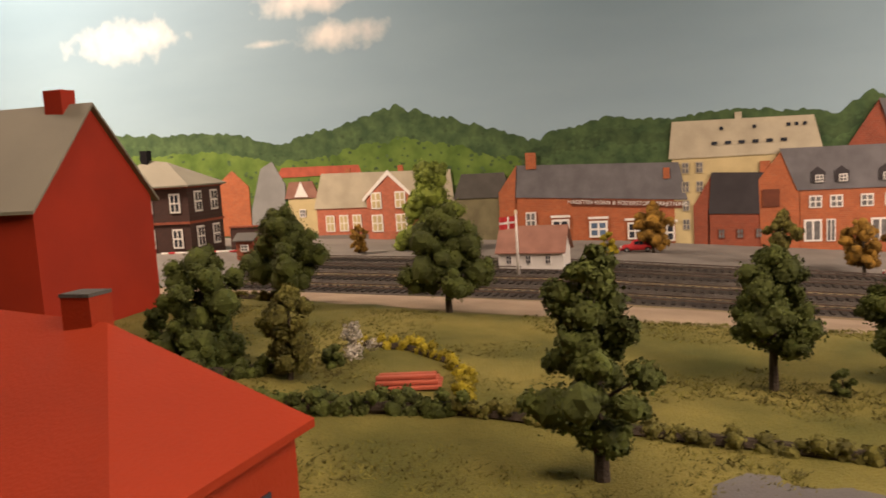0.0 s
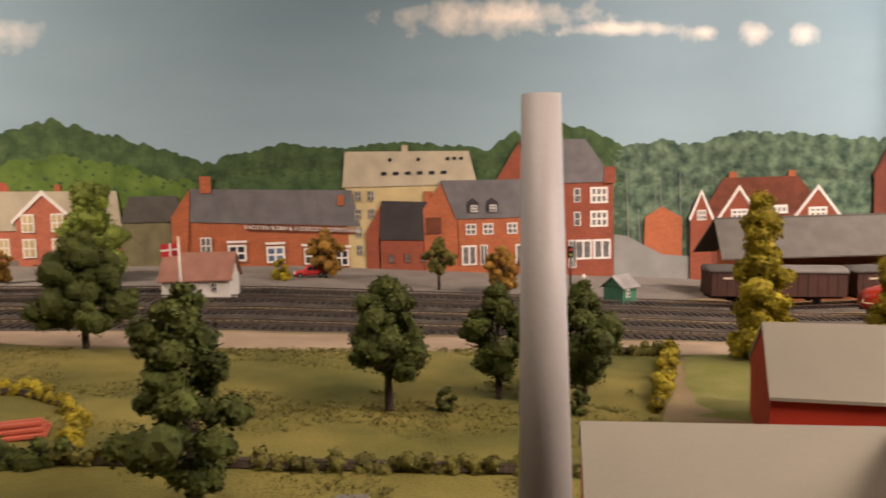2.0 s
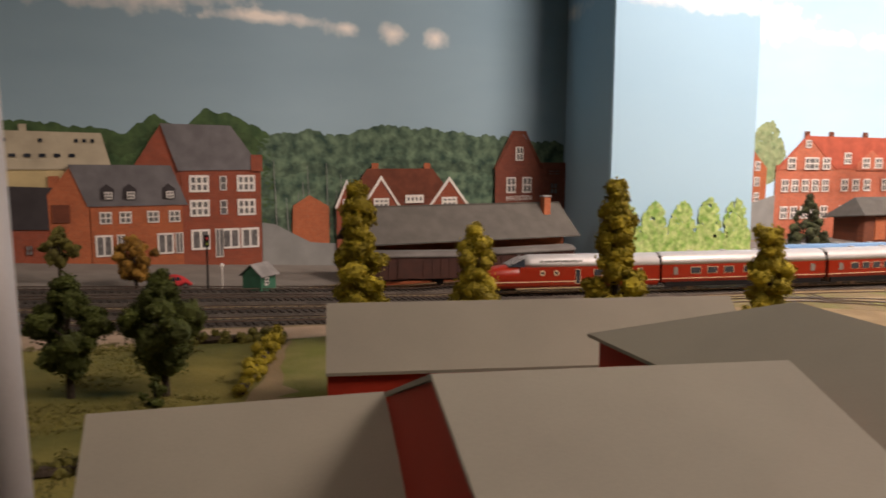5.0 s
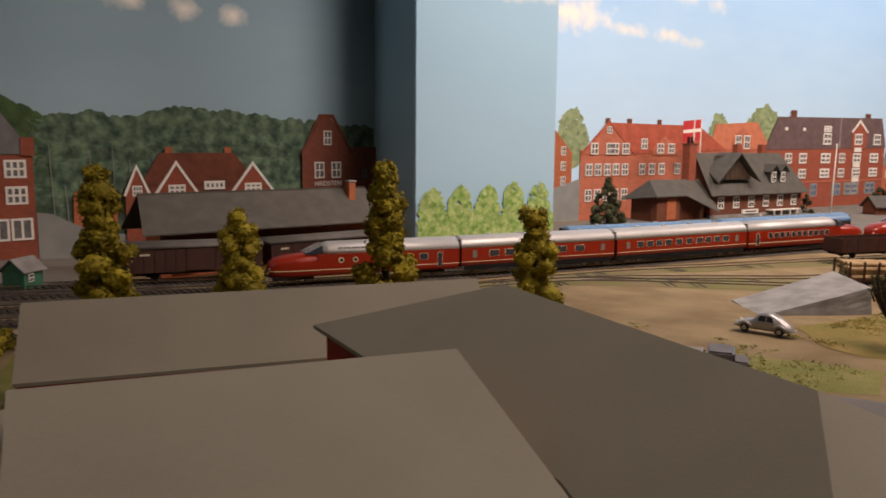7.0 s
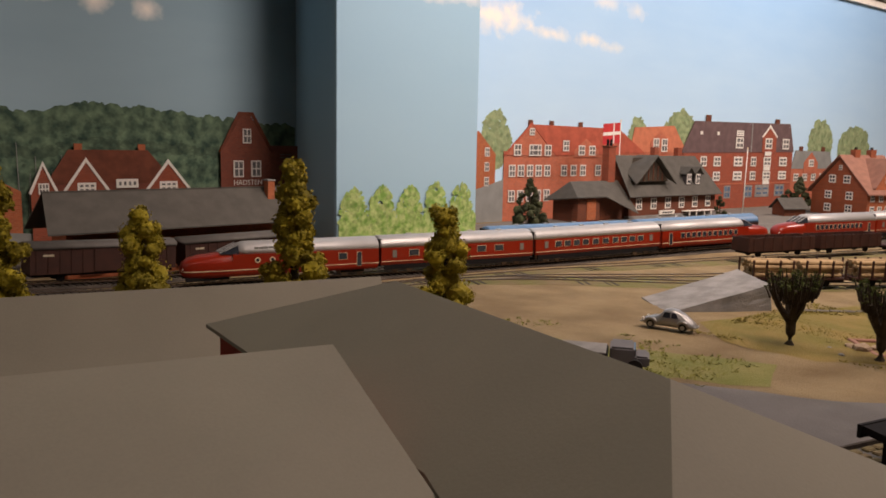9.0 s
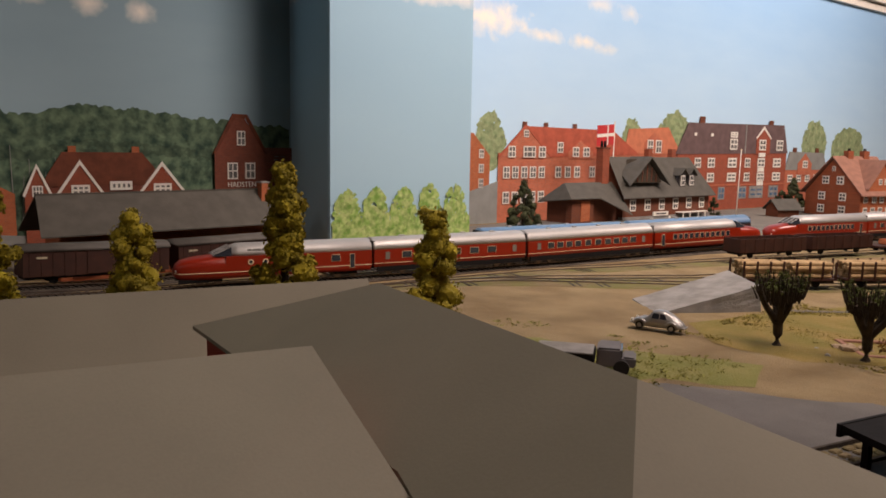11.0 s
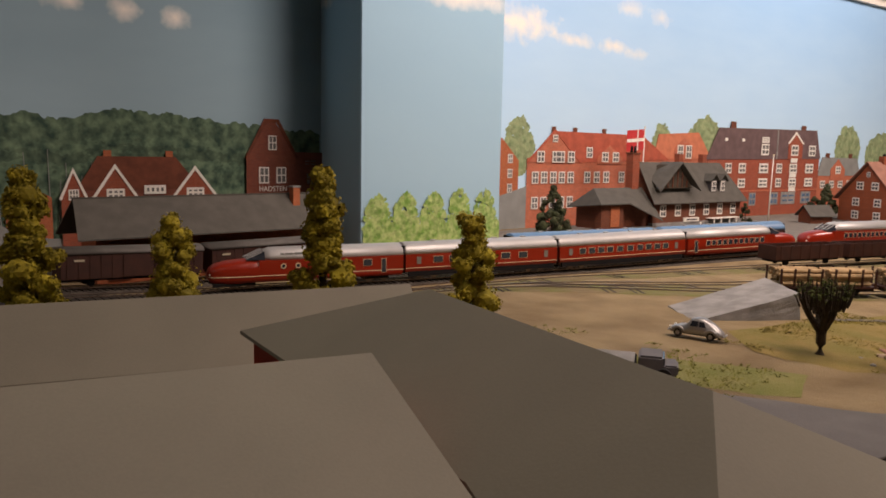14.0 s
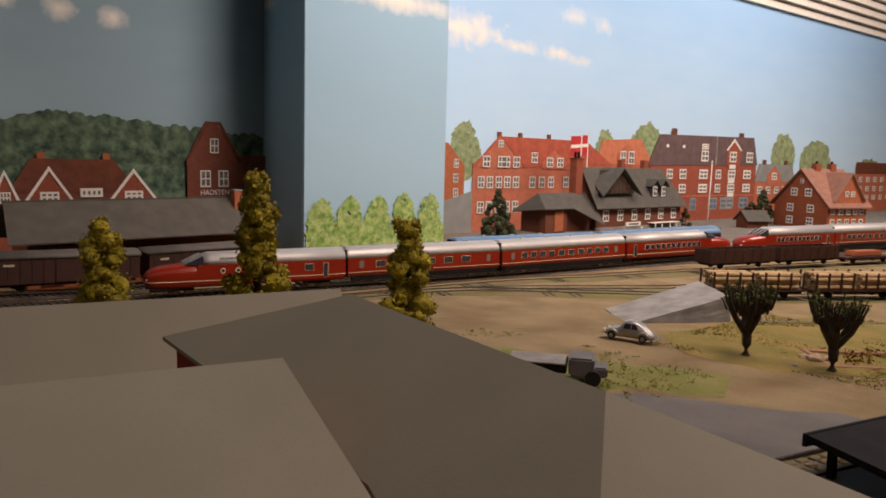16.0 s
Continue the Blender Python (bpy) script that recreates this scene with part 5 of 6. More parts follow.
ten = ([-0.33, -0.26, -0.19, -0.12, -0.04, 0.04, 0.12, 0.19, 0.26, 0.33], 0.0100)
c1 = coach(0.2045, six, label="red express coach with silver roof and wide windows")
c1.matrix_world = on_line(TP[1], TP[2])
c2 = coach(0.2045, ten, label="red express coach with silver roof and many windows")
c2.matrix_world = on_line(TP[2], TP[3])
tail = motor_car(0.217, "streamlined red saloon motor coach at the train's tail", True)
tail.matrix_world = on_line(TP[4], TP[3])
lead = copy_thing(tail, on_line(TP[5], TP[6]))
tagged(lead, "red motor coach heading a second train behind")
for i in (6, 7):
    copy_thing(c2, on_line(TP[i], TP[i + 1]))
bluec = coach(0.235, ten, "blue", "dark red coach with a blue roof on the back platform track", "wagon")
bluec.matrix_world = on_line((0.985, 0.588), (1.208, 0.515))
copy_thing(bluec, on_line((1.222, 0.5105), (1.445, 0.4375)))


def wheels(t, L):
    for x in (-L * 0.3, L * 0.3):
        for y in (-0.0088, 0.0088):
            part("wheel", tube([(x, y - 0.0012, 0.0046), (x, y + 0.0012, 0.0046)], 0.0046, 14), M["black"], t)


def covered_wagon(L, label):
    t = thing("goods_wagon", (0, 0, 0), label, "goods wagon", group="covered wagons")
    h = 0.0155
    part("body", boxes((-L / 2, L / 2, -h, h, 0.0085, 0.0340)), M["wagon"], t)
    smooth(part("roof", loft([roof_ring(-L / 2 - 0.001, h + 0.001, 0.0335, 0.0405), roof_ring(L / 2 + 0.001, h + 0.001, 0.0335, 0.0405)]), M["wagon_roof"], t, "grey curved roof"))
    for s in (-1, 1):
        for k in range(int(L / 0.011)):
            x = -L / 2 + 0.006 + k * 0.011
            part("rib", boxes((x - 0.0006, x + 0.0006, s * h - 0.0006, s * h + 0.0006, 0.0085, 0.0335)), M["wagon"], t)
        part("door", boxes((-0.013, 0.013, s * h - 0.0010, s * h + 0.0010, 0.0095, 0.0325)), M["wagon"], t)
    part("underframe", boxes((-L / 2 + 0.002, L / 2 - 0.002, -0.010, 0.010, 0.0055, 0.0085)), M["black"], t)
    part("marking", boxes((-L / 2 + 0.012, -L / 2 + 0.022, -h - 0.0008, -h, 0.0265, 0.0285)), M["cream_roof"], t, "small pale lettering bars")
    wheels(t, L)
    return t


w1 = covered_wagon(0.148, "long dark red covered goods wagon with a grey roof")
w1.matrix_world = on_line((0.462, 0.727), (0.612, 0.725))
copy_thing(w1, on_line((0.622, 0.725), (0.772, 0.7235)))


def open_wagon(L, label):
    t = thing("open_wagon", (0, 0, 0), label, "goods wagon", group="open wagons")
    h = 0.0150
    for s in (-1, 1):
        part("side", boxes((-L / 2, L / 2, s * h - 0.0007, s * h + 0.0007, 0.0085, 0.0265)), M["wagon"], t)
        part("end", boxes((s * L / 2 - 0.0007, s * L / 2 + 0.0007, -h, h, 0.0085, 0.0265)), M["wagon"], t)
        for k in range(7):
            x = -L / 2 + L * (k + 0.5) / 7
            part("rib", boxes((x - 0.0007, x + 0.0007, s * h - 0.0014, s * h + 0.0014, 0.0080, 0.0262)), M["wagon"], t)
    part("floor_boards", boxes((-L / 2, L / 2, -h, h, 0.0075, 0.0090)), M["black"], t)
    part("underframe", boxes((-L / 2 + 0.002, L / 2 - 0.002, -0.010, 0.010, 0.0050, 0.0076)), M["black"], t)
    wheels(t, L)
    return t


o1 = open_wagon(0.118, "dark red open goods wagon with ribbed sides")
o1.matrix_world = on_line((1.222, 0.3495), (1.333, 0.308))
copy_thing(o1, on_line((1.344, 0.304), (1.455, 0.261)))


def log_wagon(L, seed, label):
    rng = random.Random(seed)
    t = thing("timber_wagon", (0, 0, 0), label, "goods wagon", group="timber wagons")
    h = 0.0150
    part("floor_boards", boxes((-L / 2, L / 2, -h, h, 0.0080, 0.0100)), M["wagon"], t)
    part("underframe", boxes((-L / 2 + 0.002, L / 2 - 0.002, -0.010, 0.010, 0.0050, 0.0080)), M["black"], t)
    for k in range(8):
        x = -L / 2 + 0.004 + (L - 0.008) * k / 7
        for s in (-1, 1):
            part("stake", boxes((x - 0.0008, x + 0.0008, s * h - 0.0009, s * h + 0.0009, 0.0080, 0.0285)), M["wagon"], t)
    half = (L - 0.010) / 2
    for e in (-1, 1):
        for r in range(4):
            n = 6 if r % 2 == 0 else 5
            for k in range(n):
                y = -0.0118 + 0.0236 * (k + (0 if n == 6 else 0.5)) / 5
                z = 0.0125 + r * 0.0042
                rad = 0.0022 * rng.uniform(0.85, 1.15)
                x0 = e * (0.002 + rng.uniform(0, .002))
                x1 = e * (half - rng.uniform(0, 0.003))
                part("log", tube([(x0, y, z), ((x0 + x1) / 2, y + rng.uniform(-.0004, .0004), z + rng.uniform(-.0003, .0003)), (x1, y, z)], [rad, rad * 1.05, rad * 0.95], 8), M["log"], t)
    wheels(t, L)
    return t


lw = log_wagon(0.112, 5, "rusty brown timber wagon stacked with pale logs")
dl = Vector((0.18, -0.137)).normalized()
p0 = Vector((1.028, 0.256))
for k in range(3):
    a, b = p0 + dl * 0.120 * k, p0 + dl * (0.120 * k + 0.112)
    if k == 0:
        lw.matrix_world = on_line(tuple(a), tuple(b), 0.0030)
    else:
        copy_thing(lw, on_line(tuple(a), tuple(b), 0.0030))


# ---- goods shed ----
def rowhouse_window(t, x, y, z, w, h, bars=1, cross=1, frame_m="white"):
    k = part("window", boxes((x - w / 2, x + w / 2, y - 0.0008, y + 0.0004, z, z + h)), M[frame_m], t)
    f = w * 0.14
    iw, ih = (w - f * (bars + 2)) / (bars + 1), (h - f * (cross + 2)) / (cross + 1)
    for i in range(bars + 1):
        for j in range(cross + 1):
            x0, z0 = x - w / 2 + f + i * (iw + f), z + f + j * (ih + f)
            part("pane", boxes((x0, x0 + iw, y - 0.0011, y, z0, z0 + ih)), M["glass"], k)


gz = ground_z(0.65, 0.8)
gs = thing("goods_shed", (0.655, 0.80, gz), "long brick goods shed with a grey overhanging roof", "goods shed", rz=-1.5)
part("wall", boxes((-0.135, 0.143, -0.026, 0.026, 0, 0.056)), M["b_orange"], gs)
for s in (-1, 1):
    part("gable_wall", loft([[(s * 0.139 + e - (0 if s > 0 else -0.008) - (0.004 if s > 0 else 0.0), y, z) for y, z in ((-0.026, 0.056), (0.026, 0.056), (0, 0.090))] for e in (-0.002, 0.002)]), M["b_dark"], gs)
    part("roof_slope", sheet([(-0.150, 0, 0.0955), (0.152, 0, 0.0955), (0.158, s * 0.044, 0.0535), (-0.158, s * 0.044, 0.0535)], 0.0016), M["slate"], gs)
part("ridge_cap", boxes((-0.150, 0.152, -0.0014, 0.0014, 0.0945, 0.0965)), M["slate"], gs)
ch = part("chimney", boxes((0.118, 0.128, -0.016, -0.006, 0.070, 0.1040)), M["b_orange"], gs)
part("chimney_cap", boxes((0.117, 0.129, -0.017, -0.005, 0.1040, 0.1060)), M["stone"], ch)
for k in range(5):
    x = -0.11 + 0.055 * k
    part("door", boxes((x - 0.012, x + 0.012, -0.0275, -0.0255, 0.004, 0.038)), M["tile_brown"], gs, "brown sliding door")

# ---- station building ----
sz = ground_z(1.7, 0.75) + 0.011
ang = math.degrees(math.atan2(0.722 - 0.76, 1.92 - 1.616))
st = thing("station_building", (1.562, 0.769, sz), "dark red brick railway station with grey roof, gable and dormers", "station", rz=ang)
SL = 0.306
part("platform", boxes((-0.16, SL + 0.05, -0.045, 0.09, -0.012, -0.0002)), M["pave"], st, "low paved platform")
DX = 0.044
part("wall", boxes((DX + 0.004, DX + SL - 0.004, 0.004, 0.075, 0, 0.050)), M["b_dark"], st)
part("plinth", boxes((DX + 0.002, DX + SL - 0.002, 0.002, 0.077, 0, 0.006)), M["stone"], st)
EZ, RZ_, RY = 0.047, 0.130, 0.042
part("roof_front", sheet([(DX - 0.008, -0.008, EZ), (DX + SL + 0.006, -0.008, EZ), (DX + SL - 0.035, RY, RZ_), (DX - 0.006, RY, RZ_)], 0.002), M["slate"], st)
part("roof_back", sheet([(DX - 0.008, 0.090, EZ), (DX - 0.006, RY, RZ_), (DX + SL - 0.035, RY, RZ_), (DX + SL + 0.006, 0.090, EZ)], 0.002), M["slate"], st)
part("roof_hip", sheet([(DX + SL + 0.006, -0.008, EZ), (DX + SL + 0.006, 0.090, EZ), (DX + SL - 0.035, RY, RZ_)], 0.002), M["slate"], st)
part("gable_wall", loft([[(x, y, z) for y, z in ((0.004, 0.0), (0.078, 0.0), (0.078, EZ + 0.006), (RY, RZ_ - 0.004), (0.004, EZ + 0.006))] for x in (DX + 0.003, DX + 0.006)]), M["b_dark"], st)
GX = 0.112
part("roof_gable", loft([[(GX - 0.052, -0.002, EZ + 0.030), (GX + 0.052, -0.002, EZ + 0.030), (GX, -0.002, RZ_ - 0.003)], [(GX - 0.02, RY, RZ_ - 0.006), (GX + 0.02, RY, RZ_ - 0.006), (GX, RY, RZ_ - 0.002)]]), M["bark"], st, "dark brown timbered gable front")
for s in (-1, 1):
    part("gable_roof", sheet([(GX, -0.014, RZ_ + 0.002), (GX + s * 0.066, -0.014, EZ + 0.026), (GX + s * 0.050, RY * 0.7, EZ + 0.052), (GX, RY, RZ_ + 0.001)], 0.003), M["slate"], st)
for k in range(5):
    part("gable_board", boxes((GX - 0.030 + 0.015 * k - 0.0008, GX - 0.030 + 0.015 * k + 0.0008, -0.0034, -0.0018, EZ + 0.032, EZ + 0.076 - abs(k - 2) * 0.014)), M["b_dark"], st)
for x in (DX + 0.200, DX + 0.232):
    d_ = part("dormer", boxes((x - 0.011, x + 0.011, 0.004, 0.030, EZ + 0.020, EZ + 0.048)), M["slate_dark"], st)
    for s in (-1, 1):
        part("dormer_roof", sheet([(x, -0.002, EZ + 0.060), (x + s * 0.015, -0.002, EZ + 0.045), (x + s * 0.015, 0.032, EZ + 0.045), (x, 0.034, EZ + 0.060)], 0.002), M["slate"], st)
    rowhouse_window(st, x, 0.0035, EZ + 0.022, 0.014, 0.022)
for k in range(6):
    rowhouse_window(st, DX + 0.034 + 0.048 * k, 0.0035, 0.018, 0.018, 0.024)
part("station_sign", boxes((DX + 0.100, DX + 0.150, -0.0005, 0.0030, 0.0060, 0.0145)), M["white"], st, "white name board with unreadable letters")
part("sign_bars", boxes((DX + 0.108, DX + 0.142, -0.0010, -0.0004, 0.0090, 0.0115)), M["black"], st)
part("canopy", boxes((DX + 0.18, DX + 0.28, -0.012, 0.004, 0.0100, 0.0118)), M["white"], st, "pale platform canopy")
for x in (0.19, 0.215, 0.245, 0.27):
    part("canopy_post", boxes((DX + x - 0.001, DX + x + 0.001, -0.011, -0.009, 0, 0.0100)), M["white"], st)
ch = part("chimney", boxes((0.010, 0.030, 0.030, 0.048, 0.060, 0.146)), M["b_red"], st)
part("chimney_cap", boxes((0.0085, 0.0315, 0.0285, 0.0495, 0.146, 0.149)), M["b_dark"], ch)
for s in (-1, 1):
    part("chimney_pot", tube([(0.020 + s * 0.005, 0.039, 0.149), (0.020 + s * 0.005, 0.039, 0.162)], [0.003, 0.0024], 8), M["black"], ch)
for x in (0.180, 0.262):
    part("chimney", boxes((x - 0.007, x + 0.007, RY + 0.002, RY + 0.014, RZ_ - 0.01, RZ_ + 0.018)), M["b_red"], st)
# lower annexe
part("annexe_wall", boxes((-0.105, DX + 0.002, 0.014, 0.070, 0, 0.046)), M["b_dark"], st)
part("annexe_front", boxes((-0.110, -0.048, -0.002, 0.014, 0, 0.050)), M["b_dark"], st)
part("annexe_door", boxes((-0.085, -0.060, -0.0034, -0.0019, 0.004, 0.044)), M["b_orange"], st, "orange panelled door")
part("annexe_roof", sheet([(-0.122, -0.012, 0.050), (-0.040, -0.012, 0.050), (DX + 0.002, -0.024, 0.014), (DX + 0.002, 0.035, 0.078), (-0.095, 0.035, 0.078)], 0.002), M["slate"], st)
part("annexe_roof", sheet([(-0.122, 0.080, 0.040), (-0.095, 0.035, 0.078), (DX + 0.002, 0.035, 0.078), (DX + 0.002, 0.080, 0.040)], 0.002), M["slate"], st)
part("annexe_roof", sheet([(-0.122, -0.012, 0.050), (-0.095, 0.035, 0.078), (-0.122, 0.080, 0.040)], 0.002), M["slate"], st)



def flagpole(x, y, h, flag, label, lean=0.0):
    t = thing("flagpole", (x, y, ground_z(x, y)), label, "flagpole")
    smooth(part("pole", tube([(0, 0, 0), (lean * h, 0, h)], [0.0016, 0.0009], 10), M["white"], t))
    part("knob", tube([(lean * h, 0, h - 0.001), (lean * h, 0, h + 0.003)], [0.0018, 0.0010], 8), M["train_cream"], t)
    if flag:
        w_, fh = flag
        top = h - 0.003
        n = 14
        v, f = [], []
        wave = lambda s: 0.004 * math.sin(s * 7) * s - 0.0
        bands = [(0, 0.40, "r"), (0.40, 0.60, "w"), (0.60, 1.0, "r")]
        red, white = ([], []), ([], [])

        def quad(store, s0, s1, h0, h1, lift):
            for sgn in (-1, 1):
                b = len(store[0])
                k = 5
                for i in range(k + 1):
                    s = s0 + (s1 - s0) * i / k
                    for hh in (h0, h1):
                        store[0].append((-0.0015 - s * w_, wave(s) + sgn * (0.0003 + lift), top - fh * hh - 0.10 * fh * s))
                for i in range(k):
                    q = (b + 2 * i, b + 2 * i + 1, b + 2 * i + 3, b + 2 * i + 2)
                    store[1].append(q if sgn > 0 else q[::-1])
        quad(red, 0, 1, 0, 1, 0)
        quad(white, 0, 1, 0.42, 0.58, 0.0003)
        quad(white, 0.30, 0.44, 0, 1, 0.0003)
        fl = mesh_part("flag", red[0], red[1], M["flag_red"], t, "red flag with a white cross")
        mesh_part("cross", white[0], white[1], M["white"], fl)
    return t


flagpole(1.700, 0.855, 0.214, (0.060, 0.044), "white flagpole flying a red flag with white cross")
flagpole(1.985, 0.700, 0.160, None, "bare white flagpole by the station", 0.04)
flagpole(-0.070, 0.660, 0.062, (0.016, 0.012), "small white flagpole with a red flag by the cottage")
tree(1.330, 0.800, 0.098, 0.058, "dark green fir beside the station", leaf="leaf_fir", seed=41, shape="fir", crown0=0.05, clumps=120, per=45)
tree(2.300, 0.700, 0.090, 0.062, "dark green fir by the small hut", leaf="leaf_fir", seed=42, shape="fir", crown0=0.05, clumps=90, per=40)
tree(1.945, 0.735, 0.050, 0.022, "dark green shrub at the station corner", leaf="leaf_fir", seed=43, shape="bush", cat="bush", crown0=0.05, clumps=40)
hz = ground_z(2.15, 0.66)
hut = thing("hut", (2.15, 0.66, hz), "small dark red hut with a grey gabled roof", "hut", rz=-30)
part("wall", boxes((-0.030, 0.030, -0.022, 0.022, 0, 0.022)), M["b_dark"], hut)
part("gable_wall", loft([[(x, -0.022, 0.022), (x, 0.022, 0.022), (x, 0, 0.040)] for x in (-0.030, 0.030)]), M["b_dark"], hut)
for s in (-1, 1):
    part("roof_slope", sheet([(-0.036, 0, 0.044), (0.036, 0, 0.044), (0.036, s * 0.029, 0.019), (-0.036, s * 0.029, 0.019)], 0.002), M["slate"], hut)

# red villa standing before the right backdrop
vz = ground_z(2.2, 0.6)
vl = thing("house", (2.253, 0.518, vz), "orange-red brick villa with crossed tiled gables and white windows", "house", rz=-22)
VX, VY, VE, VA = 0.138, 0.163, 0.060, 0.145
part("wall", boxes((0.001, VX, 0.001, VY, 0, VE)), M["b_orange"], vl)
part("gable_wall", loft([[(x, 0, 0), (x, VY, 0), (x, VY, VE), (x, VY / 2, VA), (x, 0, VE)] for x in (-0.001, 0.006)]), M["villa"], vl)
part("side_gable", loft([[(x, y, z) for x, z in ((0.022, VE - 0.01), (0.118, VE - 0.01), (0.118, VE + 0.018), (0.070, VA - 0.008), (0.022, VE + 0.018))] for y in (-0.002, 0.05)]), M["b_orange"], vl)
part("roof_slope", sheet([(-0.010, VY / 2, VA + 0.005), (VX + 0.006, VY / 2, VA + 0.005), (VX + 0.006, -0.012, VE - 0.003), (-0.010, -0.012, VE - 0.003)], 0.003), M["tile_pink"], vl)
part("roof_slope", sheet([(-0.010, VY / 2, VA + 0.005), (-0.010, VY + 0.012, VE - 0.003), (VX + 0.006, VY + 0.012, VE - 0.003), (VX + 0.006, VY / 2, VA + 0.005)], 0.003), M["tile_pink"], vl)
for s in (-1, 1):
    part("side_roof", sheet([(0.070, -0.008, VA - 0.003), (0.070 + s * 0.054, -0.008, VE + 0.012), (0.070 + s * 0.054, 0.040, VE + 0.012), (0.070, VY / 2, VA - 0.003)], 0.003), M["tile_pink"], vl)


def side_window(y, z, w_, h_):
    k = part("window", boxes((-0.0022, -0.0006, y - w_ / 2, y + w_ / 2, z, z + h_)), M["white"], vl)
    f_ = w_ * 0.14
    iw, ih = (w_ - 3 * f_) / 2, (h_ - 3 * f_) / 2
    for i in range(2):
        for j in range(2):
            y0, z0 = y - w_ / 2 + f_ + i * (iw + f_), z + f_ + j * (ih + f_)
            part("pane", boxes((-0.0027, -0.0015, y0, y0 + iw, z0, z0 + ih)), M["glass"], k)


for y, z in ((0.060, 0.080), (0.103, 0.080), (0.050, 0.040), (0.112, 0.040), (0.050, 0.008), (0.112, 0.008)):
    side_window(y, z, 0.020, 0.020)
side_window(0.0815, 0.112, 0.010, 0.012)
for z in (0.038, 0.008):
    for k in range(5):
        rowhouse_window(vl, 0.018 + 0.0255 * k, 0.0004 if z < 0.03 or k in (0, 4) else -0.0022, z, 0.014, 0.019)
for x in (0.060, 0.080):
    rowhouse_window(vl, x, -0.0024, 0.082, 0.012, 0.014)
for x in (0.045, 0.100):
    c_ = part("chimney", boxes((x - 0.009, x + 0.009, VY / 2 - 0.007, VY / 2 + 0.007, VA - 0.01, VA + 0.018)), M["villa"], vl)
    part("chimney_pot", tube([(x, VY / 2, VA + 0.018), (x, VY / 2, VA + 0.024)], [0.004, 0.003], 8), M["black"], c_)

se = thing("shunting_engine", (0, 0, 0), "small white and dark grey shunting locomotive", "locomotive")
se.matrix_world = on_line((1.590, 0.206), (1.700, 0.165), 0.0040)
part("frame", bevelled(boxes((-0.055, 0.055, -0.013, 0.013, 0.0060, 0.0100)), 0.0008, 1), M["black"], se)
part("bonnet", bevelled(boxes((-0.020, 0.054, -0.0095, 0.0095, 0.0100, 0.0300)), 0.0015, 2), M["white"], se, "white engine hood")
cabp = part("cab", bevelled(boxes((-0.052, -0.020, -0.0130, 0.0130, 0.0100, 0.0400)), 0.0012, 2), M["slate"], se, "dark grey cab")
for sy in (-1, 1):
    for x in (-0.044, -0.029):
        part("window", boxes((x - 0.0055, x + 0.0055, sy * 0.0130 - 0.0004, sy * 0.0130 + 0.0004, 0.0270, 0.0365)), M["pave"], cabp)
wheels(se, 0.11)
fw = thing("flat_wagon", (0, 0, 0), "low rust-brown flat wagon with an orange load", "goods wagon")
fw.matrix_world = on_line((1.466, 0.2565), (1.577, 0.212), 0.0040)
part("floor_boards", boxes((-0.055, 0.055, -0.014, 0.014, 0.0075, 0.0100)), M["wagon"], fw)
part("underframe", boxes((-0.052, 0.052, -0.010, 0.010, 0.0050, 0.0076)), M["black"], fw)
part("load", bevelled(boxes((-0.030, 0.030, -0.009, 0.009, 0.0100, 0.0180)), 0.0012, 2), M["b_orange"], fw, "orange-brown load")
wheels(fw, 0.11)


# ---- hedges ----
def hedge(pts, h, w, leaf, label, seed, dense=1.0):
    rng = random.Random(seed)
    o = (pts[0][0], pts[0][1], ground_z(*pts[0]))
    t = thing("hedge", o, label, "hedge")
    cl = []
    P = [Vector((x, y, 0)) for x, y in pts]
    for a, b in zip(P, P[1:]):
        n = max(2, int((b - a).length / 0.0042 * dense))
        for k in range(n):
            p = a.lerp(b, (k + rng.random()) / n)
            hh = h * rng.uniform(0.35, 1.0)
            g = ground_z(p.x, p.y) - o[2]
            cl.append((p.x - o[0] + rng.uniform(-w, w) * 0.5, p.y - o[1] + rng.uniform(-w, w) * 0.5, g + hh * 0.75, w * rng.uniform(0.4, 0.65)))
            cl.append((p.x - o[0] + rng.uniform(-w, w) * 0.5, p.y - o[1] + rng.uniform(-w, w) * 0.5, g + hh * 0.3, w * rng.uniform(0.45, 0.7)))
    v, f = leaf_cloud(rng, cl, 60, 0.0008)
    foam_cores(v, f, cl, seed)
    mesh_part("foliage", v, f, M[leaf], t)
    bm = bmesh.new()
    for a, b in zip(P, P[1:]):
        za, zb = ground_z(a.x, a.y) - o[2] + h * 0.25, ground_z(b.x, b.y) - o[2] + h * 0.25
        tube([(a.x - o[0], a.y - o[1], za), (b.x - o[0], b.y - o[1], zb)], w * 0.45, 6, bm)
    part("stem_core", bm, M["bark"], t)
    return t


hedge([(-0.115, 0.199), (-0.06, 0.209), (-0.002, 0.221)], 0.0125, 0.0075, "leaf_dark", "clipped dark green garden hedge", 1, 1.4)
hedge([(-0.002, 0.221), (0.042, 0.217), (0.099, 0.212), (0.149, 0.208), (0.191, 0.204), (0.226, 0.200)], 0.0085, 0.0065, "leaf_mid", "low straggly brown-green hedge along the lawn", 2)
hedge([(-0.085, 0.316), (-0.055, 0.312), (-0.028, 0.293), (-0.012, 0.268), (-0.004, 0.234)], 0.0085, 0.0060, "leaf_yellow", "low yellowish hedge curving round the garden", 3)
hedge([(0.252, 0.280), (0.303, 0.400)], 0.0150, 0.0060, "leaf_yellow", "yellow-green hedge at the end of the lawn", 4)
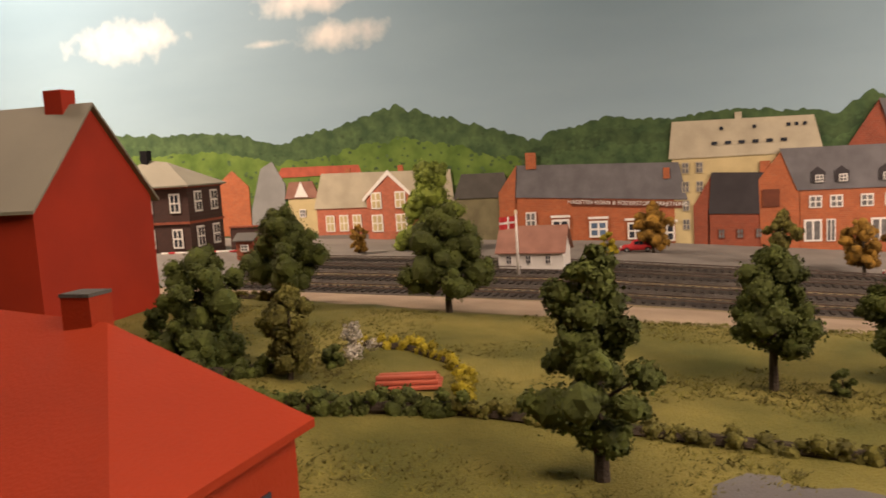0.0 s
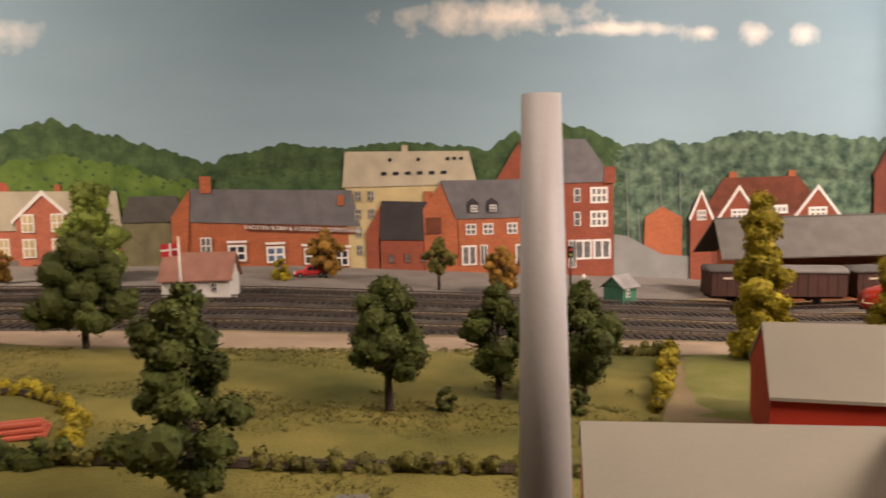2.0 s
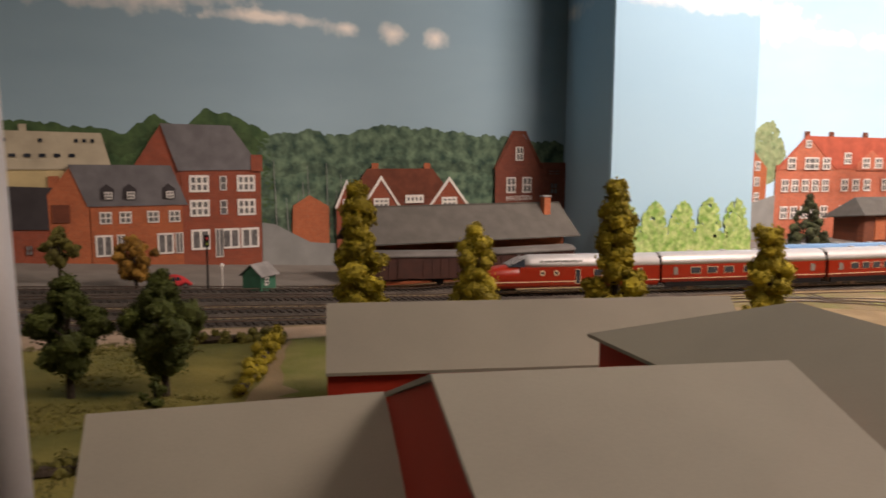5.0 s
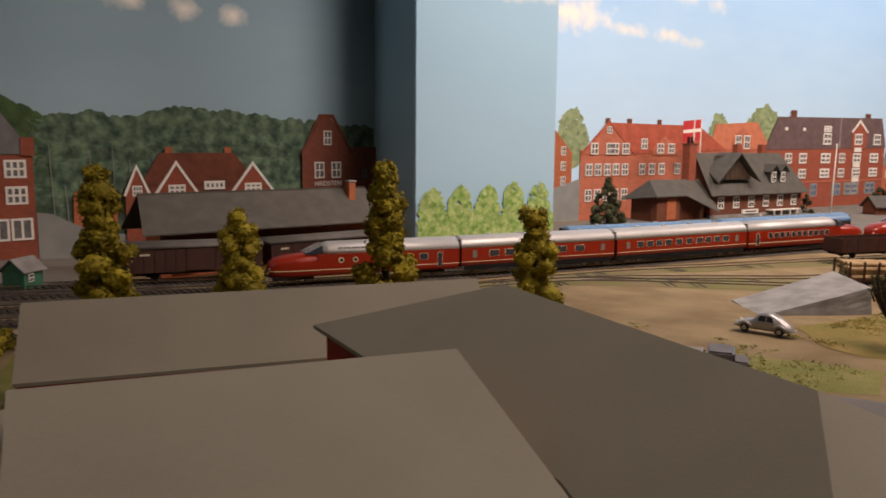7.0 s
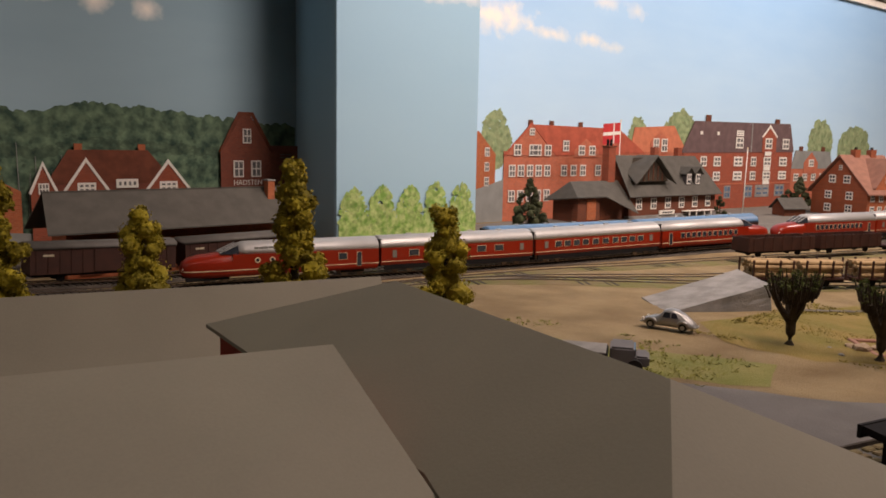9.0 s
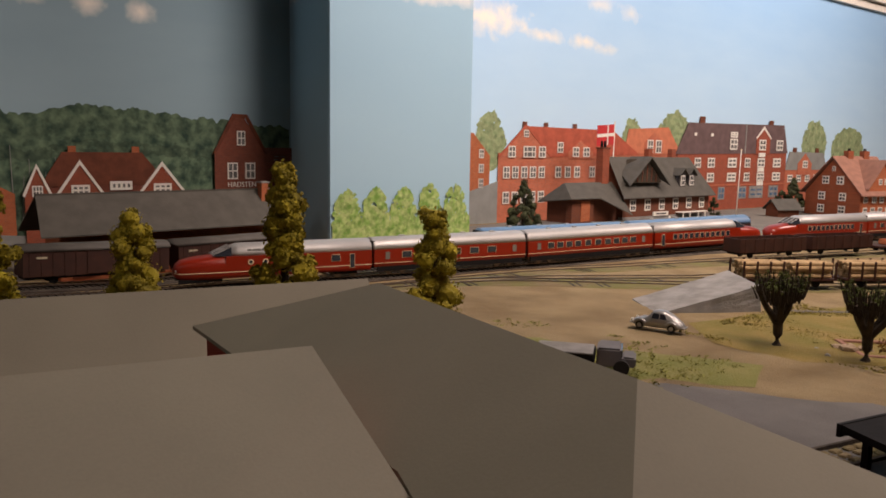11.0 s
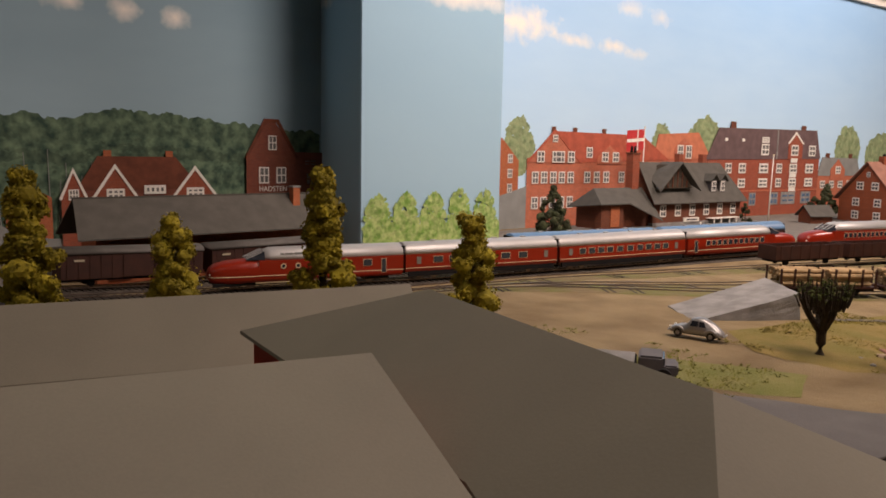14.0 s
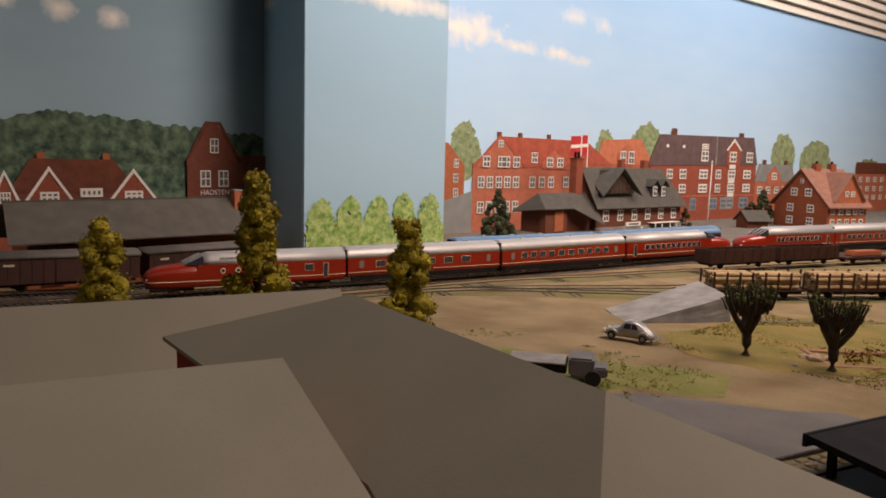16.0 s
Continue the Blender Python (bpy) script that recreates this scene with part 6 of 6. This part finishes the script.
hedge([(0.245, 0.406), (0.305, 0.402)], 0.0085, 0.0060, "leaf_mid", "low dark hedge beside the sandy strip", 5)
hedge([(-0.26, 0.447), (-0.20, 0.443)], 0.0085, 0.0065, "leaf_mid", "short dark hedge beside the sandy strip", 6)
hedge([(-0.15, 0.235), (-0.125, 0.245), (-0.10, 0.262)], 0.0100, 0.0080, "leaf_dark", "dark shrubs in the garden corner", 7)
tree(-0.078, 0.290, 0.020, 0.013, "white flowering garden bush with bare twigs", leaf="leaf_white", seed=51, shape="bush", cat="bush", crown0=0.15, clumps=26, per=22, cores=False)
tree(-0.083, 0.274, 0.012, 0.009, "small dark garden shrub", leaf="leaf_dark", seed=52, shape="bush", cat="bush", crown0=0.05, clumps=20, per=30)
tree(0.150, 0.281, 0.012, 0.006, "small dark shrub on the lawn", leaf="leaf_dark", seed=53, shape="bush", cat="bush", crown0=0.05, clumps=18, per=30)
tree(0.212, 0.276, 0.014, 0.007, "small dark shrub on the lawn", leaf="leaf_dark", seed=54, shape="bush", cat="bush", crown0=0.05, clumps=18, per=30)
tree(-0.214, 0.840, 0.112, 0.072, "bright green leafy tree before the long house", leaf="leaf_bright", seed=55, shape="cone", crown0=0.05, clumps=150, per=80)
tree(-0.300, 0.800, 0.036, 0.016, "small orange autumn tree beside the street", leaf="leaf_orange", seed=56, crown0=0.2, clumps=40, per=40)
tree(0.250, 0.755, 0.056, 0.027, "small orange-yellow autumn tree on the street", leaf="leaf_orange", seed=57, crown0=0.3, clumps=60, per=50)
tree(0.180, 0.785, 0.060, 0.022, "small dark green street tree", leaf="leaf_mid", seed=58, crown0=0.45, clumps=55, per=50)
tree(0.049, 0.850, 0.056, 0.029, "orange-brown autumn street tree before the shop", leaf="leaf_orange", seed=60, crown0=0.3, clumps=70, per=60)
tree(0.000, 0.825, 0.026, 0.018, "round yellow-green bush at the roadside", leaf="leaf_yellow", seed=59, shape="bush", cat="bush", crown0=0.05, clumps=40, per=45)

# grass tufts on the lawn and the meadow
rng = random.Random(77)
for nm, mt, n, (x0, x1, y0, y1), lab in (("grass", "tuft", 16000, (-0.30, 0.25, 0.10, 0.42), "short dry olive grass tufts on the lawn"), ("grass", "tuft_meadow", 4500, (0.75, 1.05, -0.08, 0.17), "mossy yellow-green tufts on the meadow"), ("grass", "tuft_green", 700, (0.53, 0.70, 0.09, 0.27), "green grass tufts along the road")):
    v, f = [], []
    for k in range(n):
        x, y = rng.uniform(x0, x1), rng.uniform(y0, y1)
        if noise.noise((x * 16, y * 16, 3)) < -0.02:
            continue
        z = ground_z(x, y) + 0.0008
        for j in range(5):
            a = rng.uniform(0, 6.28)
            r, h = 0.0006, rng.uniform(0.0005, 0.0018)
            cx, cy = x + rng.gauss(0, .0012), y + rng.gauss(0, .0012)
            i = len(v)
            v += [(cx - r * math.cos(a), cy - r * math.sin(a), z), (cx + r * math.cos(a), cy + r * math.sin(a), z), (cx + rng.gauss(0, .0016), cy + rng.gauss(0, .0016), z + h)]
            f.append((i, i + 1, i + 2))
    tagged(mesh_part(nm, v, f, M[mt]), lab, "grass", kind="stuff")

# red sleeper pile in the garden
pl = thing("plank_pile", (-0.034, 0.2515, ground_z(-0.034) + 0.0012), "stack of red-brown planks in the garden", "planks", rz=14)
for r in range(3):
    for k in range(4 - r):
        y = -0.006 + 0.0042 * k + 0.002 * r
        part("plank", bevelled(boxes((-0.015 + 0.001 * (k % 2), 0.015 - 0.0012 * r, y - 0.0016, y + 0.0016, r * 0.0020, r * 0.0020 + 0.0017)), 0.0003, 1), M["tile_red"], pl)


# ---- cottage, huts and street things ----
def little_house(name, x, y, rz, L, W, H, R, wall_m, roof_m, label, over=0.003, wins=(), gable_m=None, cat="house"):
    t = thing(name, (x, y, ground_z(x, y) + 0.0005), label, cat, rz=rz)
    part("wall", boxes((-L / 2, L / 2, -W / 2, W / 2, -0.004, H)), M[wall_m], t)
    for s in (-1, 1):
        part("gable_wall", loft([[(s * L / 2 + e, -W / 2, H), (s * L / 2 + e, W / 2, H), (s * L / 2 + e, 0, R)] for e in (-0.0008 - (s > 0) * 0.0008, -0.0008 + (s < 0) * 0.0024)]), M[gable_m or wall_m], t)
        d = over * (R - H) / (W / 2)
        part("roof_slope", sheet([(-L / 2 - over, 0, R + 0.001), (L / 2 + over, 0, R + 0.001), (L / 2 + over, s * (W / 2 + over), H - d + 0.001), (-L / 2 - over, s * (W / 2 + over), H - d + 0.001)], 0.0012), M[roof_m], t)
    for u, z, w_, h_ in wins:
        rowhouse_window(t, u, -W / 2 - 0.0002, z, w_, h_)
    return t


little_house("cottage", -0.062, 0.705, -2, 0.066, 0.040, 0.022, 0.044, "white", "tile_pink", "white cottage with a faded pink roof beside the tracks", wins=((-0.022, 0.008, 0.006, 0.009), (-0.002, 0.008, 0.006, 0.009), (0.018, 0.008, 0.006, 0.009)))
little_house("hut", 0.372, 0.735, 40, 0.026, 0.024, 0.020, 0.030, "hutgreen", "stone", "small green wooden trackside hut with pale roof", 0.003, ((-0.004, 0.008, 0.007, 0.008),), cat="hut")
little_house("signal_box", -0.392, 0.700, 0, 0.022, 0.018, 0.030, 0.036, "b_red", "slate", "small red brick signal box with grey roof", 0.003, ((0.0, 0.016, 0.010, 0.008),), cat="signal box")

dh = thing("house", (-0.548, 0.765, ground_z(-0.548, 0.76)), "dark red brick corner house with white windows and hipped grey roof", "house", rz=4)
part("wall", boxes((-0.060, 0.050, -0.030, 0.050, -0.005, 0.090)), M["corner_brick"], dh)
part("cornice", boxes((-0.062, 0.052, -0.032, 0.052, 0.086, 0.090)), M["b_red"], dh)
part("string_course", boxes((-0.0615, 0.0515, -0.0315, 0.0515, 0.042, 0.045)), M["b_red"], dh)
part("roof_front", sheet([(-0.066, -0.036, 0.090), (0.056, -0.036, 0.090), (0.000, 0.010, 0.120), (-0.030, 0.010, 0.124)], 0.002), M["roofcard2"], dh)
part("roof_side", sheet([(0.056, -0.036, 0.090), (0.056, 0.056, 0.090), (0.000, 0.010, 0.120)], 0.002), M["roofcard2"], dh)
part("roof_back", sheet([(-0.066, 0.056, 0.090), (-0.030, 0.010, 0.124), (0.000, 0.010, 0.120), (0.056, 0.056, 0.090)], 0.002), M["roofcard2"], dh)
part("roof_side", sheet([(-0.066, -0.036, 0.090), (-0.030, 0.010, 0.124), (-0.066, 0.056, 0.090)], 0.002), M["roofcard2"], dh)
part("gable_wall", loft([[(-0.058, y, 0.088), (-0.022, y, 0.088), (-0.040, y, 0.112)] for y in (-0.0335, -0.028)]), M["corner_brick"], dh)
for x, w_ in ((-0.040, 0.018), (-0.006, 0.012), (0.032, 0.014)):
    for z in (0.056, 0.012):
        rowhouse_window(dh, x, -0.0305, z, w_, 0.024)
for y in (-0.008, 0.030):
    for z in (0.056, 0.012):
        k = part("window", boxes((0.0496, 0.0512, y - 0.008, y + 0.008, z, z + 0.026)), M["white"], dh)
        for dy in (-0.0036, 0.0036):
            for z0, z1 in ((0.002, 0.012), (0.014, 0.024)):
                part("pane", boxes((0.0500, 0.0516, y + dy - 0.0026, y + dy + 0.0026, z + z0, z + z1)), M["glass"], k)
part("chimney", boxes((-0.034, -0.024, 0.004, 0.014, 0.110, 0.136)), M["black"], dh)
wall2 = thing("garden_wall", (-0.425, 0.755, ground_z(-0.425, 0.755)), "low dark red brick yard wall", "wall", rz=0)
part("wall", boxes((-0.024, 0.050, -0.003, 0.003, -0.004, 0.038)), M["corner_brick"], wall2)
part("coping", boxes((-0.025, 0.051, -0.004, 0.004, 0.038, 0.040)), M["b_red"], wall2)

bar = thing("level_crossing_barrier", (-0.452, 0.700, ground_z(-0.452, 0.70)), "white level crossing barrier pole lowered across the road", "barrier")
part("post", boxes((-0.003, 0.003, -0.003, 0.003, -0.002, 0.016)), M["white"], bar)
part("pole", tube([(-0.060, 0, 0.0135), (0.062, 0, 0.0150)], 0.0011, 8), M["white"], bar)
for k in range(4):
    part("stripe", tube([(-0.050 + 0.028 * k, 0, 0.0136 + 0.0003 * k), (-0.040 + 0.028 * k, 0, 0.0138 + 0.0003 * k)], 0.0012, 8), M["flag_red"], bar)
patch("road", [(-0.62, 0.56), (-0.36, 0.54), (-0.34, 0.60), (-0.42, 0.78), (-0.62, 0.80)], 0.0068, M["pave"], "pale level crossing road over the tracks", "road", seed=12)


def lamp_signal(x, y, h, label):
    t = thing("signal_post", (x, y, ground_z(x, y)), label, "signal")
    part("post", tube([(0, 0, -0.001), (0, 0, h)], [0.0012, 0.0008], 8), M["black"], t)
    part("head", bevelled(boxes((-0.0026, 0.0026, -0.0018, 0.0018, h - 0.012, h)), 0.0005, 1), M["black"], t)
    for k in range(2):
        part("lens", tube([(0, -0.0018, h - 0.0035 - 0.0055 * k), (0, -0.0026, h - 0.0035 - 0.0055 * k)], 0.0014, 10), M["flag_red"] if k == 0 else M["leaf_bright"], t)
    return t


lamp_signal(0.318, 0.735, 0.060, "thin black signal post beside the tracks")
for x, y in ((0.335, 0.745), (-0.200, 0.760), (1.60, 0.655)):
    t = thing("platform_lamp", (x, y, ground_z(x, y)), "small white trackside lamp post", "lamp post")
    part("post", tube([(0, 0, -0.001), (0, 0, 0.026)], 0.0008, 8), M["white"], t)
    part("lantern", tube([(0, 0, 0.026), (0, 0, 0.029)], [0.0024, 0.0014], 10), M["white"], t)


def curve_at(points, q):
    return float(np.interp(q, [p[0] for p in points], [p[1] for p in points]))


def car_body(L, W, tops, lows, widths, n=17):
    secs = []
    for i in range(n):
        q = i / (n - 1)
        x = -L / 2 + L * q
        top, low, w_ = curve_at(tops, q), curve_at(lows, q), curve_at(widths, q) * W / 2
        mid = low + (top - low) * 0.45
        secs.append([(x, -w_ * 0.92, low), (x, -w_, low + (mid - low) * 0.5), (x, -w_ * 0.96, mid), (x, -w_ * 0.74, top - (top - mid) * 0.25), (x, -w_ * 0.40, top), (x, w_ * 0.40, top), (x, w_ * 0.74, top - (top - mid) * 0.25), (x, w_ * 0.96, mid), (x, w_, low + (mid - low) * 0.5), (x, w_ * 0.92, low)])
    return loft(secs)


def beetle(x, y, rz, paint, label, s=1.0):
    t = thing("car", (x, y, ground_z(x, y) + 0.0012), label, "car", rz=rz)
    L, W, H = 0.0468 * s, 0.0178 * s, 0.0172 * s
    tops = [(0, .30), (.05, .44), (.16, .52), (.28, .58), (.33, .66), (.42, .94), (.52, 1.0), (.64, .97), (.78, .80), (.90, .56), (.97, .38), (1, .28)]
    ob = part("body", car_body(L, W, [(a, b * H) for a, b in tops], [(0, .22 * H), (.1, .16 * H), (.9, .16 * H), (1, .22 * H)], [(0, .50), (.06, .74), (.2, .86), (.5, .90), (.8, .86), (.94, .72), (1, .46)], 25), M[paint], t, "rounded body shell")
    smooth(ob)
    for sx, nm in ((-0.30, "wheel"), (0.30, "wheel")):
        for sy in (-1, 1):
            yy = sy * W * 0.42
            wv = part("wheel", tube([(sx * L, yy - sy * 0.0016, H * 0.20), (sx * L, yy + sy * 0.0012, H * 0.20)], H * 0.20, 18), M["rubber"], t)
            part("hubcap", tube([(sx * L, yy + sy * 0.0010, H * 0.20), (sx * L, yy + sy * 0.0016, H * 0.20)], H * 0.11, 12), M["silver"], wv)
            fn = []
            for k in range(9):
                a = math.pi * (0.05 + 0.9 * k / 8)
                fn.append((sx * L + H * 0.285 * math.cos(a), yy, H * 0.18 + H * 0.285 * math.sin(a)))
            smooth(part("fender", tube(fn, [H * 0.03] + [H * 0.09] * 7 + [H * 0.03], 8), M[paint], t, "curved wing over the wheel"))
    for sy in (-1, 1):
        k = sy * W * 0.372
        part("side_window", loft([[(-0.085 * L, k, H * 0.60), (0.055 * L, k, H * 0.60), (0.055 * L, k * 0.86, H * 0.86), (-0.055 * L, k * 0.86, H * 0.86)], [(-0.085 * L, k + sy * 0.0007, H * 0.60), (0.055 * L, k + sy * 0.0007, H * 0.60), (0.055 * L, k * 0.86 + sy * 0.0007, H * 0.86), (-0.055 * L, k * 0.86 + sy * 0.0007, H * 0.86)]]), M["glass"], t)
        part("side_window", loft([[(0.075 * L, k, H * 0.60), (0.20 * L, k * 0.97, H * 0.60), (0.155 * L, k * 0.84, H * 0.84), (0.075 * L, k * 0.86, H * 0.86)], [(0.075 * L, k + sy * 0.0007, H * 0.60), (0.20 * L, k * 0.97 + sy * 0.0007, H * 0.60), (0.155 * L, k * 0.84 + sy * 0.0007, H * 0.84), (0.075 * L, k * 0.86 + sy * 0.0007, H * 0.86)]]), M["glass"], t)
        part("headlight", tube([(-0.44 * L, sy * W * 0.36, H * 0.40), (-0.475 * L, sy * W * 0.36, H * 0.41)], [H * 0.09, H * 0.07], 10), M["white"], t)
    part("windscreen", sheet([(-0.150 * L, -W * 0.27, H * 0.66), (-0.150 * L, W * 0.27, H * 0.66), (-0.080 * L, W * 0.24, H * 0.92), (-0.080 * L, -W * 0.24, H * 0.92)], 0.0004), M["glass"], t)
    for sx in (-1, 1):
        part("bumper", tube([(sx * L * 0.50, -W * 0.34, H * 0.24), (sx * L * 0.525, 0, H * 0.24), (sx * L * 0.50, W * 0.34, H * 0.24)], 0.0006, 6), M["silver"], t)
    return t


beetle(0.7485, 0.182, -79.0, "silver", "silver-grey rounded small car parked on the sandy yard", 0.86)
beetle(0.285, 0.752, 0.0, "flag_red", "small red car on the street", 0.85)
beetle(0.030, 0.855, 8.0, "flag_red", "small red car behind the bush", 0.85)

# loading ramp
rp = thing("loading_ramp", (0.88, 0.225, ground_z(0.88, 0.225)), "grey concrete loading ramp with rough sides", "ramp")
base = [(-0.066, -0.002), (0.033, -0.050), (0.098, 0.012), (-0.020, 0.050)]
tops = [0.0012, 0.0215, 0.0215, 0.0012]
bm = bmesh.new()
lo = [bm.verts.new((x, y, -0.004)) for x, y in base]
hi = [bm.verts.new((x * 0.97, y * 0.97, z)) for (x, y), z in zip(base, tops)]
bm.faces.new(hi)
for i in range(4):
    bm.faces.new((lo[i], lo[(i + 1) % 4], hi[(i + 1) % 4], hi[i]))
bmesh.ops.subdivide_edges(bm, edges=bm.edges[:], cuts=6, use_grid_fill=True)
for v_ in bm.verts:
    v_.co += Vector((noise.noise(v_.co * 160), noise.noise(v_.co * 170 + Vector((5, 0, 0))), noise.noise(v_.co * 150 + Vector((0, 9, 0))))) * 0.0007
bmesh.ops.recalc_face_normals(bm, faces=bm.faces[:])
part("ramp_block", bm, M["stone"], rp)


def pollard(x, y, h, label, seed):
    """A bare pollarded tree: short trunk, a few thick limbs, a brush of upright twigs."""
    rg = random.Random(seed)
    t = thing("tree", (x, y, ground_z(x, y) + 0.001), label, "tree", group="pollards")
    bm = tube([(0, 0, -0.001), (0.0006, 0, h * 0.14), (-0.0004, 0, h * 0.30)], [h * 0.075, h * 0.055, h * 0.060], 10)
    for k in range(7):
        a = 2 * math.pi * k / 7 + rg.uniform(-.3, .3)
        r = h * rg.uniform(0.13, 0.23)
        mid = Vector((r * 0.75 * math.cos(a), r * 0.75 * math.sin(a), h * 0.48))
        end = Vector((r * 1.15 * math.cos(a), r * 1.15 * math.sin(a), h * rg.uniform(0.64, 0.74)))
        tube([(0, 0, h * 0.26), mid, end], [h * 0.045, h * 0.036, h * 0.030], 7, bm)
    part("trunk", bm, M["bark"], t)
    bm = bmesh.new()
    cl = []
    for k in range(150):
        a, q = rg.uniform(0, 6.283), math.sqrt(rg.random())
        r = h * 0.27 * q
        p = Vector((r * math.cos(a), r * math.sin(a), h * (0.42 + 0.15 * q + rg.uniform(0, .1))))
        e = p * 1.0 + Vector((p.x * 0.22 + rg.gauss(0, .0006), p.y * 0.22 + rg.gauss(0, .0006), h * rg.uniform(0.12, 0.26)))
        tube([p, e], [h * 0.013, h * 0.006], 5, bm)
        if rg.random() < 0.8:
            cl.append((e.x, e.y, e.z, h * 0.030))
    part("twig_brush", bm, M["bark"], t, "dense upright bare twigs")
    v, f = leaf_cloud(rg, cl, 14, h * 0.010)
    mesh_part("twig_growth", v, f, M["leaf_dark"], t)
    return t


pollard(0.772, 0.103, 0.058, "dark bare pollarded tree at the roadside", 1)
pollard(0.777, 0.047, 0.058, "second dark bare pollarded tree", 2)
pollard(0.800, -0.022, 0.066, "dark bare pollarded tree at the meadow edge", 3)

# low stone edging, rocks and kerb in the meadow
for k, (x, y, r) in enumerate(((0.803, 0.066, 0.006), (0.812, 0.058, 0.005), (0.806, 0.074, 0.004), (0.79, 0.083, 0.0018), (0.775, 0.070, 0.0020), (0.86, 0.105, 0.0018))):
    bm = bmesh.new()
    bmesh.ops.create_icosphere(bm, subdivisions=2, radius=r)
    for v_ in bm.verts:
        v_.co *= 1 + 0.35 * noise.noise(v_.co * 300 + Vector((k, 0, 0)))
        v_.co.z *= 0.6
    ob = part("rock", bm, M["sand"] if k < 3 else M["stone"], None)
    ob.location = (x, y, ground_z(x, y) + r * 0.35)
    tagged(ob, "pale pinkish rock lying in the meadow" if k < 3 else "small grey stone lying in the meadow", "rock")
kb = thing("kerb", (0.90, 0.0, 0), "low pale stone kerb along the meadow track", "kerb")
for k in range(16):
    a = Vector((0.93, 0.155, 0)).lerp(Vector((1.10, 0.03, 0)), k / 16)
    b = Vector((0.93, 0.155, 0)).lerp(Vector((1.10, 0.03, 0)), (k + 0.94) / 16)
    part("kerb_stone", tube([(a.x - 0.9, a.y, ground_z(a.x, a.y) + 0.0016), (b.x - 0.9, b.y, ground_z(b.x, b.y) + 0.0010)], 0.0013, 4), M["pave"], kb)
bd = thing("flower_bed", (0.84, 0.03, ground_z(0.84, 0.03)), "low walled bed of pinkish stone with red plants", "flower bed", rz=-50)
for k in range(2):
    part("edging", bevelled(boxes((-0.045, 0.060, -0.022 + 0.044 * k, -0.018 + 0.044 * k, 0, 0.0032)), 0.0006, 1), M["tile_pink"], bd)
part("edging", bevelled(boxes((-0.049, -0.045, -0.022, 0.026, 0, 0.0032)), 0.0006, 1), M["tile_pink"], bd)
v, f = leaf_cloud(random.Random(9), [(random.Random(k).uniform(-0.04, 0.055), random.Random(k + 99).uniform(-.014, .02), 0.004, 0.004) for k in range(26)], 16, 0.0012)
mesh_part("plants", v, f, M["leaf_orange"], bd)

# parked lorry and the shelter at the yard road
lo_ = thing("lorry", (0.602, 0.145, ground_z(0.602, 0.145) + 0.0012), "small blue-grey lorry with a black flat bed", "lorry", rz=-58)
part("bed", bevelled(boxes((-0.028, 0.006, -0.0110, 0.0110, 0.0062, 0.0112)), 0.0006, 1), M["black"], lo_, "black flat-sided load bed")
part("canvas", bevelled(boxes((-0.028, 0.005, -0.0112, 0.0112, 0.0112, 0.0121)), 0.0004, 1), M["stone"], lo_, "grey canvas cover")
part("cab", bevelled(boxes((0.007, 0.021, -0.0105, 0.0105, 0.0045, 0.0155)), 0.0012, 2), M["slate_blue"], lo_, "blue-grey cab")
part("bonnet", bevelled(boxes((0.021, 0.029, -0.0085, 0.0085, 0.0045, 0.0105)), 0.0010, 2), M["slate_blue"], lo_)
part("windscreen", boxes((0.0205, 0.0213, -0.0085, 0.0085, 0.0105, 0.0145)), M["glass"], lo_)
for sx in (-0.018, -0.009, 0.021):
    for sy in (-1, 1):
        part("wheel", tube([(sx, sy * 0.0085, 0.0045), (sx, sy * 0.0112, 0.0045)], 0.0045, 14), M["rubber"], lo_)
sh = thing("shelter", (0.5556, -0.0105, ground_z(0.5556, -0.0105)), "open black timber shelter with a sloping roof on posts", "shelter", rz=-18)
part("roof_slab", sheet([(0.0, 0.0, 0.0195), (0.110, 0.0, 0.0195), (0.110, -0.075, 0.0130), (0.0, -0.075, 0.0130)], 0.0030), M["black"], sh)
part("fascia", boxes((-0.0008, 0.110, -0.0002, 0.0014, 0.0145, 0.0198)), M["black"], sh)
for x in (0.010, 0.055, 0.102):
    for y, z in ((-0.005, 0.0165), (-0.068, 0.0110)):
        part("post", boxes((x - 0.0014, x + 0.0014, y - 0.0014, y + 0.0014, -0.001, z)), M["black"], sh)
part("rear_wall", boxes((0.012, 0.106, -0.030, -0.028, 0, 0.0140)), M["black"], sh)
for x in (0.030, 0.070):
    part("rafter", boxes((x - 0.001, x + 0.001, -0.060, -0.004, 0.0105, 0.0125)), M["black"], sh)
tk = thing("narrow_track", (0.5556, -0.0105, ground_z(0.5556, -0.0105)), "short rusty loading track on cobbled ground", "railway track", rz=-18)
for y in (0.0165, -0.0010):
    part("rail", boxes((0.004, 0.110, y - 0.0007, y + 0.0007, 0.0006, 0.0026)), M["bark"], tk)
rk = random.Random(4)
for k in range(13):
    for y in (0.0030, 0.0078, 0.0126):
        x = 0.008 + 0.0078 * k + rk.uniform(-.001, .001)
        part("cobble", bevelled(boxes((x - 0.0028, x + 0.0028, y - 0.0019, y + 0.0019, 0.0004, 0.0019)), 0.0006, 1), M["yard"], tk)
